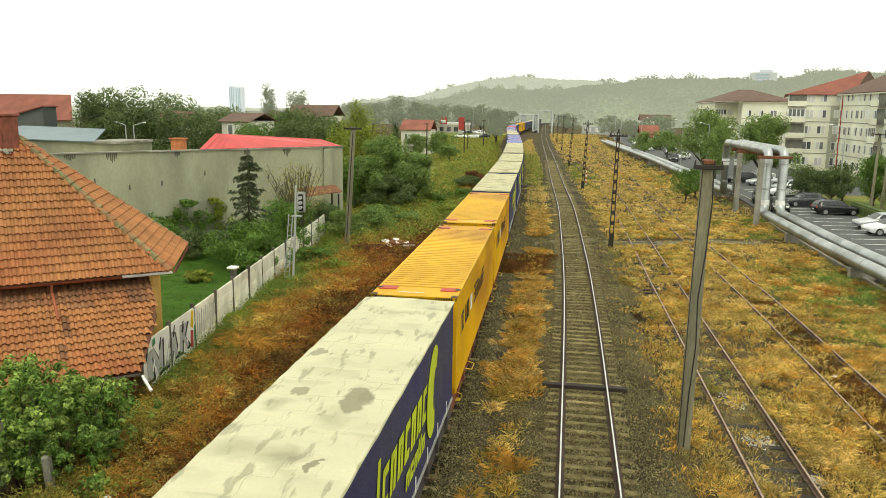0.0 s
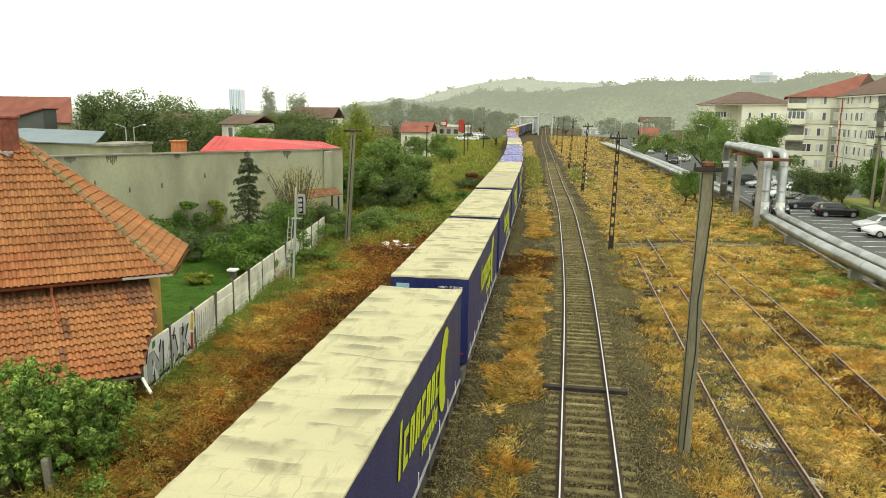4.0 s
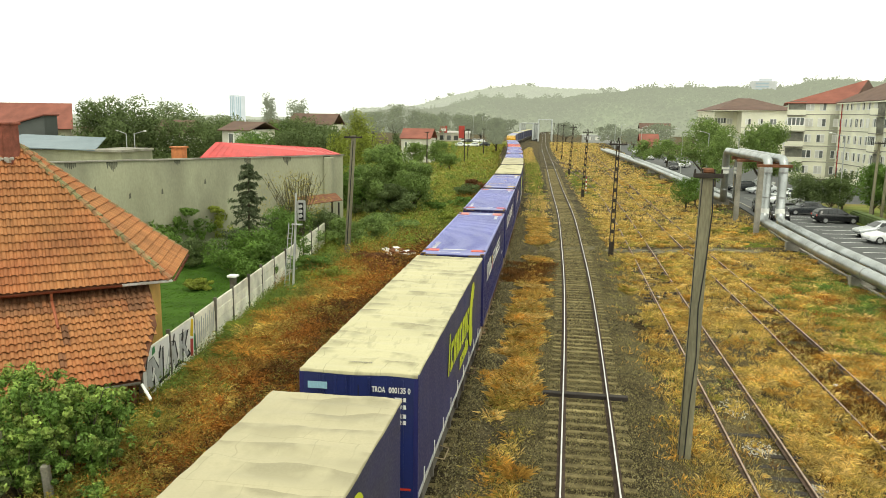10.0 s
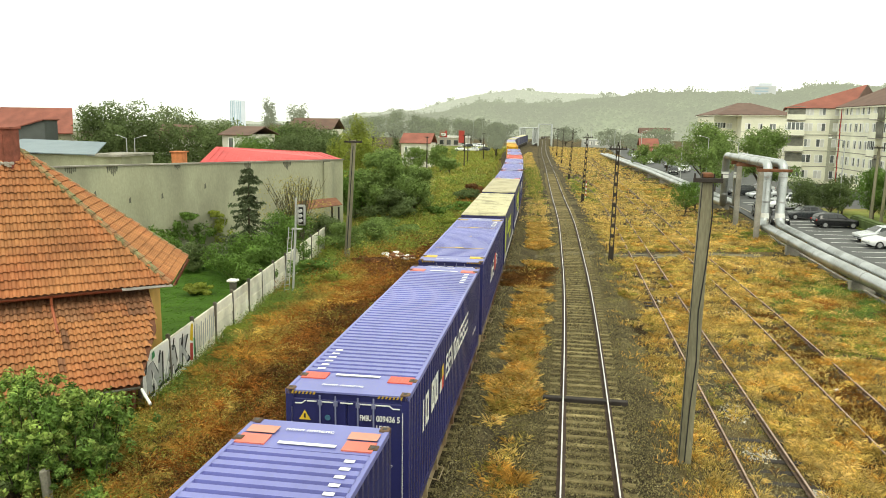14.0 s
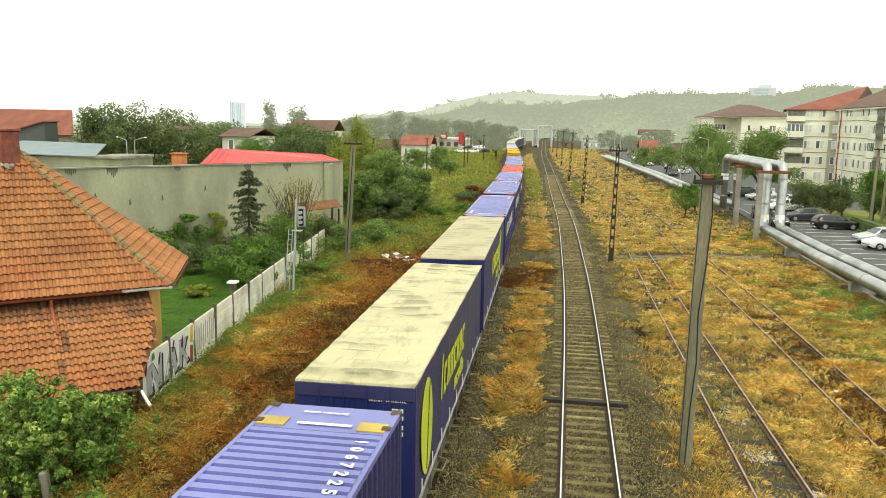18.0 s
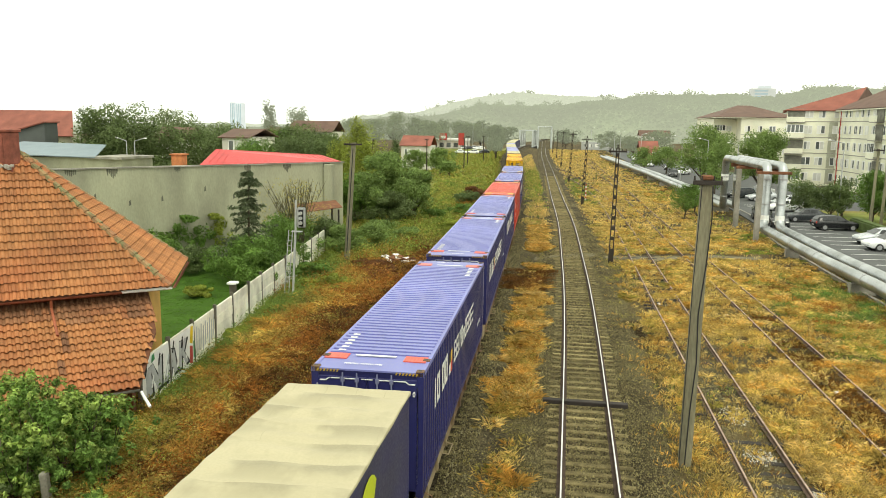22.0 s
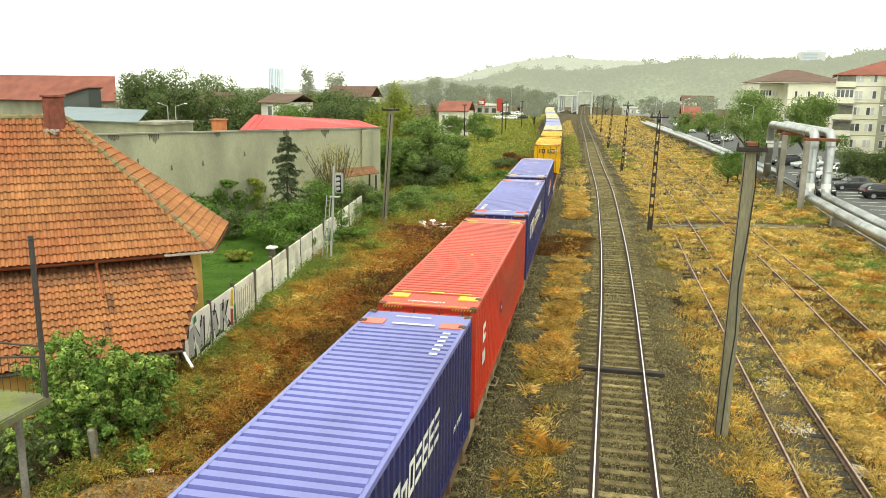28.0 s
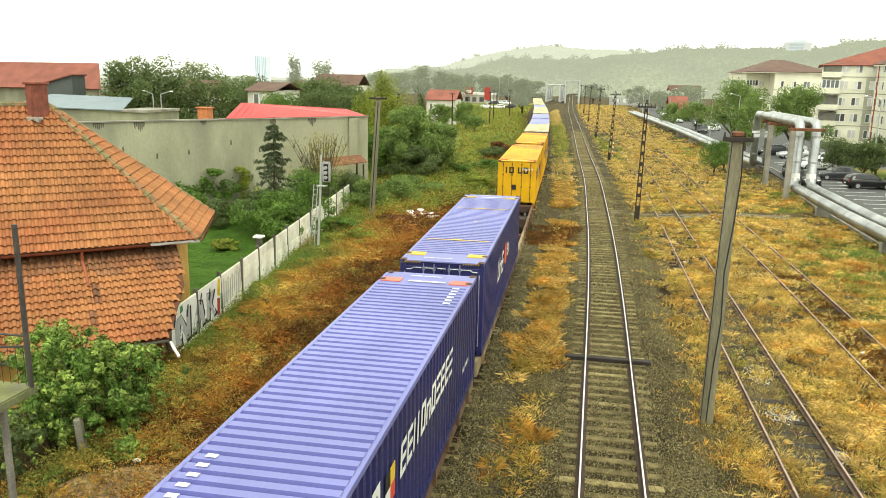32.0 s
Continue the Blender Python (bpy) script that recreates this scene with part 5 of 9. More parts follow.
def on_fence(i, pts, material, name="graffiti"):
    """A painted shape on the track side of bay i; pts in bay units (0..1 along, 0..1 up)."""
    p = fence_at(i * BAY)
    m = pose(p.x, p.y, -0.7, 0, 0, fence_turn)
    d = {"graffiti": 0.047, "graffiti_stroke": 0.051, "graffiti_fill": 0.055, "graffiti_highlight": 0.059}[name] + rg.uniform(0, 0.0016)
    v = [m @ Vector((d, a * BAY, b * 1.8)) for a, b in pts]
    solid(name, [tuple(q) for q in v], [tuple(range(len(v)))], material, fence)


STROKES = (((0.10, 0.06), (0.30, 0.06), (0.26, 0.86), (0.09, 0.80)), ((0.22, 0.84), (0.34, 0.88), (0.62, 0.12), (0.48, 0.06)), ((0.50, 0.10), (0.64, 0.10), (0.66, 0.95), (0.52, 0.90)),
           ((0.72, 0.10), (0.88, 0.08), (1.08, 0.86), (0.94, 0.92)), ((1.02, 0.90), (1.14, 0.84), (1.24, 0.16), (1.10, 0.12)), ((0.86, 0.36), (1.16, 0.34), (1.16, 0.50), (0.88, 0.52)),
           ((1.30, 0.14), (1.42, 0.12), (1.46, 0.92), (1.33, 0.94)), ((1.42, 0.50), (1.50, 0.42), (1.66, 0.92), (1.55, 0.94)), ((1.44, 0.56), (1.52, 0.60), (1.72, 0.16), (1.60, 0.12)))
for bay in (0, 1):
    on_fence(bay, [(0.03, 0.02), (0.98, 0.02), (0.98, 0.97), (0.03, 0.97)], M["white"])


STROKES = tuple(tuple((a * 0.96 + 0.06, 0.12 + 0.74 * b) for a, b in st_) for st_ in STROKES)


def spray(pts, material, name, dx=0.0, dy=0.0, grow=1.0):
    """A painted stroke in bay units that may run over two bays."""
    cx_, cy_ = sum(p[0] for p in pts) / len(pts), sum(p[1] for p in pts) / len(pts)
    q = [(cx_ + (a - cx_) * grow + dx, min(max(cy_ + (b - cy_) * (1 + (grow - 1) * 0.4) + dy, 0.03), 0.97)) for a, b in pts]
    for bay in (0, 1):
        part_ = [(min(max(a - bay, 0.03), 0.98), b) for a, b in q]
        if max(a for a, b in part_) - min(a for a, b in part_) > 0.02:
            on_fence(bay, part_, material, name)


for k, st_ in enumerate(STROKES):
    spray(st_, M["black"], "graffiti_stroke", 0.03 + 0.0006 * k, -0.03, 1.34)
for st_ in STROKES:
    spray(st_, M["greypaint"], "graffiti_fill")
on_fence(0, [(0.34, 0.80), (0.46, 0.84), (0.44, 0.97), (0.36, 0.95)], M["greenpaint"], "graffiti_fill")
on_fence(1, [(0.78, 0.62), (0.9, 0.55), (0.94, 0.95), (0.84, 0.98)], M["yellowpaint"], "graffiti_fill")
on_fence(1, [(0.76, 0.15), (0.88, 0.1), (0.9, 0.5), (0.78, 0.55)], M["redpaint"], "graffiti_fill")
on_fence(1, [(0.92, 0.2), (0.98, 0.2), (0.98, 0.6), (0.93, 0.6)], M["greenpaint"], "graffiti_fill")
for k in range(9):
    a = 0.06 + k * 0.1
    on_fence(2, [(a, 0.2 + 0.1 * (k % 3)), (a + 0.035, 0.18 + 0.1 * (k % 3)), (a + 0.07, 0.85 - 0.08 * (k % 2)), (a + 0.03, 0.88 - 0.08 * (k % 2))], M["greypaint"], "graffiti_stroke")
for k, (a, b) in enumerate(((0.10, 0.62), (0.30, 0.30), (0.55, 0.66), (0.82, 0.30), (1.06, 0.70), (1.22, 0.30), (1.40, 0.66), (1.60, 0.34))):
    spray([(a, b), (a + 0.05, b - 0.02), (a + 0.11, b + 0.22), (a + 0.07, b + 0.24)], M["white" if k % 2 else "black"], "graffiti_highlight")
bm = bmesh.new()
box(bm, -14.62, 23.0, -1.2, -14.42, 23.2, 0.9)
part("rusty_end_post", bevel(bm, 0.02, 1), M["rust"], fence)
part("pillar", bevel(one_box(-16.78, 35.75, -1.2, -16.5, 36.03, 1.22), 0.02, 1), M["fencepost"], fence)
part("cap_slab", bevel(one_box(-16.88, 35.65, 1.224, -16.40, 36.13, 1.33), 0.02, 1), M["white"], fence)

# ---- railway signal ----
sig = thing("railway_signal", "grey railway signal on a post with ladder", "signal")
bm = bmesh.new()
rod(bm, (-15.55, 41.4, -0.9), (-15.3, 41.4, 3.3), 0.07, n=10)
rod(bm, (-15.3, 41.4, 3.3), (-15.25, 41.4, 5.0), 0.06, n=10)
part("post", bm, M["greymetal"], sig, smooth=False)
for dx in (-0.22, -0.5):
    bm = bmesh.new()
    rod(bm, (-15.5 + dx, 41.15, -0.9), (-15.28 + dx * 0.8, 41.35, 3.3), 0.025, n=6)
    part("ladder_rail", bm, M["greymetal"], sig)
for k in range(13):
    bm = bmesh.new()
    z = -0.6 + k * 0.3
    t = (z + 0.9) / 4.2
    rod(bm, (-16.0 + 0.32 * t, 41.2 + 0.15 * t, z), (-15.72 + 0.26 * t, 41.2 + 0.15 * t, z), 0.014, n=6)
    part("rung", bm, M["greymetal"], sig)
head = part("signal_head", bevel(one_box(-15.15, 41.2, 3.45, -14.62, 41.32, 4.65), 0.06, 2), M["greymetal"], sig)
part("back_board", one_box(-15.02, 41.16, 3.55, -14.75, 41.198, 4.5), M["black"], head)
for z in (3.75, 4.02, 4.3):
    bm = bmesh.new()
    rod(bm, (-14.885, 41.02, z), (-14.885, 41.17, z), 0.1, 0.1, 14)
    lens = part("lamp", bm, M["greymetal"], head)
part("platform", one_box(-15.5, 41.25, 3.2, -14.95, 41.6, 3.24), M["greymetal"], sig)

# ---- utility poles ----
def pole(x, y, h, tx, w0, w1, arm, label, m="polec", extra=True, ty=None):
    p = thing("utility_pole", label, "pole", pose(x, y, 0), group="poles along the line")
    bm = bmesh.new()
    vs = box(bm, -0.5, -0.5, -1.0, 0.5, 0.5, h)
    for v in vs:
        f = (v.co.z + 1) / (h + 1)
        w = w0 + (w1 - w0) * f
        v.co.x, v.co.y = v.co.x * w + tx * f, v.co.y * w * 0.7
    part("shaft", bevel(bm, 0.02, 1), M[m], p)
    bm = bmesh.new()
    box(bm, tx - arm / 2, -0.2, h - 0.18, tx + arm / 2, -0.09, h - 0.06)
    a = part("crossarm", bevel(bm, 0.012, 1), M["darkwood"], p)
    for k in (-0.45, -0.2, 0.2, 0.45):
        bm = bmesh.new()
        rod(bm, (tx + arm * k, -0.145, h - 0.06), (tx + arm * k, -0.145, h + 0.06), 0.03, 0.02, 8)
        part("insulator", bm, M["darkwood"], a)
    return p


def lattice_pole(x, y, h, tx, label):
    """A slim pole of two tapering legs joined by rungs, solid at its foot."""
    p = thing("utility_pole", label, "pole", pose(x, y, 0), group="poles along the line")
    gap = lambda z: 0.15 - 0.065 * (z + 1) / (h + 1)
    lean = lambda z: tx * (z + 1) / (h + 1)
    for s in (-1, 1):
        bm = bmesh.new()
        vs = box(bm, -0.035, -0.07, -1.0, 0.035, 0.07, h)
        for v in vs:
            v.co.x += s * gap(v.co.z) + lean(v.co.z)
        part("leg", bevel(bm, 0.008, 1), M["polewood"], p)
    part("foot", bevel(one_box(-0.15, -0.06, -1.0, 0.15 + lean(0), 0.06, 0.75), 0.01, 1), M["polewood"], p)
    for k in range(9):
        z = 1.5 + k * (h - 2.0) / 8
        part("rung", one_box(lean(z) - gap(z), -0.05, z - 0.13, lean(z) + gap(z), 0.05, z + 0.13), M["polewood"], p)
    a = part("crossarm", bevel(one_box(tx - 0.62, -0.17, h - 0.3, tx + 0.62, -0.08, h - 0.2), 0.01, 1), M["darkwood"], p)
    for q in (-0.56, -0.3, 0.3, 0.56):
        bm = bmesh.new()
        rod(bm, (tx + q, -0.125, h - 0.2), (tx + q, -0.125, h - 0.05), 0.035, 0.02, 8)
        part("insulator", bm, M["darkwood"], a)
    part("top_pin", one_box(tx - 0.05, -0.06, h - 0.05, tx + 0.05, 0.06, h + 0.22), M["polewood"], p)
    return p


big = pole(3.6, 21.9, 8.0, 0.11, 0.36, 0.31, 0.78, "leaning grey concrete pole with dangling cable")
part("top_block", bevel(one_box(-0.03, -0.19, 7.95, 0.25, 0.17, 8.08), 0.03, 1), M["rust"], big)
for sx in (-0.15, 0.12):
    bm = bmesh.new()
    pts = [(0.24, -0.2, 7.8), (0.27, -0.2, 6.9), (0.2, -0.2, 5.6), (0.08, -0.2, 4.2), (0.12, -0.2, 2.8), (0.03, -0.2, 1.4), (-0.02, -0.2, -0.3)] if sx > 0 else [(-0.04, -0.19, 7.8), (-0.11, -0.19, 5.0), (-0.14, -0.19, 2.5), (-0.17, -0.19, -0.3)]
    tube(bm, pts, 0.018 if sx > 0 else 0.012)
    part("cable", bm, M["black"], big)
for x, y, h, tx in ((3.11, 55.4, 7.9, 0.15), (1.64, 97, 8.0, 0.33), (-0.2, 136, 8.2, 0.5), (-2.2, 190, 8.1, 0.3), (-4.2, 235, 7.9, 0.2), (-6.4, 280, 7.9, 0.2)):
    lattice_pole(x, y, h, tx, "slim dark ladder-like pole with a crossarm beside the track")
lp = pole(-15.75, 53, 8.0, 0.58, 0.38, 0.30, 1.3, "tall grey concrete pole above the bushes")
# flat black strip that paints the shade inside the pole's recess
solid("groove", [(0.02, -0.146, 0), (0.09, -0.146, 0), (0.60, -0.125, 7.6), (0.54, -0.125, 7.6)], [(0, 1, 2, 3)], M["black"], lp)
for x, y in ((-28, 150), (-24, 175), (-26.5, 200), (-23.5, 210)):
    pole(x, y, 6.5, 0, 0.24, 0.18, 0.9, "thin dark pole in the distance", "polewood")
mk = thing("marker_post", "red and white striped marker post", "post", pose(2.2, 104, -0.4))
for k in range(8):
    bm = bmesh.new()
    rod(bm, (0, 0, k * 0.28), (0, 0, k * 0.28 + 0.28), 0.07, n=8)
    part("band", bm, M["redpaint" if k % 2 else "white"], mk)

# ---- district heating pipes ----
pipes = thing("heating_pipeline", "pair of silver insulated district heating pipes", "pipeline")
RUN = [(17.75, 16, 0.62), (17.4, 46, 0.62), (17.08, 56, 0.62), (17.15, 71.4, 0.62)]
FAR = [(17.3, 91.2, 0.62), (16.6, 110, 0.62), (14.9, 150, 0.62), (12.2, 190, 0.62), (9.0, 235, 0.62)]
for k, dx in enumerate((0, 1.46)):
    run = [Vector((x + dx, y, z)) for x, y, z in RUN]
    ox = dx * 0.9
    over = [Vector((17.3 + ox, 72, 1.25)), Vector((17.3 + ox, 72, 5.5)), Vector((17.3 + ox, 72.25, 5.9)), Vector((17.3 + ox, 72.8, 6.1)), Vector((17.2 + ox, 89.6, 6.1)), Vector((17.2 + ox, 90.15, 5.9)), Vector((17.2 + ox, 90.4, 5.5)), Vector((17.2 + ox, 90.4, 1.25))]
    far = [Vector((x + dx, y, z)) for x, y, z in FAR]
    line = run + over + far
    bm = bmesh.new()
    n = 20
    rings = []
    for i, p in enumerate(line):
        d = ((line[min(i + 1, len(line) - 1)] - p).normalized() + (p - line[max(i - 1, 0)]).normalized()).normalized()
        s = d.cross(Vector((1, 0.02, 0))).normalized() if abs(d.x) < 0.9 else Vector((0, 0, 1))
        t = d.cross(s).normalized()
        rings.append([bm.verts.new(p + (s * math.cos(a) + t * math.sin(a)) * 0.39) for a in np.linspace(0, 2 * math.pi, n + 1)[:-1]])
    for r0, r1 in zip(rings, rings[1:]):
        for j in range(n):
            bm.faces.new((r0[j], r0[(j + 1) % n], r1[(j + 1) % n], r1[j]))
    bm.normal_update()
    part("pipe", bm, M["silver"], pipes, smooth=True)
    # joint bands of the cladding
    for a, b in list(zip(run, run[1:])) + [(over[3], over[4]), (over[0], over[1]), (over[6], over[7])]:
        L_ = (b - a).length
        for q in np.arange(1.5, L_ - 0.3, 4.1 if L_ > 6 else 2.2):
            c = a.lerp(b, q / L_)
            bm = bmesh.new()
            rod(bm, c - (b - a).normalized() * 0.06, c + (b - a).normalized() * 0.06, 0.405, n=20)
            part("cladding_band", bm, M["silverdark"], pipes)
    for q, z0, z1 in ((over[0], 0.95, 1.75), (over[7], 3.6, 4.3)):
        bm = bmesh.new()
        rod(bm, (q.x, q.y, z0), (q.x, q.y, z1), 0.403, n=20)
        part("pale_sleeve", bm, M["white"], pipes, "whitish new cladding sleeve")
for y, x in ((22.5, 17.65), (35.7, 17.5), (48.9, 17.3), (62.4, 17.1), (96, 17.1), (106, 16.8), (120, 16.2), (135, 15.5), (150, 14.9), (170, 13.6), (190, 12.2)):
    part("support_saddle", bevel(one_box(x - 0.35, y - 0.25, -0.9, x + 1.85, y + 0.25, 0.24), 0.03, 1), M["concrete"], pipes)
gantry = thing("pipe_gantry", "concrete gantry carrying the pipes over a road", "gantry")
for x, y in ((16.45, 70.8), (16.45, 79.6)):
    part("column", bevel(one_box(x - 0.22, y - 0.22, -1.2, x + 0.22, y + 0.22, 5.45), 0.03, 1), M["concrete"], gantry)
for y in (70.8, 79.6):
    part("cross_beam", bevel(one_box(16.15, y - 0.2, 5.45, 19.0, y + 0.2, 5.7), 0.03, 1), M["rust"], gantry)
for y in (74.5, 82.5, 86.0):
    part("hanger", bevel(one_box(16.9, y - 0.15, 5.35, 18.9, y + 0.15, 5.72), 0.03, 1), M["rust"], gantry)

# ---- car park ----
asph = prism("car_park", [(17.9, 28), (46, 28), (46, 99), (19.6, 99)], -0.75, -0.33, M["asphalt"])
tagged(asph, "grey asphalt car park with white bay lines", "car park", kind="structure")
road = prism("road", [(17.5, 99), (45, 99), (42, 145), (28, 230), (24, 330), (14, 330), (16, 230), (18.5, 145)], -0.7, -0.34, M["asphalt"])
tagged(road, "grey asphalt street beyond the car park", "road", kind="structure")
kerb = sweep("kerb", [(20, 17.65), (60, 17.7), (72, 17.9), (80, 19.4), (120, 19.4)], [(0, -0.7), (0, -0.26), (0.2, -0.26), (0.2, -0.7)], np.arange(26, 99, 3.0), M["concrete"])
tagged(kerb, "concrete kerb along the car park", "kerb", kind="structure")
for k in range(22):
    y = 52 + k * 2.45
    ln = prism("bay_line", [(22.2, y), (25.6, y + 0.3), (25.6, y + 0.42), (22.2, y + 0.12)], -0.34, -0.326, M["white"], asph)
isl = prism("hedge_island", [(28.6, 62), (45, 62), (45, 98), (26.5, 98)], -0.7, -0.2, M["grass_ground"])
tagged(isl, "grassy strip in front of the apartments", "verge", kind="structure")


def loft(name, sections, material, parent):
    """A closed shell through cross-sections of equal length, smooth-shaded."""
    k = len(sections[0])
    v = [p for sec in sections for p in sec]
    f = [(i * k + j, i * k + j + 1, (i + 1) * k + j + 1, (i + 1) * k + j) for i in range(len(sections) - 1) for j in range(k - 1)]
    f += [tuple(range(k))[::-1], tuple((len(sections) - 1) * k + j for j in range(k))]
    return solid(name, v, f, material, parent, smooth=True)


def car(x, y, turn, m, label, est=False):
    """A car with its bonnet towards -x: rounded shell, cabin with pillars, panes, lamps, wheels."""
    c = thing("car", label, "car", pose(x, y, -0.33, 0, 0, turn), group="parked cars")
    # along, belt height, half width
    st = [(-2.14, 0.52, 0.62), (-2.08, 0.66, 0.76), (-1.85, 0.76, 0.83), (-1.2, 0.88, 0.86), (-0.9, 0.93, 0.87), (0.4, 0.97, 0.88), (1.3, 1.0, 0.87), (1.85, 0.99 if est else 0.97, 0.85), (2.06, 0.9, 0.79), (2.14, 0.66, 0.7)]
    secs = []
    for a, h, w in st:
        lo = 0.24 if -2.0 < a < 2.0 else 0.34
        half = [(w * 0.92, lo), (w, lo + 0.14), (w, h * 0.78), (w * 0.96, h - 0.04), (w * 0.84, h), (w * 0.4, h + 0.015)]
        secs.append([(a, q, z) for q, z in half] + [(a, -q, z) for q, z in reversed(half)])
    body = loft("body", secs, m, c)
    # cabin: roof line and foot line
    top_ = [(-0.95, 0.93, 0.93, 0.80), (-0.25, 1.37, 0.95, 0.64), (0.35, 1.45, 0.97, 0.62), (1.25, 1.43, 0.99, 0.61), (1.75, 1.30, 0.99, 0.62), (1.98, 1.0, 0.98, 0.72)] if est else \
           [(-0.95, 0.93, 0.93, 0.80), (-0.25, 1.36, 0.95, 0.64), (0.25, 1.43, 0.97, 0.62), (0.85, 1.40, 0.98, 0.61), (1.25, 1.24, 0.99, 0.63), (1.6, 1.0, 0.99, 0.72)]
    secs = [[(a, 0.82, f - 0.02), (a, w + (0.82 - w) * 0.45, f + (h - f) * 0.5), (a, w, h - 0.03), (a, w * 0.8, h), (a, -w * 0.8, h), (a, -w, h - 0.03), (a, -w - (0.82 - w) * 0.45, f + (h - f) * 0.5), (a, -0.82, f - 0.02)] for a, h, f, w in top_]
    cabin = loft("cabin", secs, m, c)
    end_a = top_[4][0]
    for s in (-1, 1):
        for a0, a1 in ((-0.62, 0.18), (0.26, 1.05 if est else 0.95)) + (((1.12, 1.62),) if est else ()):
            b0 = max(a0, -0.3) if a0 < 0 else a0
            b1 = min(a1, end_a - 0.25)
            solid("side_window", [(a0, s * 0.835, 0.99), (a1, s * 0.835, 1.0), (b1, s * 0.675, 1.335), (b0, s * 0.675, 1.325)], [(0, 1, 2, 3) if s > 0 else (3, 2, 1, 0)], M["carglass"], cabin)
        part("mirror", bevel(one_box(-0.72, s * 0.93 - 0.07, 0.93, -0.6, s * 0.93 + 0.07, 1.06), 0.02, 1), m, c)
        part("headlight", bevel(one_box(-2.11, s * 0.58 - 0.15, 0.58, -1.98, s * 0.58 + 0.15, 0.70), 0.03, 1), M["white"], body)
        part("tail_light", bevel(one_box(2.0, s * 0.66 - 0.10, 0.66, 2.13, s * 0.66 + 0.10, 0.88), 0.03, 1), M["redpaint"], body)
    (a0, h0, f0, w0), (a1, h1, f1, w1) = top_[0], top_[1]
    solid("windscreen", [(a0 + 0.03, -0.70, 0.985), (a0 + 0.03, 0.70, 0.985), (a1 - 0.04, 0.54, h1 - 0.005), (a1 - 0.04, -0.54, h1 - 0.005)], [(0, 1, 2, 3)], M["carglass"], cabin)
    (a0, h0, f0, w0), (a1, h1, f1, w1) = top_[4], top_[5]
    solid("rear_window", [(a0 + 0.035, -0.52, h0), (a0 + 0.035, 0.52, h0), (a1 + 0.02, 0.62, h1 + 0.05), (a1 + 0.02, -0.62, h1 + 0.05)], [(3, 2, 1, 0)], M["carglass"], cabin)
    part("number_plate", one_box(2.135, -0.25, 0.48, 2.15, 0.25, 0.58), M["white"], body)
    for a in (-1.32, 1.3):
        for s in (-1, 1):
            bm = bmesh.new()
            rod(bm, (a, s * 0.68, 0.31), (a, s * 0.885, 0.31), 0.31, n=18)
            w = part("wheel", bm, M["black"], c)
            bm = bmesh.new()
            rod(bm, (a, s * 0.885, 0.31), (a, s * 0.9, 0.31), 0.2, n=12)
            part("rim", bm, M["silverdark"], w)
    return c


for x, y, a, m, l, e in ((24.9, 86.5, 5, "cargrey", "dark grey saloon car parked in a bay", False), (25.9, 80, 185, "carblack", "black hatchback parked in a bay", True), (26.2, 67.3, 6, "carwhite", "white saloon car parked in a bay", False), (26.6, 70.6, 6, "carsilver", "silver car parked in a bay", False),
                        (27.6, 103, 8, "carsilver", "silver estate car by the gantry", True), (27.8, 120, 10, "carwhite", "white saloon car on the street", False), (24, 114.5, 30, "cargrey", "dark car on the street", True), (20.9, 88.6, 80, "carblack", "black car beside the gantry", True), (21.0, 81.6, 82, "carblack", "black car beside the gantry", False),
                        (23.5, 168, 60, "carwhite", "white car on the street", False), (23, 185, 60, "carsilver", "silver car on the street", True), (20.5, 160, 80, "carblack", "dark car on the street", True), (19.8, 200, 85, "carwhite", "white van-like car on the street", True), (19.5, 215, 85, "carsilver", "silver car on the street", False), (18.8, 235, 85, "carwhite", "white car on the street", False), (21, 250, 85, "cargrey", "grey car far along the street", True), (-33, 262, 10, "carwhite", "white car by the far buildings", True), (-37, 262, 170, "carwhite", "white car by the far buildings", False), (-30, 268, 30, "cargrey", "dark car by the far buildings", True),
                        (25.4, 96.5, 8, "carwhite", "white saloon car parked in a bay", False), (26.0, 110, 10, "carsilver", "silver car on the street", False)):
    car(x, y, a, M[m], l, e)


def street_lamp(x, y, h, reach, label="grey street lamp with curved arm"):
    s = thing("street_lamp", label, "street lamp", pose(x, y, -0.4), group="street lamps")
    bm = bmesh.new()
    rod(bm, (0, 0, 0), (0, 0, h), 0.09, 0.05, 8)
    part("post", bm, M["greymetal"], s)
    bm = bmesh.new()
    rod(bm, (0, 0, h), (reach, 0, h + 0.35), 0.04, n=6)
    part("arm", bm, M["greymetal"], s)
    part("lamp_head", bevel(one_box(reach - 0.3 if reach < 0 else reach, -0.13, h + 0.28, reach if reach < 0 else reach + 0.3, 0.13, h + 0.42), 0.04, 1), M["white"], s)


for x, y, h, r in ((21.4, 105, 7.6, -1.1), (21.5, 128, 7.8, -1.2), (20.5, 150, 8.0, -1.2), (29.3, 90, 8.3, -1.4), (16.5, 190, 8, 1.0), (13, 240, 8, 1.0), (16, 260, 8, 1.0), (8, 320, 9, 1.0), (-49.5, 82, 7.4, 1.2), (-50.5, 82, 7.4, -1.0)):
    street_lamp(x, y, h, r)
for x, y, h in ((29.0, 80, 7.6), (31.5, 84, 9.2)):
    pole(x, y, h, 0.15, 0.3, 0.2, 1.0, "grey concrete pole at the car park")
hedge = thing("hedge", "clipped green hedge beside the car park", "hedge")
part("hedge_core", bevel(one_box(27.8, 62, -0.3, 28.8, 82, 0.75), 0.15, 2), M["leaf_dark"], hedge)

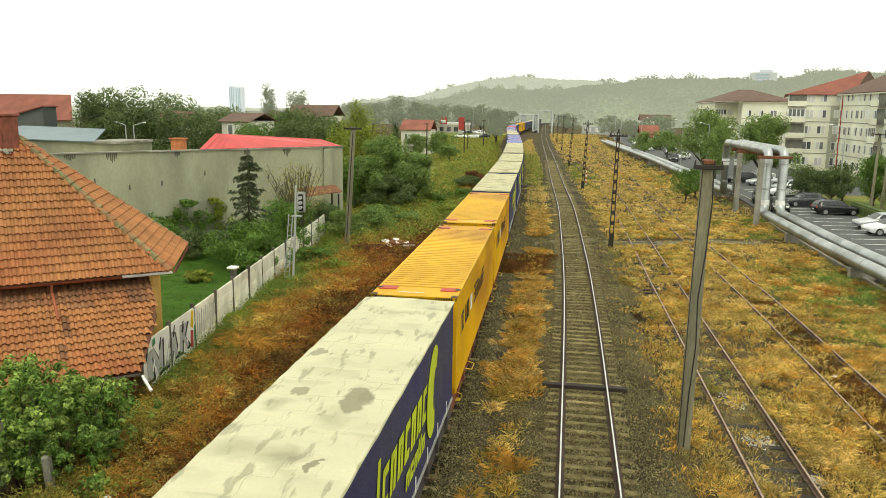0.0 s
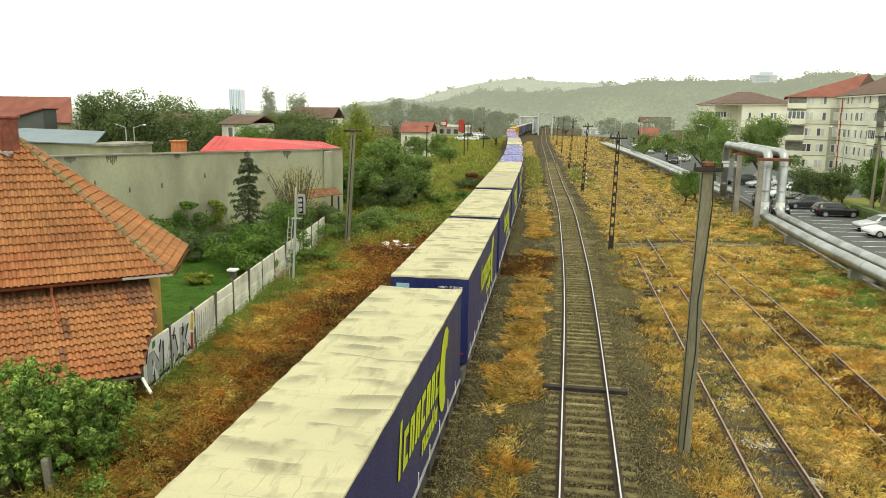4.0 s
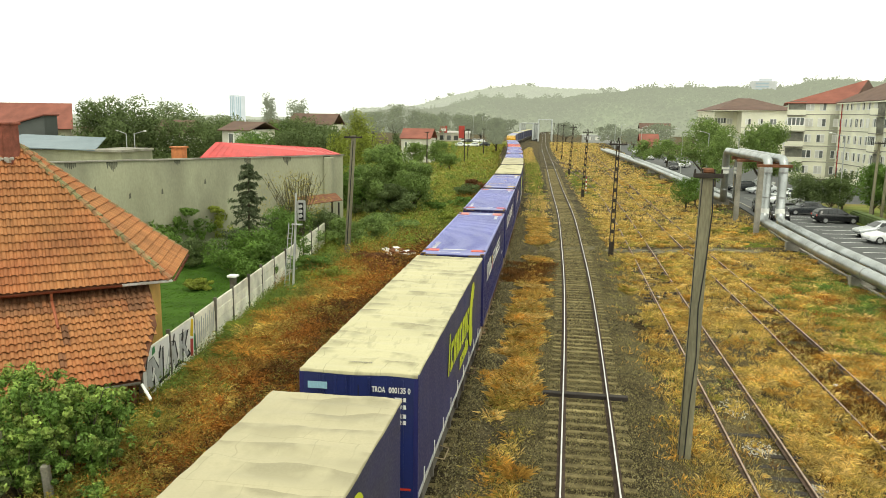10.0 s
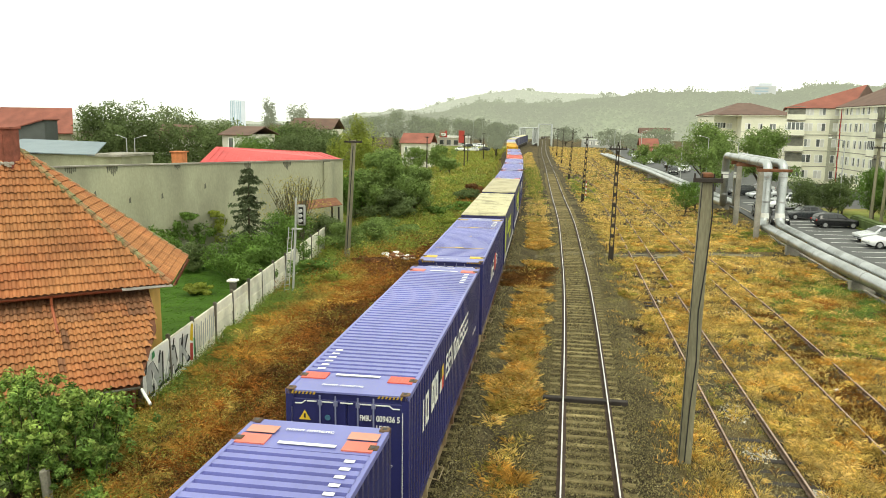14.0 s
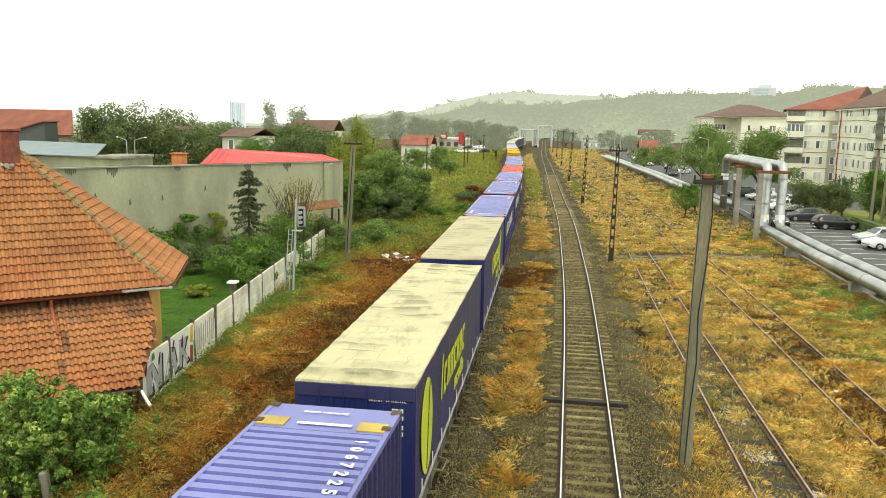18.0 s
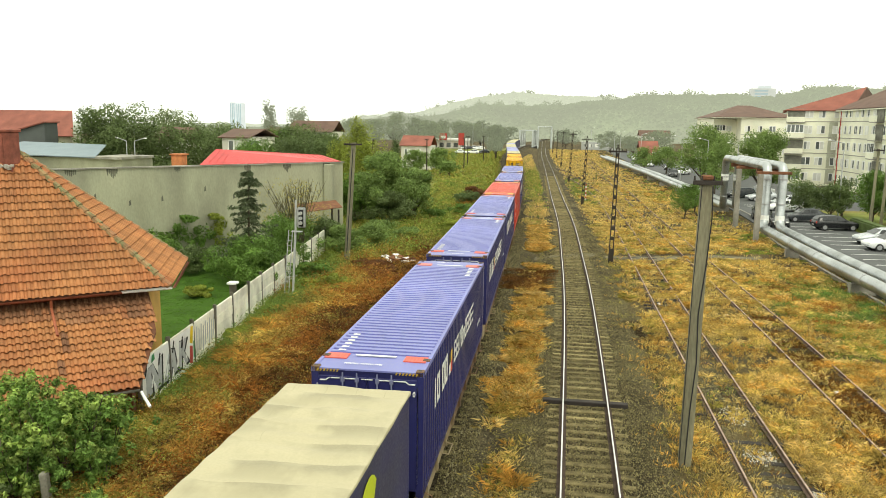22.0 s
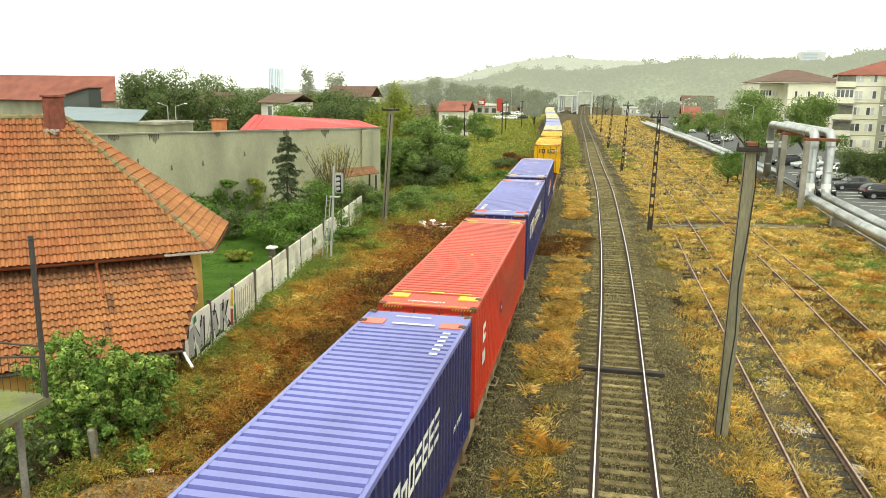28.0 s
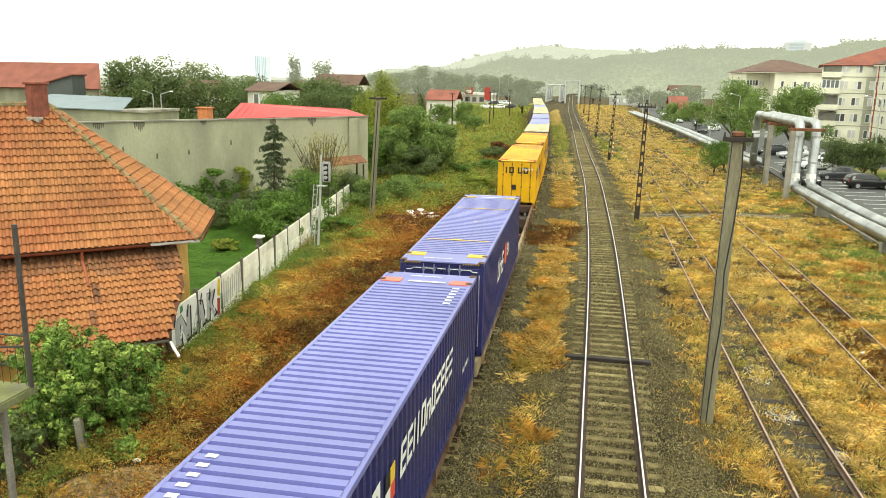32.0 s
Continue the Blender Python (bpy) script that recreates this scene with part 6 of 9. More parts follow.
# ---- apartment blocks ----
wbm = one_box(-0.66, -0.05, 0, 0.66, 0.05, 1.42, w=0.015)
win_me = bpy.data.meshes.new("window")
wbm.to_mesh(win_me)
wbm.free()
win_me.materials.append(M["white"])
pbm = one_box(-0.26, -0.058, 0.09, 0.26, -0.046, 1.33)
pane_me = bpy.data.meshes.new("pane")
pbm.to_mesh(pane_me)
pbm.free()
pane_me.materials.append(M["windowglass"])
blind_me = pane_me.copy()
blind_me.materials[0] = M["blind"]


rw = random.Random(17)


def window(parent, x, y, z, turn, w=1.0):
    o = piece("window", win_me, parent, pose(x, y, z, 0, 0, turn) @ Matrix.Diagonal((w, 1, 1, 1)))
    for s in (-0.32, 0.32):
        piece("pane", blind_me if rw.random() < 0.58 else pane_me, o, pose(s, 0, 0))
    return o


ra_ = random.Random(5)


def facade(b, p, q, turn, base, floors, step_m, start=1.2, balcony=()):
    """Windows, storey bands and balconies along a wall from p to q."""
    p, q = Vector((*p, 0)), Vector((*q, 0))
    d = (q - p).normalized()
    n = Vector((math.sin(math.radians(turn)), -math.cos(math.radians(turn)), 0))
    L_ = (q - p).length
    k = 0
    s = start
    while s < L_ - 0.8:
        c = p + d * s
        for fl in range(floors):
            z = base + 1.0 + fl * 2.75
            if k in balcony:
                o = c + n * 0.55
                m = pose(o.x, o.y, z - 0.9, 0, 0, turn)
                bal = part("balcony", bevel(one_box(-1.5, -0.55, 0, 1.5, 0.55, 0.14), 0.01, 1), M["concrete"], b)
                bal.matrix_basis = m
                r = part("parapet", bevel(one_box(-1.5, -0.57, 0.14, 1.5, -0.49, 1.05), 0.01, 1), M["plaster"], bal)
                if (fl + k) % 3 == 0:
                    gz = part("glazing", bevel(one_box(-1.46, -0.52, 1.05, 1.46, -0.46, 2.45), 0.01, 1), M["white"], bal)
                    for q_ in (-1.0, -0.34, 0.34, 1.0):
                        piece("pane", pane_me, gz, pose(q_, -0.475, 1.06))
                    continue
                # dark wall colour paints in the shade of the balcony's depth
                back_ = part("recess", one_box(-1.4, 0.4, 0.14, 1.4, 0.62, 2.5), M["shadywall"], bal)
            else:
                window(b, c.x + n.x * 0.02, c.y + n.y * 0.02, z, turn, ra_.choice((0.8, 1.0, 1.0, 1.15)))
        s += step_m + (0.4 if k % 3 == 2 else 0)
        k += 1
    for fl in range(1, floors):
        o = (p + q) / 2 + n * 0.01
        bd = part("storey_band", one_box(-L_ / 2, -0.03, -0.06, L_ / 2, 0.03, 0.06), M["concrete"], b)
        bd.matrix_basis = pose(o.x, o.y, base + fl * 2.75 + 0.35, 0, 0, turn)


def hip_roof(b, x0, y0, x1, y1, z, h, material, axis, inset, over=0.6):
    x0, y0, x1, y1 = x0 - over, y0 - over, x1 + over, y1 + over
    if axis == "y":
        r0, r1 = ((x0 + x1) / 2, y0 + inset, z + h), ((x0 + x1) / 2, y1 - inset, z + h)
        quads = [[(x0, y1, z), (x0, y0, z), r0, r1], [(x1, y0, z), (x1, y1, z), r1, r0], [(x0, y0, z), (x1, y0, z), r0], [(x1, y1, z), (x0, y1, z), r1]]
    else:
        r0, r1 = (x0 + inset, (y0 + y1) / 2, z + h), (x1 - inset, (y0 + y1) / 2, z + h)
        quads = [[(x0, y0, z), (x1, y0, z), r1, r0], [(x1, y1, z), (x0, y1, z), r0, r1], [(x0, y1, z), (x0, y0, z), r0], [(x1, y0, z), (x1, y1, z), r1]]
    for q in quads:
        plate("roof", q, 0.12, material, b)
    part("cornice", one_box(x0 + 0.1, y0 + 0.1, z - 0.3, x1 - 0.1, y1 - 0.1, z - 0.02), M["plaster"], b)


ap = thing("apartment_building", "beige five-storey apartment block with brown roof", "building")
part("wall", one_box(45.5, 88, -1, 58, 144, 12.75), M["plaster"], ap)
facade(ap, (45.5, 144), (45.5, 90), -90, -0.6, 5, 2.35, 1.4, balcony=(7, 11, 12, 17))
hip_roof(ap, 45.5, 88, 58, 144, 12.8, 3.6, M["brownroof"], "y", 5)
for fl in range(4):
    for y_ in (120.6, 99.2):
        pn = part("wall_panel", one_box(-1.1, -0.03, 0.1, 1.1, 0.03, 2.6), M["plaster_dark"], ap)
        pn.matrix_basis = pose(45.49, y_, -0.2 + fl * 2.75, 0, 0, -90)
bm = bmesh.new()
rod(bm, (45.4, 142.5, -0.5), (45.4, 142.5, 12.6), 0.09, n=8)
part("red_downpipe", bm, M["redpaint"], ap)
ap2 = thing("apartment_building", "beige apartment block with red sheet roof", "building")
prism("wall", [(37.8, 147.2), (46.4, 144.4), (52.8, 169), (44.1, 171.6)], -1, 12.7, M["plaster"], ap2)
facade(ap2, (37.8, 147.2), (46.4, 144.4), -18, -0.6, 5, 2.05, 1.6, balcony=(0,))
for fl in range(4):
    pn = part("wall_panel", one_box(-1.0, -0.03, 0.1, 1.0, 0.03, 2.6), M["plaster_dark"], ap2)
    pn.matrix_basis = pose(45.35, 144.70, -0.2 + fl * 2.75, 0, 0, -18)
plate("roof", [(37.1, 146.9, 12.7), (47.2, 143.6, 12.7), (51.6, 150, 17)], 0.12, M["orangeroof"], ap2)
plate("roof", [(37.1, 146.9, 12.7), (51.6, 150, 17), (55, 166, 17), (43.4, 172.4, 12.7)], 0.12, M["orangeroof"], ap2)
plate("roof", [(47.2, 143.6, 12.7), (51.6, 150, 17), (55, 166, 17), (58, 160, 13.5)], 0.12, M["brownroof"], ap2)
ap3 = thing("apartment_building", "beige apartment block with brown hip roof", "building")
part("wall", one_box(41, 200, -1, 53.5, 212, 12.1), M["plaster"], ap3)
part("wing", one_box(35.5, 206, -1, 41, 232, 11.8), M["plaster"], ap3)
facade(ap3, (41, 200), (53.5, 200), 0, -0.6, 4, 2.9, 1.5)
facade(ap3, (35.5, 206), (41, 206), 0, -0.6, 4, 2.4, 1.4, balcony=(0,))
facade(ap3, (35.5, 231), (35.5, 206), -90, -0.6, 4, 3.0, 1.5, balcony=(1, 4, 6))
hip_roof(ap3, 35.5, 200, 53.5, 232, 12.2, 3.2, M["brownroof"], "x", 8)
for x, y, w, h, m, l in ((21.5, 222, 4.6, 3.4, "pinkwall", "pink house with red gable roof"), (-34.8, 172, 6.5, 4.6, "whitewall", "house with big orange roof"), (12.5, 340, 16, 2.8, "greymetal", "low pale building by the far tracks"), (-38.1, 84, 3.2, 7.6, "whitewall", "white house with a brown roof behind the hall"),
                          (-52, 150, 9, 7.6, "whitewall", "house with brown roof behind the trees"), (-62, 112, 5, 6.2, "whitewall", "house with brown roof behind the trees"), (34, 330, 12, 6, "whitewall", "house far down the street")):
    hs = thing("house", l, "house")
    rise = 0.95 if "behind the hall" in l else 2.2
    part("wall", one_box(x - w / 2, y, -1.3, x + w / 2, y + 8, h), M[m], hs)
    rm = M["orangeroof" if m in ("pinkwall",) or "orange" in l else "brownroof"]
    if m != "greymetal":
        plate("roof", [(x - w / 2 - 0.4, y - 0.4, h), (x + w / 2 + 0.4, y - 0.4, h), (x + w / 2 + 0.4, y + 4, h + rise), (x - w / 2 - 0.4, y + 4, h + rise)], 0.1, rm, hs)
        plate("roof", [(x - w / 2 - 0.4, y + 8.4, h), (x + w / 2 + 0.4, y + 8.4, h), (x + w / 2 + 0.4, y + 4, h + rise), (x - w / 2 - 0.4, y + 4, h + rise)], 0.1, rm, hs)
    for k in range(max(2, int(w // 2.6))):
        window(hs, x - w / 2 + 1.4 + k * 2.5, y - 0.02, h - (1.75 if rise < 1 else 2.2), 0)
big_hall = thing("industrial_hall", "wide hall with red sheet roof behind gardens", "building")
prism("wall", [(-125, 118), (-84, 120), (-84, 123), (-125, 121)], -1.3, 6.7, M["stucco"], big_hall)
plate("roof", [(-126, 117, 6.6), (-83, 119, 6.6), (-86.4, 124, 10.9), (-126, 122, 10.9)], 0.15, M["orangeroof"], big_hall)
gsh = thing("grey_outbuilding", "dark grey lean-to building with sloping roof", "building")
solid("wall", [(x, y, z) for y in (84, 86.4) for x, z in ((-67.6, -1.3), (-62.3, -1.3), (-62.3, 8.95), (-67.6, 7.55))], [(0, 1, 2, 3), (7, 6, 5, 4), (1, 5, 6, 2), (0, 3, 7, 4)], M["darkwall"], gsh)
plate("roof", [(-67.9, 83.7, 7.6), (-62.1, 83.7, 9.1), (-62.1, 86.6, 9.1), (-67.9, 86.6, 7.6)], 0.15, M["orangeroof"], gsh)
bl = thing("outbuilding", "low grey building with blue-grey sheet roof", "building")
prism("wall", [(-62, 74), (-46.2, 74), (-46.2, 80), (-62, 80)], -1.3, 5.4, M["stucco"], bl)
plate("roof", [(-62.5, 73.6, 5.7), (-49, 73.6, 5.5), (-52, 80.4, 6.6), (-62.5, 80.4, 6.8)], 0.1, M["bluesheet"], bl)
part("parapet", one_box(-50, 73.7, 5.3, -46, 80, 5.55), M["concrete"], bl)
tw = thing("tower_block", "pale tower blocks in the haze", "building")
for x, h in ((-273, 25), (-267.5, 24.5)):
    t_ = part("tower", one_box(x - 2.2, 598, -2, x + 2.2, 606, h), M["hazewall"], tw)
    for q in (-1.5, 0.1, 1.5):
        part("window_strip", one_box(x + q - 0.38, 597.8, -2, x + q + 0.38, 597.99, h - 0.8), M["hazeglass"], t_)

# ---- yard beyond the meadow ----
def sign_board(x, y, z, w, h, m, label, name="sign_board"):
    g = thing(name, label, "sign", pose(x, y, 0))
    part("board", bevel(one_box(-w / 2, -0.06, z, w / 2, 0.06, z + h), 0.02, 1), m, g)
    part("post", one_box(-0.09, 0.07, -1.5, 0.09, 0.25, z + h * 0.8), M["greymetal"], g)
    return g


shop = thing("low_shop", "long white shop building beyond the meadow", "building")
part("wall", one_box(-66, 345, -1.6, -46, 353, 2.4), M["whitewall"], shop)
part("fascia", one_box(-66.3, 344.6, 2.4, -45.7, 353.4, 3.3), M["white"], shop)
for k in range(6):
    part("window", one_box(-65 + k * 3.2, 344.9, -0.6, -63 + k * 3.2, 345.05, 1.4), M["windowglass"], shop)
sign_board(-56.5, 342, 2.6, 3.4, 3.0, M["redpaint"], "red and white shop sign on a post")
sign_board(-56.5, 341.8, 3.3, 2.2, 1.2, M["white"], "white plate of the shop sign", "sign_plate")
sign_board(-48.0, 340, 0.4, 2.6, 5.4, M["redpaint"], "tall red banner beside the yard", "banner")
for k, (x, y, m_, l_) in enumerate(((-45.5, 336, "carwhite", "white van parked in the far yard"), (-42.5, 338, "carsilver", "silver car parked in the far yard"), (-40.2, 335, "carwhite", "white car parked in the far yard"), (-43.8, 330, "cargrey", "dark car parked in the far yard"), (-38.5, 331, "carwhite", "white car parked in the far yard"))):
    cr = car(x, y, 12 + 9 * k, M[m_], l_, True)
    cr.matrix_basis = pose(x, y, float(ground_z(x, y)), 0, 0, 12 + 9 * k)
for x, y, h in ((-52, 335, 11), (-43.5, 345, 10.5), (-36.5, 342, 10), (-40, 350, 10.5), (-62, 338, 10)):
    street_lamp(x, y, h, 1.2, "tall grey lamp mast at the far yard")

# ---- truss bridges ----
def truss(cx, y0, length, w, h, turn, label):
    b = thing("truss_bridge", label, "bridge", pose(cx, y0, 0, 0, 0, turn))
    for s in (-1, 1):
        x = s * w / 2
        for nm, a, c in (("top_chord", (x, 3, h), (x, length - 3, h)), ("bottom_chord", (x, 0, 0), (x, length, 0)), ("end_post", (x, 0, 0), (x, 3, h)), ("end_post", (x, length, 0), (x, length - 3, h))):
            bm = bmesh.new()
            rod(bm, a, c, 0.28, n=6)
            part(nm, bm, M["bridge"], b)
        nb = int((length - 6) // 6)
        for k in range(nb + 1):
            y = 3 + k * 6
            bm = bmesh.new()
            rod(bm, (x, y, 0), (x, y, h), 0.16, n=5)
            part("vertical", bm, M["bridge"], b)
            if k < nb:
                bm = bmesh.new()
                rod(bm, (x, y, h if k % 2 else 0), (x, y + 6, 0 if k % 2 else h), 0.14, n=5)
                part("diagonal", bm, M["bridge"], b)
    for y in np.arange(3, length - 2, 6.0):
        bm = bmesh.new()
        rod(bm, (-w / 2, y, h), (w / 2, y, h), 0.22, n=5)
        part("strut", bm, M["bridge"], b)
    part("deck_beam", one_box(-w / 2, 0, -1.2, w / 2, length, -0.6), M["darkwood"], b)


truss(-20.2, 350, 36, 5.9, 7.2, -1, "pale steel truss railway bridge")
truss(-11.0, 330, 42, 5.8, 9.0, 2, "pale steel truss railway bridge")

# ---- footbridge landing ----
ld = thing("footbridge_landing", "mossy concrete stair landing with steel railing", "landing", pose(0.2, 0, 0))
part("slab", bevel(one_box(-15.0, 10.4, 3.26, -10.5, 12.1, 3.45), 0.03, 2), M["mossyconcrete"], ld)
part("column", bevel(one_box(-10.98, 11.6, -1, -10.87, 11.72, 3.28), 0.02, 1), M["concrete"], ld)
part("steel_prop", bevel(one_box(-11.5, 11.1, -1, -11.38, 11.22, 3.28), 0.02, 1), M["rust"], ld)
bm = bmesh.new()
rod(bm, (-10.55, 12.0, 3.4), (-10.55, 12.0, 6.6), 0.05, n=8)
part("tall_post", bm, M["steel"], ld)
for z in (4.25, 4.45):
    bm = bmesh.new()
    rod(bm, (-15, 12.0, z if z > 4.3 else 3.75), (-10.55, 12.0, z), 0.022, n=6)
    part("handrail", bm, M["steel"], ld)
for k in range(26):
    bm = bmesh.new()
    x = -14.9 + k * 0.17
    rod(bm, (x, 12.0, 3.4), (x, 12.0, 4.25), 0.006, n=5)
    part("baluster", bm, M["steel"], ld)
st = part("concrete_stub", bevel(one_box(-0.10, -0.10, -0.4, 0.10, 0.10, 0.95), 0.03, 1), M["concrete"])
st.matrix_basis = pose(-12.9, 16.55, -0.5, 2, -3, 10)
tagged(st, "short broken concrete post in the weeds", "post")

# ---- joint bar, trodden crossing, litter ----
jb = part("crossing_beam", bevel(one_box(-1.45, -0.13, -0.2, 1.45, 0.13, -0.02), 0.02, 1), M["darkwood"], track_main)
jb.matrix_basis = pose(0.83, 25.85, -0.005)
def path_z(x, y):
    """Just above the land and the ballast."""
    z = float(ground_z(x, y))
    for line in (MAIN, TRAIN):
        d = abs(x - float(spline(line, y)))
        z = max(z, float(np.interp(d, [1.75, 2.9], [-0.2, -0.6])))
    return z + 0.025


pv, pf = [], []
for i, x in enumerate(np.arange(-3.2, 15.2, 0.4)):
    for j, w in enumerate(np.linspace(-1, 1, 5)):
        y = 57.5 + 0.28 * (x - 1) + w * (1.1 + 0.3 * math.sin(x * 1.3)) + 0.3 * math.sin(x * 0.7)
        pv.append((x, y, path_z(x, y) - (0.06 if abs(w) == 1 else 0)))
        if i and j:
            k = i * 5 + j
            pf.append((k - 6, k - 1, k, k - 5))
pth = solid("footpath", pv, pf, M["path"])
tagged(pth, "pale trodden footpath crossing the tracks", "path", kind="structure")
for k in range(26):
    x, y = (ra_.uniform(-12.5, -8), ra_.uniform(13, 20)) if k < 10 else (ra_.uniform(3.5, 14), ra_.uniform(28, 62)) if k < 18 else (ra_.uniform(-3.5, 4), ra_.uniform(22, 45))
    lt = part("litter", bevel(one_box(-0.1, -0.07, 0, 0.1, 0.07, 0.06), 0.02, 1), M["white"])
    lt.matrix_basis = pose(x, y, float(ground_z(x, y)) + 0.05, ra_.uniform(-20, 20), ra_.uniform(-20, 20), ra_.uniform(0, 180))
    tagged(lt, "scrap of pale litter in the grass", "litter", group="scattered litter")
rub = thing("rubbish_heap", "white and brown rubbish heap by the weeds", "rubbish", pose(-11.7, 52.2, -0.35))
for k in range(12):
    r = part("scrap", bevel(one_box(-0.45, -0.25, 0, 0.45, 0.25, 0.1), 0.03, 1), M["white" if k % 3 else "rust"], rub)
    r.matrix_basis = pose(ra_.uniform(-1, 1), ra_.uniform(-0.4, 0.4), ra_.uniform(0.1, 0.35), ra_.uniform(-25, 25), ra_.uniform(-25, 25), ra_.uniform(0, 180))

# ---- hills in the haze ----
def hill(name, y0, y1, crest, foot, material, label, seed):
    hx = np.linspace(-1100, 1100, 221)
    rh = np.random.RandomState(int(seed * 7))
    top_ = np.interp(hx, [p[0] for p in crest], [p[1] for p in crest]) + np.interp(hx, np.linspace(-1100, 1100, 90), rh.uniform(-2, 2, 90)) + rh.uniform(-0.6, 0.6, 221)
    v, rows = [], 14
    for r in range(rows):
        t = r / (rows - 1)
        v += [(x, y0 + (y1 - y0) * t, foot + (z - foot) * math.sin(t * math.pi / 2)) for x, z in zip(hx, top_)]
    f = [(r * 221 + i, r * 221 + i + 1, (r + 1) * 221 + i + 1, (r + 1) * 221 + i) for r in range(rows - 1) for i in range(220)]
    h = solid(name, v, f, material, smooth=True)
    tagged(h, label, "hills", kind="structure")
    return hx, top_


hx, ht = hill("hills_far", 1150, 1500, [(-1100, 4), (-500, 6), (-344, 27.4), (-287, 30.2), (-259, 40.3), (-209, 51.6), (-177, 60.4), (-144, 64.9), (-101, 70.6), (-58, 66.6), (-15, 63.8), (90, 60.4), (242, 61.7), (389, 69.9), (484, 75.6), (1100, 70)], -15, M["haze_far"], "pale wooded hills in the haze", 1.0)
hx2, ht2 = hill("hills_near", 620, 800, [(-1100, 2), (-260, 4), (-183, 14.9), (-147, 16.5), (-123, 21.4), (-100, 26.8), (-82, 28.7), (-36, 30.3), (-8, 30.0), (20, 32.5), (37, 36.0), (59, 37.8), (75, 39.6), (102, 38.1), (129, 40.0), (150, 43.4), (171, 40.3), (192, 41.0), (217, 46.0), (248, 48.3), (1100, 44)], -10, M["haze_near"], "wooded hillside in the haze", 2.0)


# ---- plants ----
def mesh_np(name, v, k, material, parent=None):
    """A mesh of separate k-sided faces from an array of their corners."""
    me = bpy.data.meshes.new(name)
    n = len(v)
    me.vertices.add(n)
    me.vertices.foreach_set("co", np.asarray(v, np.float32).ravel())
    me.loops.add(n)
    me.loops.foreach_set("vertex_index", np.arange(n, dtype=np.int32))
    me.polygons.add(n // k)
    me.polygons.foreach_set("loop_start", np.arange(0, n, k, dtype=np.int32))
    me.update(calc_edges=True)
    me.materials.append(material)
    ob = new(name, me)
    ob.parent = parent
    return ob


NR = np.random.RandomState(7)
_lat = NR.rand(64, 64)


def patchy(x, y, s):
    """Smooth random field, 0 to 1, with lumps about s metres wide."""
    u, v = x / s + 500, y / s + 500
    i, j = np.floor(u).astype(int), np.floor(v).astype(int)
    a, b = u - i, v - j
    a, b = a * a * (3 - 2 * a), b * b * (3 - 2 * b)
    g = lambda p, q: _lat[p % 64, q % 64]
    return (g(i, j) * (1 - a) + g(i + 1, j) * a) * (1 - b) + (g(i, j + 1) * (1 - a) + g(i + 1, j + 1) * a) * b


def tufts(name, x, y, h, w, n, material, label, spread=0.12, flop=0.7):
    """Grass: n bent blades, two triangles each, at every place (x, y)."""
    m = len(x)
    z = ground_z(x, y) - 0.02
    X, Y, Z, H = (np.repeat(q, n) for q in (x, y, z, h * NR.uniform(0.6, 1.3, m)))
    k = m * n
    ang = NR.uniform(0, 2 * np.pi, k)
    r = spread * np.sqrt(NR.rand(k)) * (np.repeat(h, n) / 0.4 if np.ndim(h) else 1)
    bx, by = X + r * np.cos(ang), Y + r * np.sin(ang)
    a2 = ang + NR.normal(0, 0.6, k)
    lean = NR.uniform(0.15, flop, k)
    hh = H * NR.uniform(0.6, 1.1, k)
    dx, dy = np.cos(a2), np.sin(a2)
    sx, sy = -dy * w * 0.5, dx * w * 0.5
    mx, my, mz = bx + dx * lean * hh * 0.35, by + dy * lean * hh * 0.35, Z + hh * 0.62
    tx, ty, tz = bx + dx * lean * hh, by + dy * lean * hh, Z + hh * (1.05 - 0.45 * lean)
    v = np.empty((k, 2, 3, 3), np.float32)
    v[:, 0, 0] = np.stack([bx - sx, by - sy, Z], 1)
    v[:, 0, 1] = np.stack([bx + sx, by + sy, Z], 1)
    v[:, 0, 2] = np.stack([mx + sx, my + sy, mz], 1)
    v[:, 1, 0] = v[:, 0, 2]
    v[:, 1, 1] = np.stack([tx, ty, tz], 1)
    v[:, 1, 2] = v[:, 0, 0] * 0.35 + 0.65 * np.stack([mx - sx, my - sy, mz], 1)
    ob = mesh_np(name, v.reshape(-1, 3), 3, material)
    return tagged(ob, label, "grass", kind="stuff")


def scatter(x0, x1, y0, y1, per, keep=None):
    n = int((x1 - x0) * (y1 - y0) * per)
    x, y = NR.uniform(x0, x1, n), NR.uniform(y0, y1, n)
    if keep is not None:
        k = NR.rand(n) < keep(x, y)
        x, y = x[k], y[k]
    return x, y


def step(v, a, b):
    return np.clip((v - a) / (b - a), 0, 1)


def free_of_rails(x, y, grow=0.45):
    k = np.ones_like(x)
    for line in (SID1, SID2):
        d = np.abs(np.abs(x - spline(line, y)) - 0.7535)
        k *= np.where(d < 0.13, 0.3 if line is SID1 else 0.6, 1)
    d1 = np.abs(x - spline(SID1, y))
    k *= np.where((d1 < 1.0) & (y < 36), 0.18, 1)
    k = np.where((y > 75) & (k < 0.7) & (k > 0.1), 0.7, k)
    d2 = np.abs(x - spline(SID2, y))
    k *= np.where((d2 < 0.75) & (y > 22) & (y < 41), 0.3, 1)
    k *= np.where(np.abs(y - (57.5 + 0.28 * (x - 1))) < 1.5, 0.08, 1)
    return k


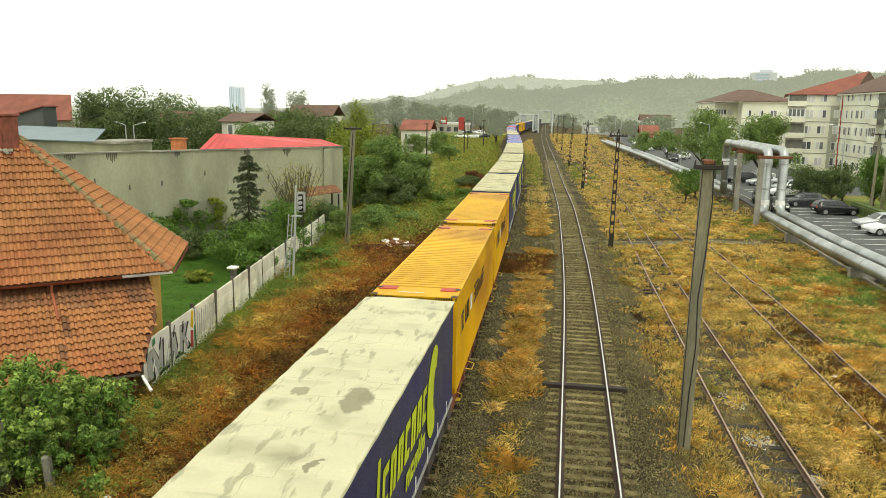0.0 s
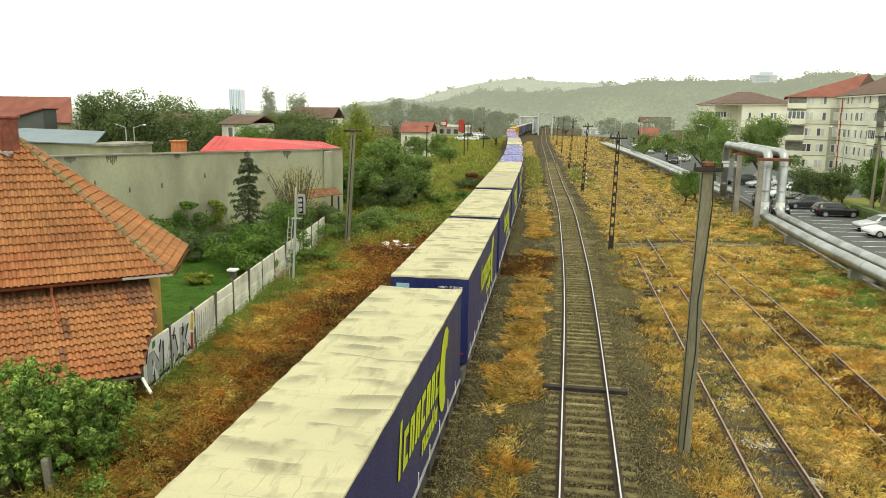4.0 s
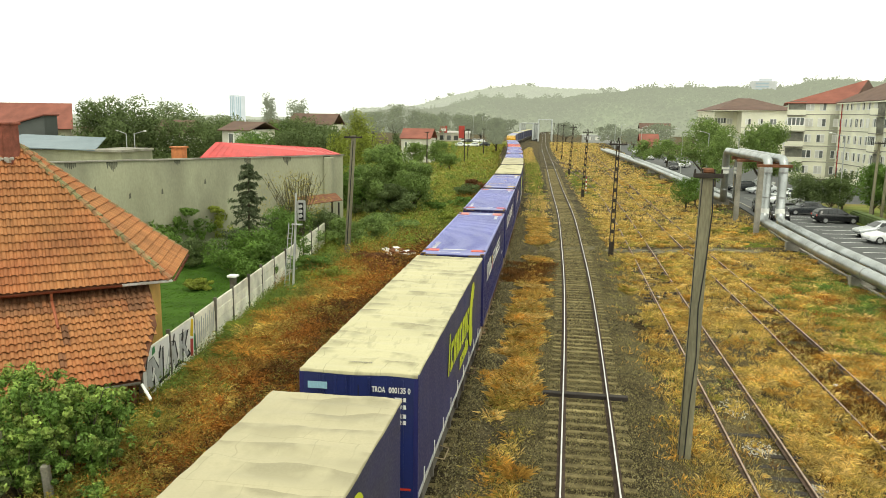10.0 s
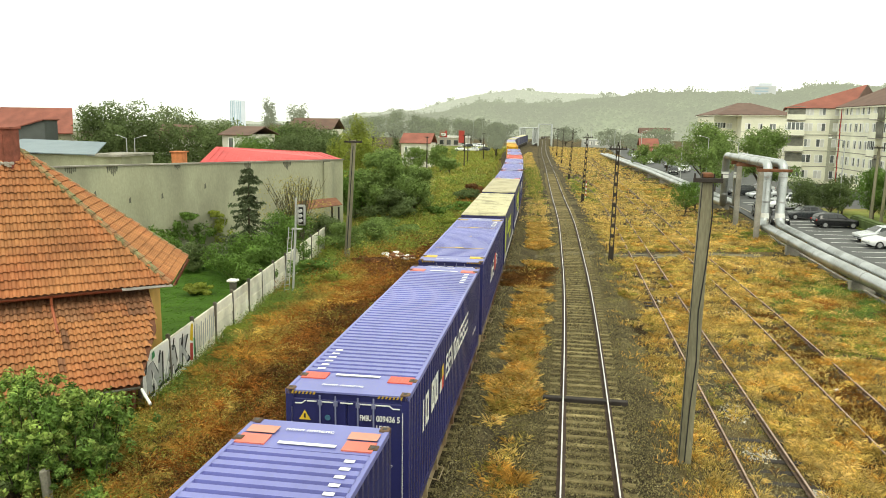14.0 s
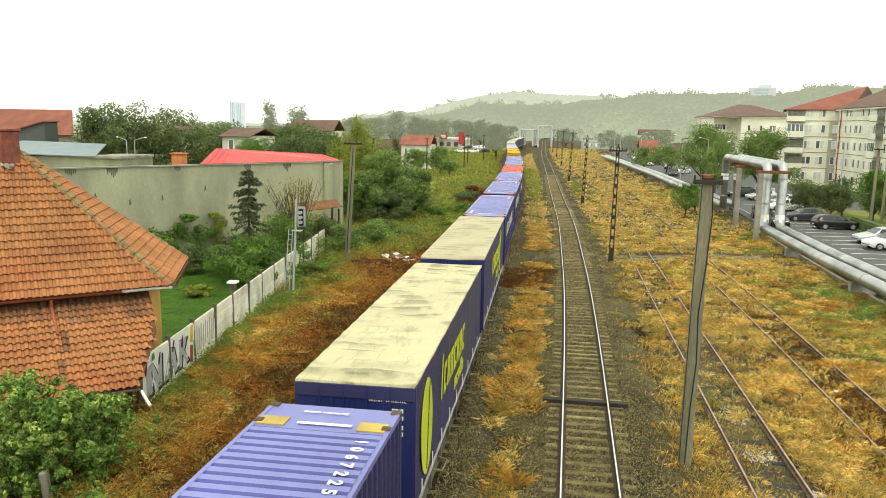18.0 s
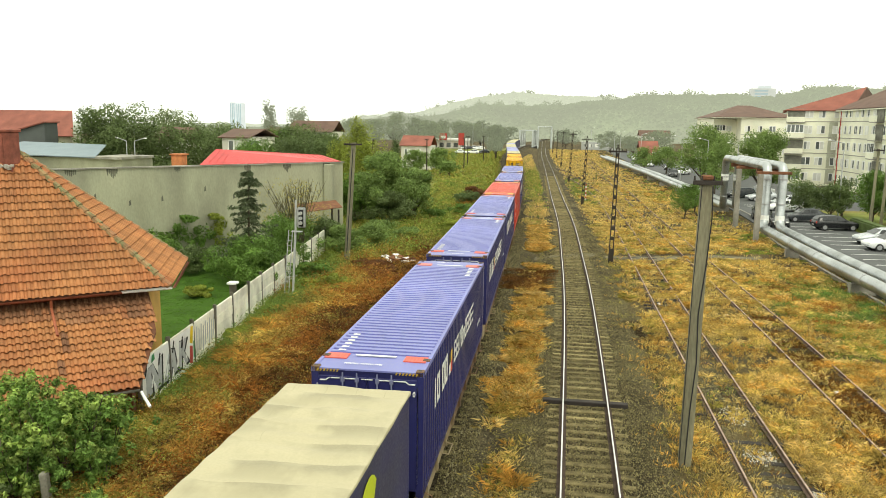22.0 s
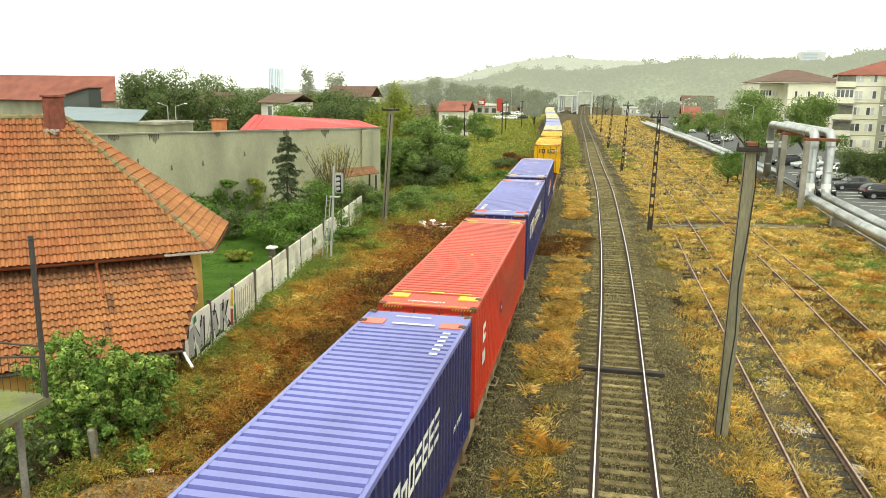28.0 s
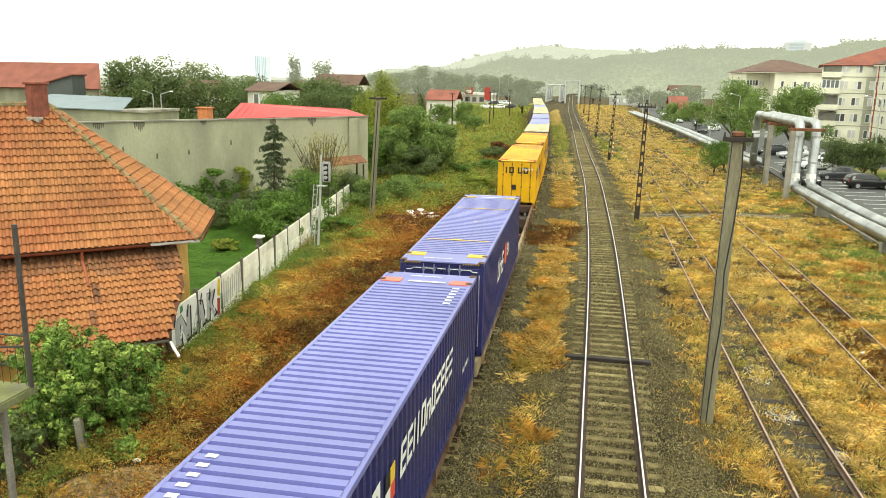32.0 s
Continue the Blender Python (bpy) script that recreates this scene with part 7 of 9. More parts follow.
def field(x, y):
    g = step(x - np.minimum(spline(MAIN, y) - 0.84, 0), 3.3 - step(y, 60, 75) * 0.5, 5.0 - step(y, 60, 75)) * (0.25 + 0.75 * step(patchy(x, y, 1.1), 0.28, 0.6)) * (0.45 + 0.55 * step(patchy(x + 3, y + 8, 0.6), 0.2, 0.55)) * free_of_rails(x, y)
    return g * (1 - 0.85 * step(x - np.interp(y, [15, 52, 72, 150, 240], [16.4, 16.5, 16.8, 13.6, 9.2]), -0.5, 1.5))


def strip(x, y):
    c = spline(MAIN, y) - 2.55
    return step(0.95 - np.abs(x - c) + 0.7 * (patchy(x, y + 9, 0.9) - 0.5), 0, 0.5) * step(patchy(x, y, 1.3), 0.25, 0.5) * np.where(np.abs(y - 56) < 3.2, 0, 1) * np.where((y > 44) & (y < 51), 0.15, 1) * np.where(y < 24.3, 0.1, 1)


def bank(x, y):
    t = spline(TRAIN, y)
    bare = ((x + 10.3) / 2.1) ** 2 + ((y - 14.3) / 2.5) ** 2
    return step(t - 2.6 - x, 0, 0.8) * (0.3 + 0.7 * step(bare + 0.6 * (patchy(x, y, 0.8) - 0.5), 0.7, 1.2))


def green_share(x, y):
    """How green the left side is: along the fence and further out."""
    fx = -14.5 - (y - 23.6) * 0.128
    a = step(fx + 3.4 - x, 0, 1.8) * 0.85
    b = step(y, 50, 62) * (0.35 + 0.6 * patchy(x, y, 5))
    return np.clip(np.maximum(a, b) - 0.25 * step(patchy(x, y, 2.2), 0.6, 0.8), 0, 1)


for (x0, x1, y0, y1, per, h, w, n) in ((3, 18, 14, 40, 78, 0.26, 0.0095, 13), (2, 18.5, 40, 75, 46, 0.28, 0.018, 10), (-3, 18.5, 75, 140, 15, 0.30, 0.045, 6), (-12, 16, 140, 330, 4, 0.36, 0.1, 6)):
    x, y = scatter(x0, x1, y0, y1, per, field)
    green = step(patchy(x + 40, y, 3.2), 0.5, 0.72) * (0.22 + 0.75 * step(x, 10.5, 14)) * np.where(y > 110, 1.2, 1) + 0.8 * step(1 - ((x - 2.2 + (y - 110) * 0.055) / 2.6) ** 2 - ((y - 122) / 30) ** 2, 0, 0.5)
    g = NR.rand(len(x)) < green
    o = (~g) & (NR.rand(len(x)) < (1 - 0.75 * step(y, 50, 90)) * (0.1 + 0.55 * step(patchy(x + 11, y - 70, 1.7), 0.45, 0.75)))
    d = (~(g | o)) & (NR.rand(len(x)) < 0.06 + (0.4 + 0.3 * step(x, 10.5, 14)) * step(patchy(x - 31, y + 17, 1.5), 0.55, 0.75))
    s = ~(g | o | d)
    tufts("dead_weeds", x[d], y[d], h * 0.7, w, n, M["rustgrass"], "brown dead stalks among the dry grass")
    p_ = NR.rand(len(x)) < 0.14 + 0.28 * step(patchy(x + 77, y, 0.8), 0.45, 0.7) + 0.4 * step(y, 60, 100)
    tufts("dry_grass", x[s & ~p_], y[s & ~p_], h, w, n, M["straw"], "dry straw-yellow grass over disused sidings")
    tufts("dry_grass", x[s & p_], y[s & p_], h * 1.1, w, n, M["palestraw"], "bleached dry grass over disused sidings", 0.12, 1.0)
    tufts("dry_grass", x[o], y[o], h, w, n, M["orangegrass"], "orange-brown dry grass over disused sidings")
    tufts("green_grass", x[g], y[g], h * 0.8, w, n, M["greengrass"], "greener grass among the dry tufts")

x, y = scatter(-4, 0, 14, 75, 105, strip)
r_ = NR.rand(len(x)) + 0.5 * (patchy(x, y + 20, 1.8) - 0.5)
for lo_, hi_, mname, lab in ((-1, 0.42, "orangegrass", "orange dry grass strip between two tracks"), (0.42, 0.66, "palestraw", "bleached grass strip between two tracks"), (0.66, 0.84, "straw", "straw-yellow grass strip between two tracks"), (0.84, 0.92, "rustgrass", "brown dead stalks between two tracks"), (0.92, 3, "paleweed", "olive weeds between two tracks")):
    k_ = (r_ >= lo_) & (r_ < hi_)
    tufts("dry_grass", x[k_], y[k_], 0.34, 0.008, 20, M[mname], lab, 0.15, 0.9)
x, y = scatter(-14, 0, 75, 260, 13, lambda x, y: step(1.6 - np.abs(x - (spline(MAIN, y) + spline(TRAIN, y)) / 2), 0, 0.5) * step(patchy(x, y, 3), 0.2, 0.5))
g = NR.rand(len(x)) < 0.15 + 0.65 * step(y, 92, 105) * step(190 - y, 0, 30)
tufts("dry_grass", x[~g], y[~g], 0.38, 0.05, 6, M["palestraw"], "dry grass strip between two tracks")
tufts("green_grass", x[g], y[g], 0.34, 0.05, 6, M["greengrass"], "green grass strip between two tracks")
d, y = scatter(-0.75, 0.75, 22, 41, 60, lambda d, y: step(patchy(d + 9, y, 1.0), 0.3, 0.6))
tufts("dead_weeds", spline(SID2, y) + d, y, 0.2, 0.012, 9, M["rustgrass"], "dark brown dead weeds between rusty rails", 0.13, 1.0)
x, y = scatter(2.2, 5, 14, 56, 12, lambda x, y: step(patchy(x, y, 1.1), 0.5, 0.75) * free_of_rails(x, y))
tufts("dry_grass", x, y, 0.26, 0.022, 7, M["orangegrass"], "sparse orange tufts on the gravel")

def leafy(name, x, y, h, r, n, size, material, label):
    """Low broad-leaved weeds: n small leaf blades round every place."""
    m = len(x)
    k = m * n
    hh = np.repeat(h * NR.uniform(0.5, 1.4, m), n)
    t = NR.rand(k)
    a = NR.uniform(0, 6.283, k)
    rr = r * np.sqrt(NR.rand(k)) * (1.1 - 0.5 * t)
    p = np.stack([np.repeat(x, n) + rr * np.cos(a), np.repeat(y, n) + rr * np.sin(a), np.repeat(ground_z(x, y), n) + hh * t], 1)
    d = NR.normal(0, 1, (k, 3)) * (1, 1, 0.6)
    d /= np.linalg.norm(d, axis=1)[:, None]
    e = np.cross(d, NR.normal(0, 1, (k, 3)))
    e /= np.linalg.norm(e, axis=1)[:, None]
    s_ = size * NR.uniform(0.5, 1.4, k)[:, None]
    v = np.stack([p - d * s_, p + e * s_ * 0.4, p + d * s_, p - e * s_ * 0.4], 1)
    return tagged(mesh_np(name, v.reshape(-1, 3), 4, material), label, "weeds", kind="stuff")


def from_fence(x, y):
    return x + 14.5 + (y - 23.6) * 0.128


for (x0, x1, y0, y1, per, h, w, n) in ((-17, -6, 9, 34, 34, 0.30, 0.014, 9), (-21, -6.5, 34, 62, 20, 0.36, 0.024, 8), (-30, -7, 62, 120, 9, 0.42, 0.062, 7), (-60, -9, 120, 300, 2.6, 0.5, 0.12, 6)):
    x, y = scatter(x0, x1, y0, y1, per, bank if y0 > 60 else lambda x, y: bank(x, y) * (from_fence(x, y) > 0.05))
    f = from_fence(x, y)
    if y0 < 60:
        edge = np.interp(y, [10, 24, 38, 44, 62], [0.2, 0.9, 1.4, 3.2, 4.6]) + 1.2 * (patchy(x + 5, y, 1.8) - 0.5)
        gs = step(edge + 0.9 - f, 0, 0.9) * 0.92 + 0.07
        os_ = np.clip(1 - np.abs(f - edge - 1.5) / 2.6, 0, 1) * (0.6 + 0.35 * step(y, 36, 42)) * step(patchy(x - 9, y + 3, 0.9), 0.45 - 0.15 * step(y, 36, 42), 0.72) + 0.03 + 0.15 * step(patchy(x + 2, y - 3, 0.7), 0.62, 0.8) * step(6.0 - f, 0, 3)
    else:
        gs = green_share(x, y)
        gs = np.clip(gs + 0.5, 0, 0.97)
        os_ = 0.05 + 0.25 * step(patchy(x + 3, y, 4), 0.6, 0.8)
    r = NR.rand(len(x))
    g = r < gs
    r = NR.rand(len(x))
    s = (~g) & (r < os_)
    b = ~(g | s)
    pg = NR.rand(len(x)) < 0.5
    tufts("green_weeds", x[g & ~pg], y[g & ~pg], h, w, n, M["greengrass"], "green weeds beside the fence")
    tufts("olive_weeds", x[g & pg], y[g & pg], h, w, n, M["paleweed"], "olive weeds beside the fence")
    q_ = NR.rand(len(x)) < (0.45 if y0 < 60 else 0.85)
    tufts("dry_grass", x[s & q_], y[s & q_], h, w, n, M["straw"], "straw-yellow grass on the embankment", 0.14, 0.9)
    tufts("dry_grass", x[s & ~q_], y[s & ~q_], h * 0.9, w, n, M["orangegrass"], "dry orange grass on the embankment", 0.14, 0.9)
    b &= NR.rand(len(x)) < (0.35 + 0.65 * step(42 - y, 0, 6)) * np.where(y > 60, 0.6, 1)
    b &= NR.rand(len(x)) < 0.15 + 0.85 * step(patchy(x + 17, y, 0.7), 0.25, 0.5)
    tufts("dead_weeds", x[b], y[b], h * 0.8, w * 1.1, n, M["rustgrass"], "brown dead weeds on the embankment")
for (y0, y1, per, size) in ((10, 34, 17, 0.034), (34, 62, 10, 0.05)):
    for mname, name, lab, at, wide in (("rustleaf", "rusty_weeds", "rust-brown leafy weeds on the embankment", 5.2, 4.5), ("paleweed", "olive_weeds", "olive leafy weeds on the embankment", 3.6, 4.5), ("greengrass", "green_weeds", "green leafy weeds along the fence", 0.8, 2.0 if y0 < 30 else 3.6)):
        x, y = scatter(-19, -6.6, y0, y1, per, lambda x, y: bank(x, y) * (from_fence(x, y) > 0.05) * np.clip(1.1 - np.abs(from_fence(x, y) - at) / wide, 0, 1) * step(patchy(x + at * 7, y, 1.0), 0.3, 0.6))
        leafy(name, x, y, 0.42, 0.28, 34, size, M[mname], lab)
x, y = scatter(-17, -7, 13, 58, 1.5, lambda x, y: bank(x, y) * step(from_fence(x, y), 0.4, 1.0))
f = from_fence(x, y) + NR.normal(0, 1.2, len(x)) + np.where(y > 38, -1.5, 0)
for lo_, hi_, mname, lab in ((-9, 1.6, "paleweed", "mounds of olive weeds on the embankment"), (1.6, 2.6, "straw", "mounds of straw-yellow grass on the embankment"), (2.6, 3.4, "orangegrass", "mounds of orange grass on the embankment"), (3.4, 4.6, "rustleaf", "mounds of rust-brown weeds on the embankment"), (4.6, 19, "rustgrass", "mounds of dark brown weeds on the embankment")):
    k_ = (f >= lo_) & (f < hi_)
    tufts("weed_mound", x[k_], y[k_], 0.46, 0.014, 70, M[mname], lab, 0.34, 1.3)
x, y = scatter(-22, -9, 52, 78, 3.2, lambda x, y: bank(x, y) * step(spline(TRAIN, y) - 4.5 - x, 0, 2.0) * step(patchy(x, y, 2.0), 0.25, 0.5))
k_ = NR.rand(len(x)) < 0.55
leafy("tall_weeds", x[k_], y[k_], 1.0, 0.6, 60, 0.075, M["greengrass"], "tall green weeds on the verge")
leafy("tall_weeds", x[~k_], y[~k_], 0.9, 0.6, 60, 0.075, M["paleweed"], "tall grey-green weeds on the verge")
lat_ = [(u_, v_) for v_ in np.arange(8, 62.1, 0.9) for u_ in np.linspace(0, 1, 15)]
bank_v = []
for u_, v_ in lat_:
    x_ = (float(spline(TRAIN, v_)) - 2.6) * (1 - u_) + u_ * (-14.35 - max(v_ - 23.6, -3) * 0.128)
    bank_v.append((x_, v_, float(ground_z(x_, v_)) + 0.03))
bank_soil = solid("embankment_soil", bank_v, [(i, i + 1, i + 16, i + 15)[::-1] for i in range(len(lat_) - 15) if i % 15 < 14], M["banksoil"], smooth=True)
tagged(bank_soil, "dark brown leaf litter under the embankment weeds", "soil", kind="structure")
mv = []
for v_ in np.arange(60, 345, 5.0):
    for u_ in np.linspace(0, 1, 12):
        x_ = (float(spline(TRAIN, v_)) - 3.6) * (1 - u_) + u_ * -60
        mv.append((x_, v_, float(ground_z(x_, v_)) + 0.05))
meadow = solid("meadow", mv, [(i, i + 1, i + 13, i + 12)[::-1] for i in range(len(mv) - 12) if i % 12 < 11], M["grass_ground"], smooth=True)
tagged(meadow, "rough green meadow beyond the fence", "meadow", kind="structure")
sl = solid("bare_earth", [(-10.2 + r * 2.3 * math.cos(a) * (1 + 0.2 * math.sin(3 * a)), 14.2 + r * 2.6 * math.sin(a), float(ground_z(-10.2 + r * 2.3 * math.cos(a), 14.2 + r * 2.6 * math.sin(a))) + (0.05 if r < 1 else -0.1)) for r in (0.02, 0.5, 0.85, 1) for a in np.linspace(0, 6.28, 21)[:-1]],
           [(20 * k + i, 20 * k + (i + 1) % 20, 20 * (k + 1) + (i + 1) % 20, 20 * (k + 1) + i) for k in range(3) for i in range(20)], M["bare"])
tagged(sl, "bare trodden earth on the embankment", "earth", kind="structure")
x, y = scatter(-4.1, -0.6, 44.5, 50.8, 130, lambda x, y: step(patchy(x, y, 0.9), 0.25, 0.5))
tufts("burnt_weeds", x, y, 0.3, 0.022, 8, M["rustgrass"], "dark brown dead weeds by the track")

lx, ly = np.meshgrid(np.linspace(0, 1, 30), np.linspace(28, 58, 40))
fx_ = -14.75 - (ly - 23.6) * 0.128
lv = np.stack([fx_ - lx * 14, ly, ground_z(fx_ - lx * 14, ly) + 0.03], 2).reshape(-1, 3)
lawn_ob = solid("lawn", lv.tolist(), [(j * 30 + i + 1, j * 30 + i, (j + 1) * 30 + i, (j + 1) * 30 + i + 1) for j in range(39) for i in range(29)], M["lawn_turf"], smooth=True)
tagged(lawn_ob, "mown green garden lawn behind the fence", "lawn", kind="structure")
x, y = scatter(-34, -15.5, 26, 60, 24, lambda x, y: step(-14.9 - (y - 23.6) * 0.128 - x, 0, 0.3))
tufts("lawn_grass", x, y, 0.12, 0.028, 6, M["lawn"], "green garden lawn behind the fence")


def blade_axes(d, loose):
    """Two axes for leaf blades that lie loosely across the directions d, tipped towards the sky."""
    n = len(d)
    f = d + NR.normal(0, loose, (n, 3)) + (0, 0, 0.35)
    a = np.cross(f, NR.normal(0, 1, (n, 3)))
    a /= np.linalg.norm(a, axis=1)[:, None]
    b = np.cross(f, a)
    b /= np.linalg.norm(b, axis=1)[:, None]
    return a, b


def clumps(name, x, y, h, r, n, size, material, label, slim=0.35):
    """Low bushy weeds: n leaf blades over an uneven dome at every place."""
    m = len(x)
    k = m * n
    sc = np.repeat(NR.uniform(0.5, 1.65, m), n)
    d = NR.normal(0, 1, (k, 3))
    d[:, 2] = np.abs(d[:, 2]) - 0.15
    d /= np.linalg.norm(d, axis=1)[:, None]
    rr = sc * NR.uniform(0.55, 1.12, k) * (1 + 0.25 * np.sin(5 * np.arctan2(d[:, 1], d[:, 0]) + np.repeat(NR.uniform(0, 6, m), n)))
    z = np.repeat(ground_z(x, y), n)
    p = np.stack([np.repeat(x, n) + d[:, 0] * rr * r, np.repeat(y, n) + d[:, 1] * rr * r, z + 0.04 + d[:, 2] * rr * h], 1)
    a, b = blade_axes(d, 0.8)
    s_ = size * NR.uniform(0.5, 1.4, k)[:, None]
    v = np.stack([p - a * s_, p + b * s_ * slim, p + a * s_, p - b * s_ * slim], 1)
    return tagged(mesh_np(name, v.reshape(-1, 3), 4, material), label, "weeds", kind="stuff")


def leaves(name, cx, cy, cz, rx, rz, n, size, material, parent, blobs=9, lump=(0.28, 0.55)):
    """A crown: leaf blades on many uneven lumps, with gaps."""
    bl = NR.normal(0, 0.42, (blobs, 3))
    bl[:, 2] = NR.uniform(-0.75, 0.7, blobs)
    bl[0] = (0, 0, 0.62)
    bl[:, :2] *= (1.15 - 0.55 * np.clip(bl[:, 2:], 0, 1))
    br = NR.uniform(*lump, blobs)
    i = NR.randint(0, blobs, n)
    d = NR.normal(0, 1, (n, 3))
    d /= np.linalg.norm(d, axis=1)[:, None]
    p = bl[i] * (1 - 0.25 * np.abs(bl[i][:, 2:3])) + d * (br[i] * NR.uniform(0.62, 1.0, n))[:, None]
    p = p * (rx, rx, rz) + (cx, cy, cz)
    a, b = blade_axes(d, 0.5)
    s = size * NR.uniform(0.6, 1.3, n)[:, None]
    v = np.stack([p - a * s, p + b * s * 0.45, p + a * s, p - b * s * 0.45], 1)
    return mesh_np(name, v.reshape(-1, 3), 4, material, parent)


def tree(x, y, topz, width, material, label, category="tree", n=1800, size=0.35, trunk=0.35, name="tree", z0=None, blobs=14, low=None, lump=(0.28, 0.55)):
    z = float(ground_z(x, y)) if z0 is None else z0
    t = thing(name, label, category)
    h = topz - z
    low = h * trunk if low is None else low
    bm = bmesh.new()
    r = max(0.05, h * 0.022)
    rod(bm, (x, y, z - 0.2), (x + 0.02 * h, y, z + low + 0.15 * h), r * 1.3, r * 0.7, 8)
    for k in range(5):
        a = k * 1.3 + x
        zz = z + low * (0.8 + 0.1 * k)
        rod(bm, (x, y, zz), (x + math.cos(a) * width * 0.3, y + math.sin(a) * width * 0.3, min(zz + 0.25 * h, topz - 0.1 * h)), r * 0.6, r * 0.15, 6)
    part("trunk", bm, M["bark"], t)
    rz = (h - low) / 2
    leaves("crown", x, y, z + low + rz * 0.95, width * 0.56, rz * 1.05, n, size, material, t, blobs, lump)
    return t


# bushy weeds over the embankment: green by the fence, yellow and orange further down, umber by the train
x, y = scatter(-20, -6.6, 10, 62, 4.4, lambda x, y: bank(x, y) * step(from_fence(x, y), 0.1, 0.5))
f = from_fence(x, y) + NR.normal(0, 0.4, len(x)) + 3.6 * (patchy(x + 3, y + 11, 1.7) - 0.5) - 2.0 * step(y, 34, 44)
for lo_, hi_, mname, hh_, nn_, lab in ((-9, 0.9, "deepleaf", 0.42, 200, "bushy green weeds along the fence"), (0.9, 1.7, "paleweed", 0.38, 180, "bushy olive weeds on the embankment"), (1.7, 2.4, "ochreleaf", 0.40, 170, "bushy straw-yellow weeds on the embankment"),
                                       (2.4, 3.1, "amberleaf", 0.46, 170, "bushy orange weeds on the embankment"), (3.1, 4.5, "rustleaf", 0.50, 190, "bushy rust-brown weeds on the embankment"), (4.5, 19, "umberleaf", 0.42, 190, "dark umber weeds beside the freight track")):
    k_ = (f >= lo_) & (f < hi_)
    near_ = k_ & (y < 30)
    clumps("bushy_weeds", x[near_], y[near_], hh_, 0.44, int(nn_ * 0.75), 0.052, M[mname], lab, 0.28)
    far_ = k_ & (y >= 30)
    clumps("bushy_weeds", x[far_], y[far_], hh_ * 1.15, 0.50, int(nn_ * 0.6), 0.066, M[mname], lab, 0.3)
for mname, per, lab in (("ochreleaf", 0.3, "straw-yellow weed clumps among brown ones"), ("amberleaf", 0.25, "orange weed clumps among brown ones")):
    x, y = scatter(-16, -6.8, 11, 44, per, bank)
    clumps("bushy_weeds", x, y, 0.42, 0.36, 150, 0.04, M[mname], lab, 0.25)
x, y = scatter(-16, -7, 11, 50, 0.8, bank)
clumps("bushy_weeds", x, y, 0.3, 0.34, 120, 0.036, M["paleweed"], "scattered olive weeds on the embankment", 0.35)
x, y = scatter(-16.5, -9.5, 40, 56, 1.8, lambda x, y: bank(x, y) * step(patchy(x + 31, y, 1.6), 0.4, 0.6))
clumps("bushy_weeds", x, y, 0.75, 0.55, 170, 0.06, M["amberleaf"], "tall rust-orange weeds below the pole", 0.3)
x, y = scatter(-4.3, -0.7, 44.6, 50.6, 4.0)
clumps("burnt_weeds", x, y, 0.3, 0.45, 150, 0.05, M["umberleaf"], "heap of dark brown dead weeds by the track", 0.3)
x, y = scatter(2.6, 3.7, 33.6, 38.6, 5.0)
clumps("burnt_weeds", x, y, 0.10, 0.35, 90, 0.035, M["burnt"], "blackened low weeds on the gravel", 0.4)
x, y = scatter(2.4, 3.6, 30, 55, 2.2, lambda x, y: step(patchy(x + 55, y, 1.4), 0.45, 0.65))
clumps("small_weeds", x, y, 0.12, 0.28, 70, 0.03, M["paleweed"], "low olive weeds on the gravel", 0.35)
x, y = scatter(-20, -9, 56, 130, 0.8, lambda x, y: bank(x, y) * step(patchy(x + 8, y, 3.0), 0.35, 0.6))
k_ = NR.rand(len(x)) < 0.55
clumps("bushy_weeds", x[k_], y[k_], 0.7, 0.8, 130, 0.10, M["deepleaf"], "bushy green weeds on the meadow", 0.35)
clumps("bushy_weeds", x[~k_], y[~k_], 0.6, 0.8, 120, 0.10, M["paleweed"], "bushy olive weeds on the meadow", 0.35)
x, y = scatter(-12.5, -9.8, 88, 112, 1.0)
clumps("bushy_weeds", x, y, 0.7, 0.8, 120, 0.09, M["rustleaf"], "rusty orange weeds on the meadow", 0.35)

# long bright grass where the bank levels out, green weeds along the foot of the fence
for mname, per, h_, n_, lab in (("orangegrass", 1.3, 0.62, 130, "long orange grass on the embankment"), ("straw", 0.8, 0.58, 120, "long straw-yellow grass on the embankment")):
    x, y = scatter(-17, -8, 27, 46, per, lambda x, y: bank(x, y) * step(1 - np.abs(from_fence(x, y) - np.interp(y, [27, 34, 40, 46], [1.7, 2.2, 3.6, 4.6])) / 1.7, 0, 0.6) * step(patchy(x + 41, y + 7, 1.1), 0.38, 0.55))
    tufts("grass_tussock", x, y, h_, 0.012, n_, M[mname], lab, 0.36, 1.15)
x, y = scatter(-19, -12, 24, 52, 3.5, lambda x, y: step(from_fence(x, y), 0.1, 0.3) * step(np.interp(y, [24, 34, 44, 52], [0.9, 1.6, 2.6, 3.2]) - from_fence(x, y), 0, 0.8))
k_ = NR.rand(len(x)) < 0.5
clumps("bushy_weeds", x[k_], y[k_], 0.5, 0.42, 190, 0.05, M["elderleaf"], "leafy green weeds at the foot of the fence", 0.35)
clumps("bushy_weeds", x[~k_], y[~k_], 0.42, 0.42, 170, 0.045, M["greengrass"], "yellow-green weeds at the foot of the fence", 0.3)
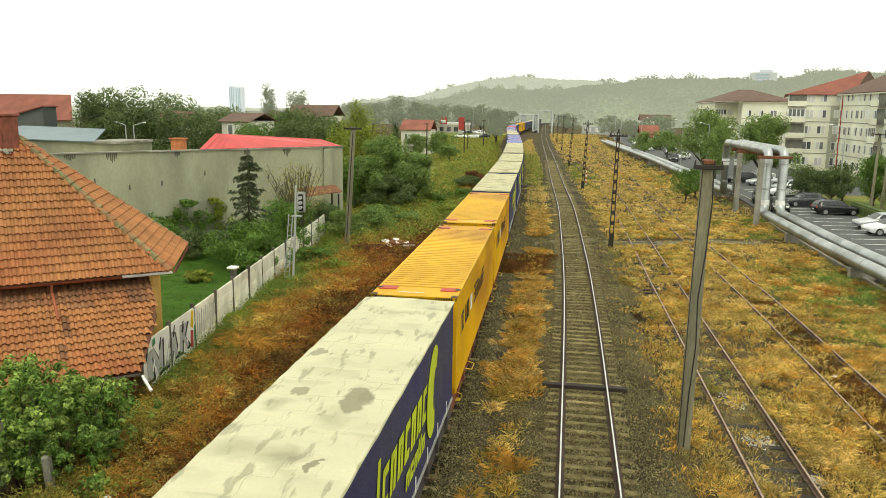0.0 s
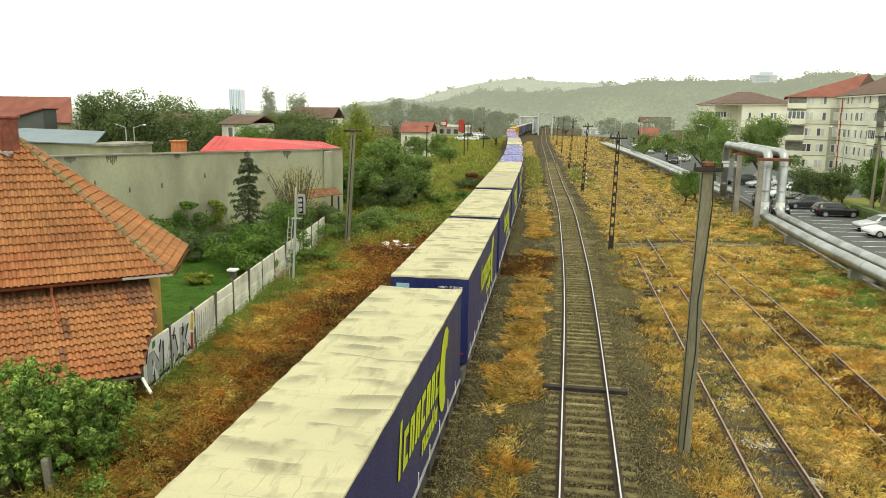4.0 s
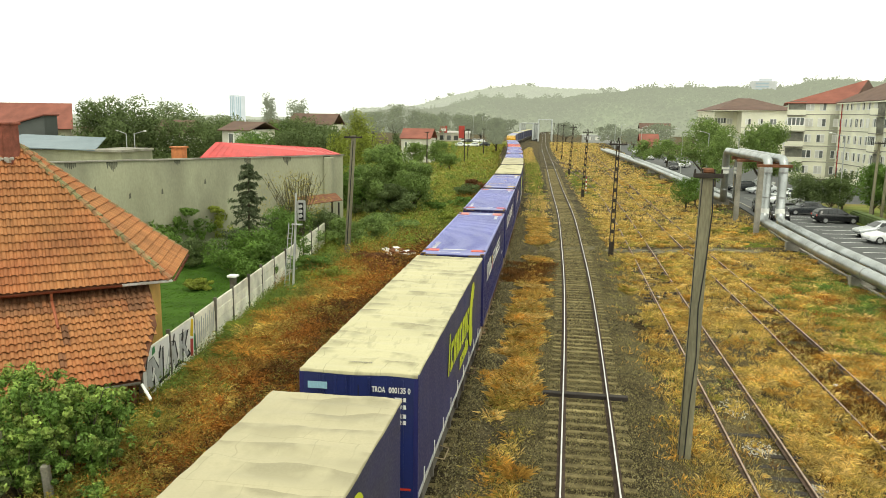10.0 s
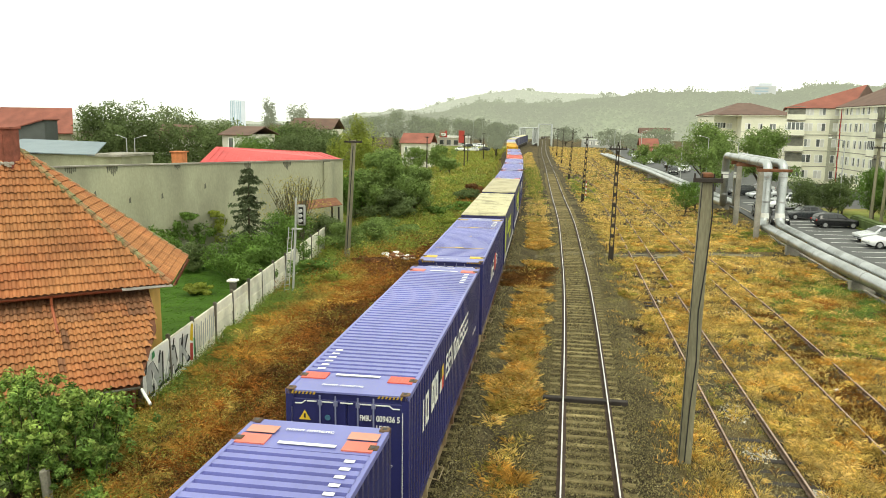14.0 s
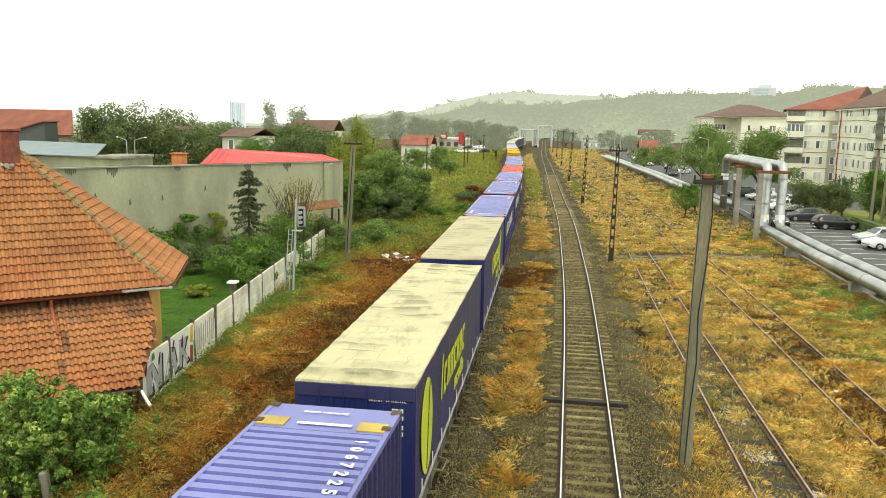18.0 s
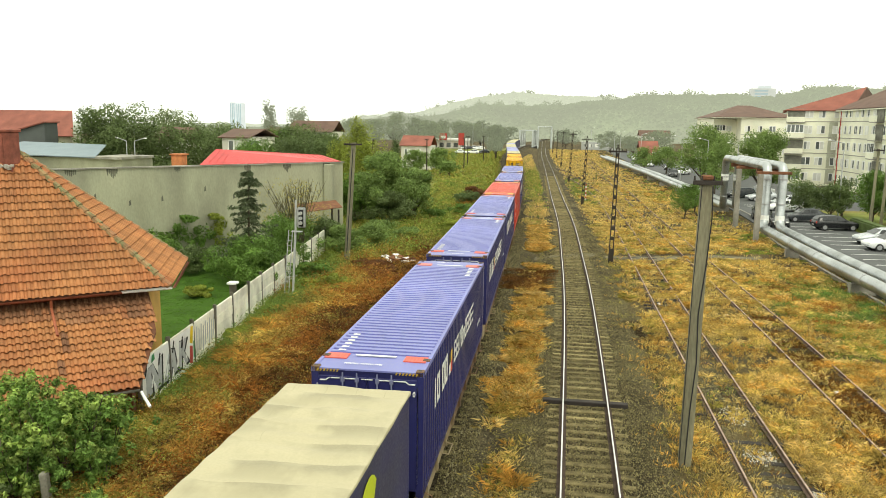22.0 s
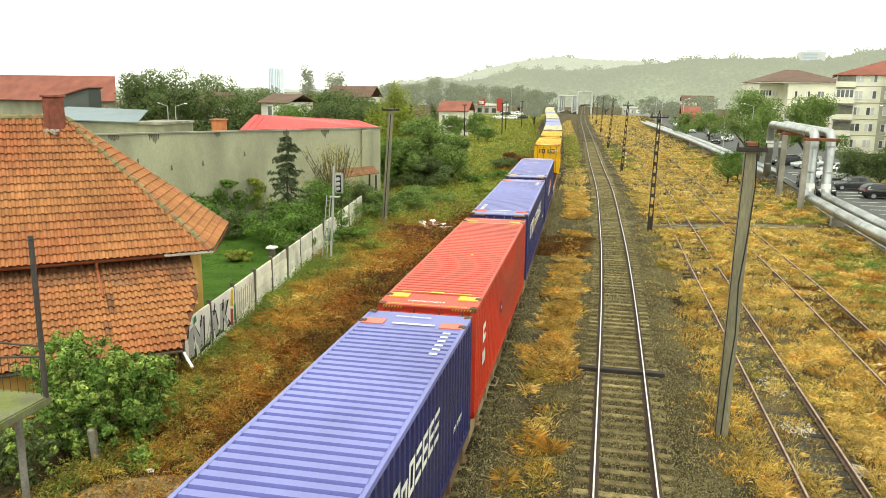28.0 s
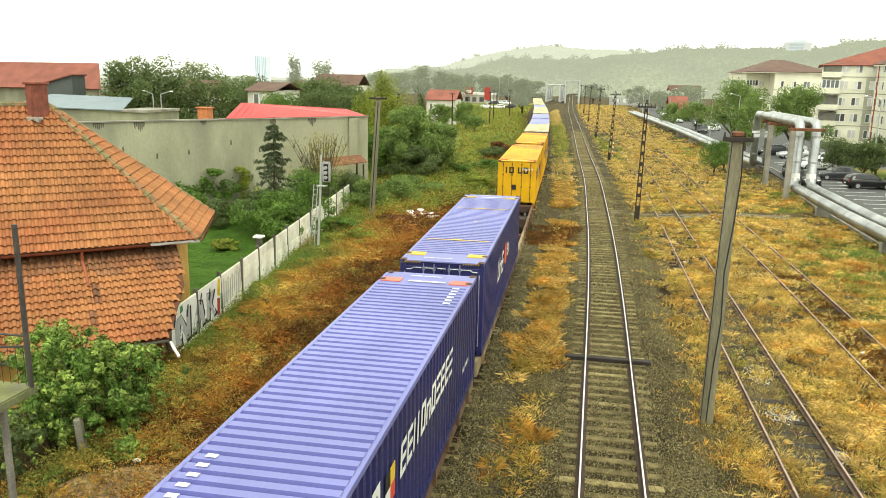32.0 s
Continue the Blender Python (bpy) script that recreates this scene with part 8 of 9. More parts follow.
# low green and red-brown weeds beside the pipes
x, y = scatter(11.0, 18.2, 34, 54, 6.0, lambda x, y: step(1 - ((x - 15.0) / 3.8) ** 2 - ((y - 44.5) / 9.0) ** 2 + 0.5 * (patchy(x, y + 31, 1.4) - 0.5), 0, 0.35))
r_ = patchy(x + 60, y + 5, 1.3) + NR.normal(0, 0.12, len(x))
for lo_, hi_, mname, lab in ((-1, 0.5, "elderleaf", "low green weeds beside the pipes"), (0.5, 0.64, "paleweed", "low olive weeds beside the pipes"), (0.64, 3, "rustleaf", "low red-brown weeds beside the pipes")):
    k_ = (r_ >= lo_) & (r_ < hi_)
    clumps("small_weeds", x[k_], y[k_], 0.26, 0.36, 90, 0.04, M[mname], lab, 0.35)
# tussocks over the disused sidings
for x0, x1, y0, y1, per, w_, n_ in ((3.2, 17, 15, 40, 6.0, 0.008, 80), (2.6, 17.5, 40, 75, 3.0, 0.016, 70), (-2, 17, 75, 130, 0.9, 0.035, 40)):
    x, y = scatter(x0, x1, y0, y1, per, lambda x, y: field(x, y) * step(patchy(x + 13, y + 5, 1.5), 0.3, 0.6))
    r_ = NR.rand(len(x)) * 0.6 + 0.4 * patchy(x - 17, y + 2, 2.5) - 0.06 * (y0 < 40)
    for lo_, hi_, mname, lab in ((-1, 0.36, "palestraw", "bleached grass tussocks over disused sidings"), (0.36, 0.62, "straw", "straw-yellow grass tussocks over disused sidings"), (0.62, 0.76, "orangegrass", "orange-brown grass tussocks over disused sidings"), (0.76, 2, "paleweed", "olive grass tussocks over disused sidings")):
        k_ = (r_ >= lo_) & (r_ < hi_)
        tufts("grass_tussock", x[k_], y[k_], (0.29 if y0 < 40 else 0.38 if y0 < 70 else 0.46), w_, n_, M[mname], lab, (0.2 if y0 < 40 else 0.27 if y0 < 70 else 0.43), 1.1)
x, y = scatter(-4, -0.4, 15, 75, 4.5, strip)
for k_, mname in ((NR.rand(len(x)) < 0.3, "palestraw"), (NR.rand(len(x)) < 0.5, "orangegrass")):
    tufts("grass_tussock", x[k_], y[k_], 0.38, 0.008, 110, M[mname], "dry grass tussocks between two tracks", 0.22, 1.1)

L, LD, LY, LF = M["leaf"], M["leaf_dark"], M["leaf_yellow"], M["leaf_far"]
GARDEN_TREES = (
    (-56, 88, 12.7, 11, LD, "large dark green tree in a garden", 3600, 0.4),
    (-56.5, 86, 9.8, 6, LD, "dark green garden tree behind the wall", 2200, 0.4),
    (-51.5, 90, 10.4, 7.5, LD, "dark green garden tree behind the wall", 2200, 0.4),
    (-71, 130, 12.9, 9, LF, "green tree behind the gardens", 1500, 0.55),
    (-49, 95, 10.1, 10.5, LD, "large dark green tree behind the wall", 3200, 0.4),
    (-43.5, 92, 8.8, 6, LD, "dark green garden tree behind the wall", 1800, 0.38),
    (-65, 140, 10.6, 17, LF, "broad green tree in the distance", 2600, 0.6),
    (-55, 137, 9.6, 9, M["leaf_brown"], "dull brown tree in the distance", 1500, 0.5),
    (-105.3, 260, 19.0, 5.4, LF, "tall slim poplar in the distance", 1400, 0.6),
    (-99.1, 270, 17.2, 10, LF, "round tree in the distance", 1200, 0.7),
    (-104.5, 200, 11, 9, LD, "dark tree below the poplar", 1000, 0.6),
    (-40.6, 115, 10.3, 10, LD, "round green tree behind the wall", 2600, 0.45),
    (-36.9, 113, 9.2, 7.5, LD, "dark green tree behind the wall", 2400, 0.4),
)
LINE_TREES = (
    (-45, 117, 9.5, 6, L, "green garden tree behind the wall", 1400, 0.45),
    (-34.0, 79, 8.7, 5.6, L, "bright green garden tree", 3200, 0.26),
    (-50.5, 141, 8.6, 10, LD, "dark green tree before the brown roof", 2600, 0.45),
    (-45.0, 140, 8.0, 8, LD, "dark green tree before the brown roof", 2200, 0.45),
    (-31.6, 83, 8.9, 6.4, LD, "dark green garden tree behind the hall", 3600, 0.28),
    (-27.9, 85, 8.2, 4.6, LD, "dark green garden tree behind the hall", 2400, 0.28),
    (-22.4, 80, 11.2, 4.6, LY, "tall yellow-green tree near the pole", 2600, 0.26),
    (-25.7, 84, 8.6, 3.2, LY, "yellowing young tree near the pole", 1200, 0.26),
    (-18.0, 76, 7.2, 6.4, M["leaf_mid"], "dense green tree beside the line", 6500, 0.28),
    (-15.7, 77, 5.6, 4.6, M["leaf_mid"], "dark green bushy tree beside the line", 3600, 0.28),
    (-20.2, 75, 5.2, 4.4, M["leaf_mid"], "green bushy tree beside the line", 3000, 0.28),
    (-17.4, 73.6, 3.2, 5.0, LD, "dark green undergrowth beside the line", 3200, 0.26),
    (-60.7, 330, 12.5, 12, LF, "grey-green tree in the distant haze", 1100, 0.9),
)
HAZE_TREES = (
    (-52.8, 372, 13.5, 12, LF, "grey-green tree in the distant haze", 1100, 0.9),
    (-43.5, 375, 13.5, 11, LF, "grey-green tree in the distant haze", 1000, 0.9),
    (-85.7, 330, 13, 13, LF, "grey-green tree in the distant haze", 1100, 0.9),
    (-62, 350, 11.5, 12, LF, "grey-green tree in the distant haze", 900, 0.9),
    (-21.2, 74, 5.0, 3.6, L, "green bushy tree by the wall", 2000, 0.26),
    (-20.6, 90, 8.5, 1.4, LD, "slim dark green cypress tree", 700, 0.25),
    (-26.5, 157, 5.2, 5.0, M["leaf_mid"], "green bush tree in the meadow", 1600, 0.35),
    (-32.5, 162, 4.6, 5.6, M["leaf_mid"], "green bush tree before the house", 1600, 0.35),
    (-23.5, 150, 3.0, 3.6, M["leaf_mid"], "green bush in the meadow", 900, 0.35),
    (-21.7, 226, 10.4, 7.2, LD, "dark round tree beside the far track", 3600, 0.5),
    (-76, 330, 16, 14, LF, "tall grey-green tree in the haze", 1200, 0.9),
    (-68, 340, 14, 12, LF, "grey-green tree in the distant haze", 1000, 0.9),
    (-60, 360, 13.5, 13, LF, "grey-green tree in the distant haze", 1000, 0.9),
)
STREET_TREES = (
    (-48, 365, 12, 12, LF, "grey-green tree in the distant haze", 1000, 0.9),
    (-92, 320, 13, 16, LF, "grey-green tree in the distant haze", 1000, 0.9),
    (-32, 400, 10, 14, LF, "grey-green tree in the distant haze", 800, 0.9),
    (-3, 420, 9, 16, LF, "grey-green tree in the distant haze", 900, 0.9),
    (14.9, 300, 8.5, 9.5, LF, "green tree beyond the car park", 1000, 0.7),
    (21.8, 280, 7.2, 10.6, LF, "green tree beyond the car park", 1000, 0.7),
    (32, 300, 9, 14, LF, "green tree beyond the car park", 1100, 0.8),
    (21.9, 135, 10.9, 8.6, M["leaf_mid"], "tall dark green street tree", 2600, 0.36),
    (26.5, 150, 9.5, 7, M["leaf_mid"], "dark green street tree along the road", 1600, 0.4),
    (19.9, 112, 8.3, 4.2, M["leaf_mid"], "dark green street tree along the road", 1500, 0.32),
    (27.5, 118, 10.5, 7.4, M["leaf_mid"], "bright green street tree by the apartments", 4600, 0.34),
    (12.8, 88, 3.7, 3.3, L, "young green tree by the pipeline", 1500, 0.17),
    (14.4, 92, 3.3, 2.4, L, "young green tree by the pipeline", 900, 0.17),
)
CAR_PARK_TREES = (
    (20.3, 170, 6.2, 7.5, M["leaf_mid"], "green street tree along the road", 1300, 0.42),
    (16.5, 180, 5.6, 5, M["leaf_mid"], "green street tree along the road", 1000, 0.42),
    (26.3, 92, 4.1, 4.2, LD, "green tree at the car park edge", 1800, 0.24),
    (28.5, 90, 3.9, 3.4, LD, "green tree at the car park edge", 1500, 0.24),
    (31.5, 86.5, 6.1, 4.4, L, "green tree in front of the apartments", 2600, 0.24),
    (33.5, 84, 4.6, 3.6, LD, "green tree in front of the apartments", 1500, 0.24),
    (33, 78, 4.1, 3.4, LD, "green tree in front of the apartments", 1400, 0.24),
    (30.3, 92, 4.6, 3.6, LD, "green tree in front of the apartments", 1400, 0.24),
)
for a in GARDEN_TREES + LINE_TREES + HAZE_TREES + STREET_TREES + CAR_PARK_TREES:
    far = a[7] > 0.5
    # trees past 225 m take the material with painted-in haze
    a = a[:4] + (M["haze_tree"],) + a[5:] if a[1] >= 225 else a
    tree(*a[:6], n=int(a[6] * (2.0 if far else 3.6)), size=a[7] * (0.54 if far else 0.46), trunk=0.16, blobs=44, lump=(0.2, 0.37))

FENCE_BUSHES = (
    (-21.6, 41.8, -0.3, 1.3, LY, "yellow-green plant on the lawn"),
    (-18.6, 43.2, 2.1, 2.8, L, "green shrub behind the fence"),
    (-20.6, 45.3, 1.9, 3.2, L, "bright green shrub behind the fence"),
    (-19.0, 45, 2.8, 3.4, L, "tall green shrub behind the fence"),
    (-18.9, 48.5, 3.5, 3.6, L, "light green shrub behind the fence"),
    (-21.5, 47.5, 2.1, 3.6, L, "green shrub in the garden"),
    (-20.3, 52, 3.6, 4.2, L, "green shrub behind the fence"),
    (-25.3, 48.5, 1.2, 3.0, LD, "dark climbing shrub by the wall"),
    (-28.6, 49.5, 1.5, 3.6, L, "vine-covered shrub by the wall"),
    (-15.3, 58, 1.9, 3.8, M["leaf_mid"], "green bush beside the pole"),
    (-17.0, 56.5, 2.0, 3.0, M["leaf_mid"], "green bush beside the pole"),
    (-19, 58, 2.4, 3.4, LD, "dark green bush at the fence end"),
    (-16.6, 66, 1.2, 3.2, M["leaf_mid"], "green bush on the verge"),
)
BANK_BUSHES = (
    (-13.6, 63, 0.9, 3.2, M["leaf_mid"], "low green bush on the verge"),
    (-13.6, 78, 0.9, 3.0, L, "green bramble by the line"),
    (-11.4, 84, 0.8, 3.2, L, "low bramble by the line"),
    (-12.5, 95, 1.4, 4, LD, "dark bush in the meadow"),
    (-10.5, 70, 0.7, 3.0, LY, "yellowing weeds by the line"),
    (-13.0, 105, 1.2, 2.6, M["leaf_rust"], "rusty red bush in the meadow"),
    (-11.2, 100, 1.0, 3.4, M["leaf_rust"], "rusty red weeds in the meadow"),
    (-16.2, 47, 0.5, 2.2, L, "green bramble at the fence"),
    (-15.3, 33, -0.25, 1.6, LY, "yellow-green weeds at the fence"),
    (-14.3, 44, 0.3, 2.4, LY, "yellow-green weeds on the bank"),
    (-12.9, 50, 0.25, 2.2, M["leaf_rust"], "brown dry bush by the pole"),
    (-11.8, 47.5, 0.1, 2.4, M["leaf_rust"], "brown dry bush on the bank"),
    (-9.3, 43, 0.0, 2.0, M["leaf_rust"], "brown dry weeds on the bank"),
)
for a in FENCE_BUSHES + BANK_BUSHES:
    tree(*a[:6], category="bush", name="bush", n=4800, size=0.098, trunk=0.02, low=0.05, blobs=30, lump=(0.2, 0.4))
def elder(x, y, topz, w, n, material, label):
    """A loose many-stemmed bush with small leaves in sprays."""
    z = float(ground_z(x, y))
    t = thing("bush", label, "bush")
    for k in range(9):
        a = k * 0.7 + x
        bm = bmesh.new()
        rod(bm, (x + 0.1 * math.cos(a), y + 0.1 * math.sin(a), z - 0.2), (x + math.cos(a) * w * 0.36, y + math.sin(a) * w * 0.36, z + (topz - z) * NR.uniform(0.55, 0.85)), 0.03, 0.01, 6)
        part("stem", bm, M["bark"], t)
    leaves("foliage", x, y, z + (topz - z) * 0.52, w * 0.6, (topz - z) * 0.54, int(n * 2.4), 0.066, material, t, 90, (0.06, 0.19))
    leaves("leaf_sprays", x, y, z + (topz - z) * 0.56, w * 0.63, (topz - z) * 0.56, int(n * 0.8), 0.075, M["freshleaf"], t, 60, (0.05, 0.13))


EL = M["elderleaf"]
elder(-13.3, 18.0, 2.3, 2.6, 3000, M["darkgreen"], "leafy green elder bush by the footbridge")
elder(-12.9, 19.0, 1.9, 1.7, 1700, M["darkgreen"], "leafy green elder bush by the footbridge")
elder(-14.9, 18.3, 2.6, 2.6, 2800, M["darkgreen"], "dark green elder bush by the footbridge")
elder(-13.9, 16.9, 1.5, 2.2, 2200, M["darkgreen"], "leafy green elder bush by the footbridge")
elder(-14.4, 15.3, 1.0, 1.8, 1300, LD, "dark green bush under the landing")
elder(-12.2, 17.7, 0.75, 0.9, 700, EL, "light green weeds below the elder")
elder(-11.7, 16.6, -0.05, 0.8, 380, EL, "small green weeds on the bank")

# vine on the grey wall
vn = thing("climbing_vine", "green climbing vine on the grey wall", "vine")
for s_, z_, w_, h_ in ((17.3, 0.9, 1.5, 1.2), (15.4, 1.0, 1.6, 1.5), (13.6, 0.6, 1.6, 1.7), (11.9, 0.9, 1.5, 1.6), (14.6, 2.2, 1.2, 0.4), (12.4, 2.2, 1.2, 0.35), (18.6, 0.6, 1.0, 0.8)):
    p = wa + wd * s_ + wn_ * 0.5
    leaves("vine_clump", p.x, p.y, z_ - 0.2, w_ * 0.72, h_ * 0.75, 700, 0.13, L if s_ > 13 else LY, vn, 16, (0.2, 0.4))
    tagged(bpy.data.objects[vn.name].children[-1], kind="stuff")

# spruce: drooping tiers
sp = thing("spruce", "dark green spruce against the grey wall", "tree")
bm = bmesh.new()
rod(bm, (-20.6, 47, -1.2), (-20.5, 47, 6.7), 0.12, 0.02, 8)
part("trunk", bm, M["bark"], sp)
q = []
for k in range(17):
    zz = 1.0 + 5.4 * k / 17 + NR.uniform(-0.12, 0.12)
    for j in range(4):
        a = j * 1.571 + k * 2.1 + NR.uniform(-0.6, 0.6)
        ll = (2.1 * (1 - k / 17.5) + 0.15) * NR.uniform(0.35, 1.45)
        for s in np.linspace(0.12, 1, 12):
            cx_, cy_, cz_ = -20.5 + math.cos(a) * ll * s, 47 + math.sin(a) * ll * s, zz - 0.62 * ll * s + 0.42 * ll * s * s
            for e in range(6):
                th = a + NR.uniform(-1.5, 1.5)
                d = np.array([math.cos(th), math.sin(th), NR.uniform(-1.1, 0.0)]) * NR.uniform(0.12, 0.30) * (1.25 - 0.5 * s)
                w = NR.normal(0, 0.03, 3)
                c = np.array([cx_, cy_, cz_ + NR.normal(0, 0.05)])
                q += [c - w, c + d - w * 0.3, c + d + w * 0.3, c + w]
mesh_np("needles", np.array(q), 4, M["needles"], sp)

# bare shrub
sh = thing("shrub", "thin nearly leafless shrub against the wall", "bush")
bm = bmesh.new()
for k in range(46):
    a, l, sp_ = NR.uniform(0, 6.28), NR.uniform(2.6, 4.6), NR.uniform(0.15, 0.62)
    bx, by = -19.4 + NR.normal(0, 0.2), 53 + NR.normal(0, 0.2)
    tip = Vector((bx + math.cos(a) * l * sp_, by + math.sin(a) * l * sp_, 1.3 + l * (1 - 0.3 * sp_)))
    rod(bm, (bx, by, 0.6), tip, 0.035, 0.012, 5)
    for e in range(4):
        p_ = Vector((bx, by, 0.6)).lerp(tip, NR.uniform(0.4, 0.85))
        rod(bm, p_, p_ + Vector((NR.normal(0, 0.25), NR.normal(0, 0.25), NR.uniform(0.35, 0.8))), 0.02, 0.008, 4)
tagged(part("branch_work", bm, M["twig"], sh), kind="stuff")
leaves("sparse_leaves", -19.4, 53, 3.6, 2.1, 2.0, 2200, 0.06, M["paleweed"], sh, 26)

# ---- broken stone and small weeds on the ballast ----
def stones(name, x, y, z, size, label, material="stone"):
    n = len(x)
    a = NR.uniform(0, 6.28, n)
    s = size * NR.uniform(0.5, 1.4, n)
    top = np.stack([x, y, z + s * 0.9], 1)
    ring = [np.stack([x + s * NR.uniform(0.6, 1.1, n) * np.cos(a + k * 1.571), y + s * NR.uniform(0.6, 1.1, n) * np.sin(a + k * 1.571), z - s * 0.2], 1) for k in range(4)]
    v = np.stack([q for k in range(4) for q in (ring[k], ring[(k + 1) % 4], top)], 1)
    ob = mesh_np(name, v.reshape(-1, 3), 3, M[material])
    tagged(ob, label, "stones", kind="stuff")


def ballast_z(d, lo=1.75, hi=2.9):
    return np.interp(np.abs(d), [0, lo, hi], [-0.2, -0.2, -0.45])


for line, d0, d1, y0, y1, per, size in ((MAIN, -2.6, 3.2, 10, 34, 300, 0.03), (MAIN, -2.6, 3.2, 34, 75, 90, 0.045), (TRAIN, 1.0, 3.4, 10, 34, 300, 0.03), (TRAIN, 1.0, 3.4, 34, 75, 90, 0.045)):
    d, y = scatter(d0, d1, y0, y1, per)
    k = np.abs(np.abs(d) - 0.7535) > 0.08
    d, y = d[k], y[k]
    stones("loose_stone", spline(line, y) + d, y, ballast_z(d) + NR.uniform(0, 0.035, len(d)), size, "loose broken stone of the ballast")
d, y = scatter(-1.3, 1.3, 14, 38, 170)
stones("loose_stone", spline(SID1, y) + d, y, ground_z(spline(SID1, y) + d, y), 0.035, "grey gravel in the siding", "greystone")
for cx_, cy_, rx_, ry_ in ((5.9, 26.3, 0.5, 0.9), (5.95, 22.9, 0.55, 0.7), (6.9, 20.6, 0.3, 0.5), (7.3, 18.2, 0.5, 0.4)):
    a_, r_ = NR.uniform(0, 6.28, 240), NR.rand(240)
    x, y = cx_ + rx_ * r_ * np.cos(a_), cy_ + ry_ * r_ * np.sin(a_)
    stones("loose_stone", x, y, ground_z(x, y) + 0.01, 0.03, "whitish broken stone in the siding", "whitestone")
d, y = scatter(1.2, 3.4, 10, 60, 70)
stones("loose_stone", spline(TRAIN, y) + d, y, ballast_z(d) + NR.uniform(0.01, 0.05, len(d)), 0.038, "pale gravel beside the freight track", "greystone")
d, y = scatter(-2.4, 4.0, 10, 50, 12)
stones("loose_stone", spline(MAIN, y) + d, y, np.maximum(ballast_z(d), ground_z(spline(MAIN, y) + d, y)) + 0.03, 0.034, "pale chips in the ballast", "greystone")
x, y = scatter(2.8, 4.8, 10, 56, 150)
stones("loose_stone", x, y, ground_z(x, y), 0.03, "loose gravel beside the track")
for line, d0, d1, y0, y1, per, w in ((MAIN, -2.6, 3.6, 12, 40, 30, 0.02), (MAIN, -2.6, 3.6, 40, 80, 12, 0.035), (TRAIN, 1.4, 3.6, 12, 60, 42, 0.018)):
    d, y = scatter(d0, d1, y0, y1, per, lambda d, y: step(patchy(d * 2 + 30, y, 1.2), 0.42, 0.7) * np.where(np.abs(d) < 1.4, 0.35, 1))
    k = NR.rand(len(d)) < 0.45
    tufts("small_weeds", spline(line, y[k]) + d[k], y[k], 0.13, w, 5, M["weed"], "small olive weeds in the ballast", 0.1)
    leafy("small_weeds", spline(line, y[~k]) + d[~k], y[~k], 0.22, 0.12, 8, w * 1.2, M["paleweed"], "small leafy weeds in the ballast")

x, y = scatter(-3.6, -0.7, 12, 24, 44, lambda x, y: step(patchy(x + 61, y, 0.9), 0.3, 0.6))
leafy("small_weeds", x, y, 0.16, 0.16, 16, 0.024, M["paleweed"], "low olive weeds on the gravel")
x, y = scatter(-3.6, -0.7, 12, 23, 14, lambda x, y: step(patchy(x + 21, y, 0.8), 0.45, 0.7))
tufts("dry_grass", x, y, 0.16, 0.009, 10, M["orangegrass"], "low orange grass on the gravel", 0.12, 1.1)

# ---- woods on the hills ----
def woods(name, hx, ht, y0, y1, foot, n, size, material, label):
    x = NR.uniform(-420, 520, n)
    t = np.sqrt(NR.rand(n))
    z = foot + (np.interp(x, hx, ht) - foot) * np.sin(t * np.pi / 2) + NR.uniform(-1.2, 0.1, n) * size
    p = np.stack([x, y0 + (y1 - y0) * t - size, z], 1)
    a = NR.normal(0, 1, (n, 3)) * (1, 0.4, 1)
    a /= np.linalg.norm(a, axis=1)[:, None]
    b = np.cross(a, NR.normal(0, 0.3, (n, 3)) + (0, 1, 0))
    s = size * NR.uniform(0.5, 1.5, n)[:, None]
    v = np.stack([p - a * s, p + b * s * 0.8, p + a * s, p - b * s * 0.8], 1)
    ob = mesh_np(name, v.reshape(-1, 3), 4, material)
    tagged(ob, label, "woods", kind="stuff")


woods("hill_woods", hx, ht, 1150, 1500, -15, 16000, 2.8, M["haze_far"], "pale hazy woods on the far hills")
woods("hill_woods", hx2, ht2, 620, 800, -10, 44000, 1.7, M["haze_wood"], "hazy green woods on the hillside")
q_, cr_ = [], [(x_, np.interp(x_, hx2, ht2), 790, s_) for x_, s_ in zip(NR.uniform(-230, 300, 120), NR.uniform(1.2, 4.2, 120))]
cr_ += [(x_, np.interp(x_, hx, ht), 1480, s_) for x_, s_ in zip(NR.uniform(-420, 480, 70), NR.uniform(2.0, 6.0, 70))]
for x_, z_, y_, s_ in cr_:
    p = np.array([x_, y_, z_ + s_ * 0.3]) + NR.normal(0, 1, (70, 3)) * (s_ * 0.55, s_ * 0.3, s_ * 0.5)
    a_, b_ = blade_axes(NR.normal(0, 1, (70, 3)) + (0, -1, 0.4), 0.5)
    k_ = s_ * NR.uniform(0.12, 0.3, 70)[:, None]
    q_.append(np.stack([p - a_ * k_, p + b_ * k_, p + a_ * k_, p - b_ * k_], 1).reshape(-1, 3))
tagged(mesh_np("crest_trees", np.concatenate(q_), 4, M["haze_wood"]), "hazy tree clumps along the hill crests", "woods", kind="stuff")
hb = thing("hilltop_building", "white building on the hilltop", "building")
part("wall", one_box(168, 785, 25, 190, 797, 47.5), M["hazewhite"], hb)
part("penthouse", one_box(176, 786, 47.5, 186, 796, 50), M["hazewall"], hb)
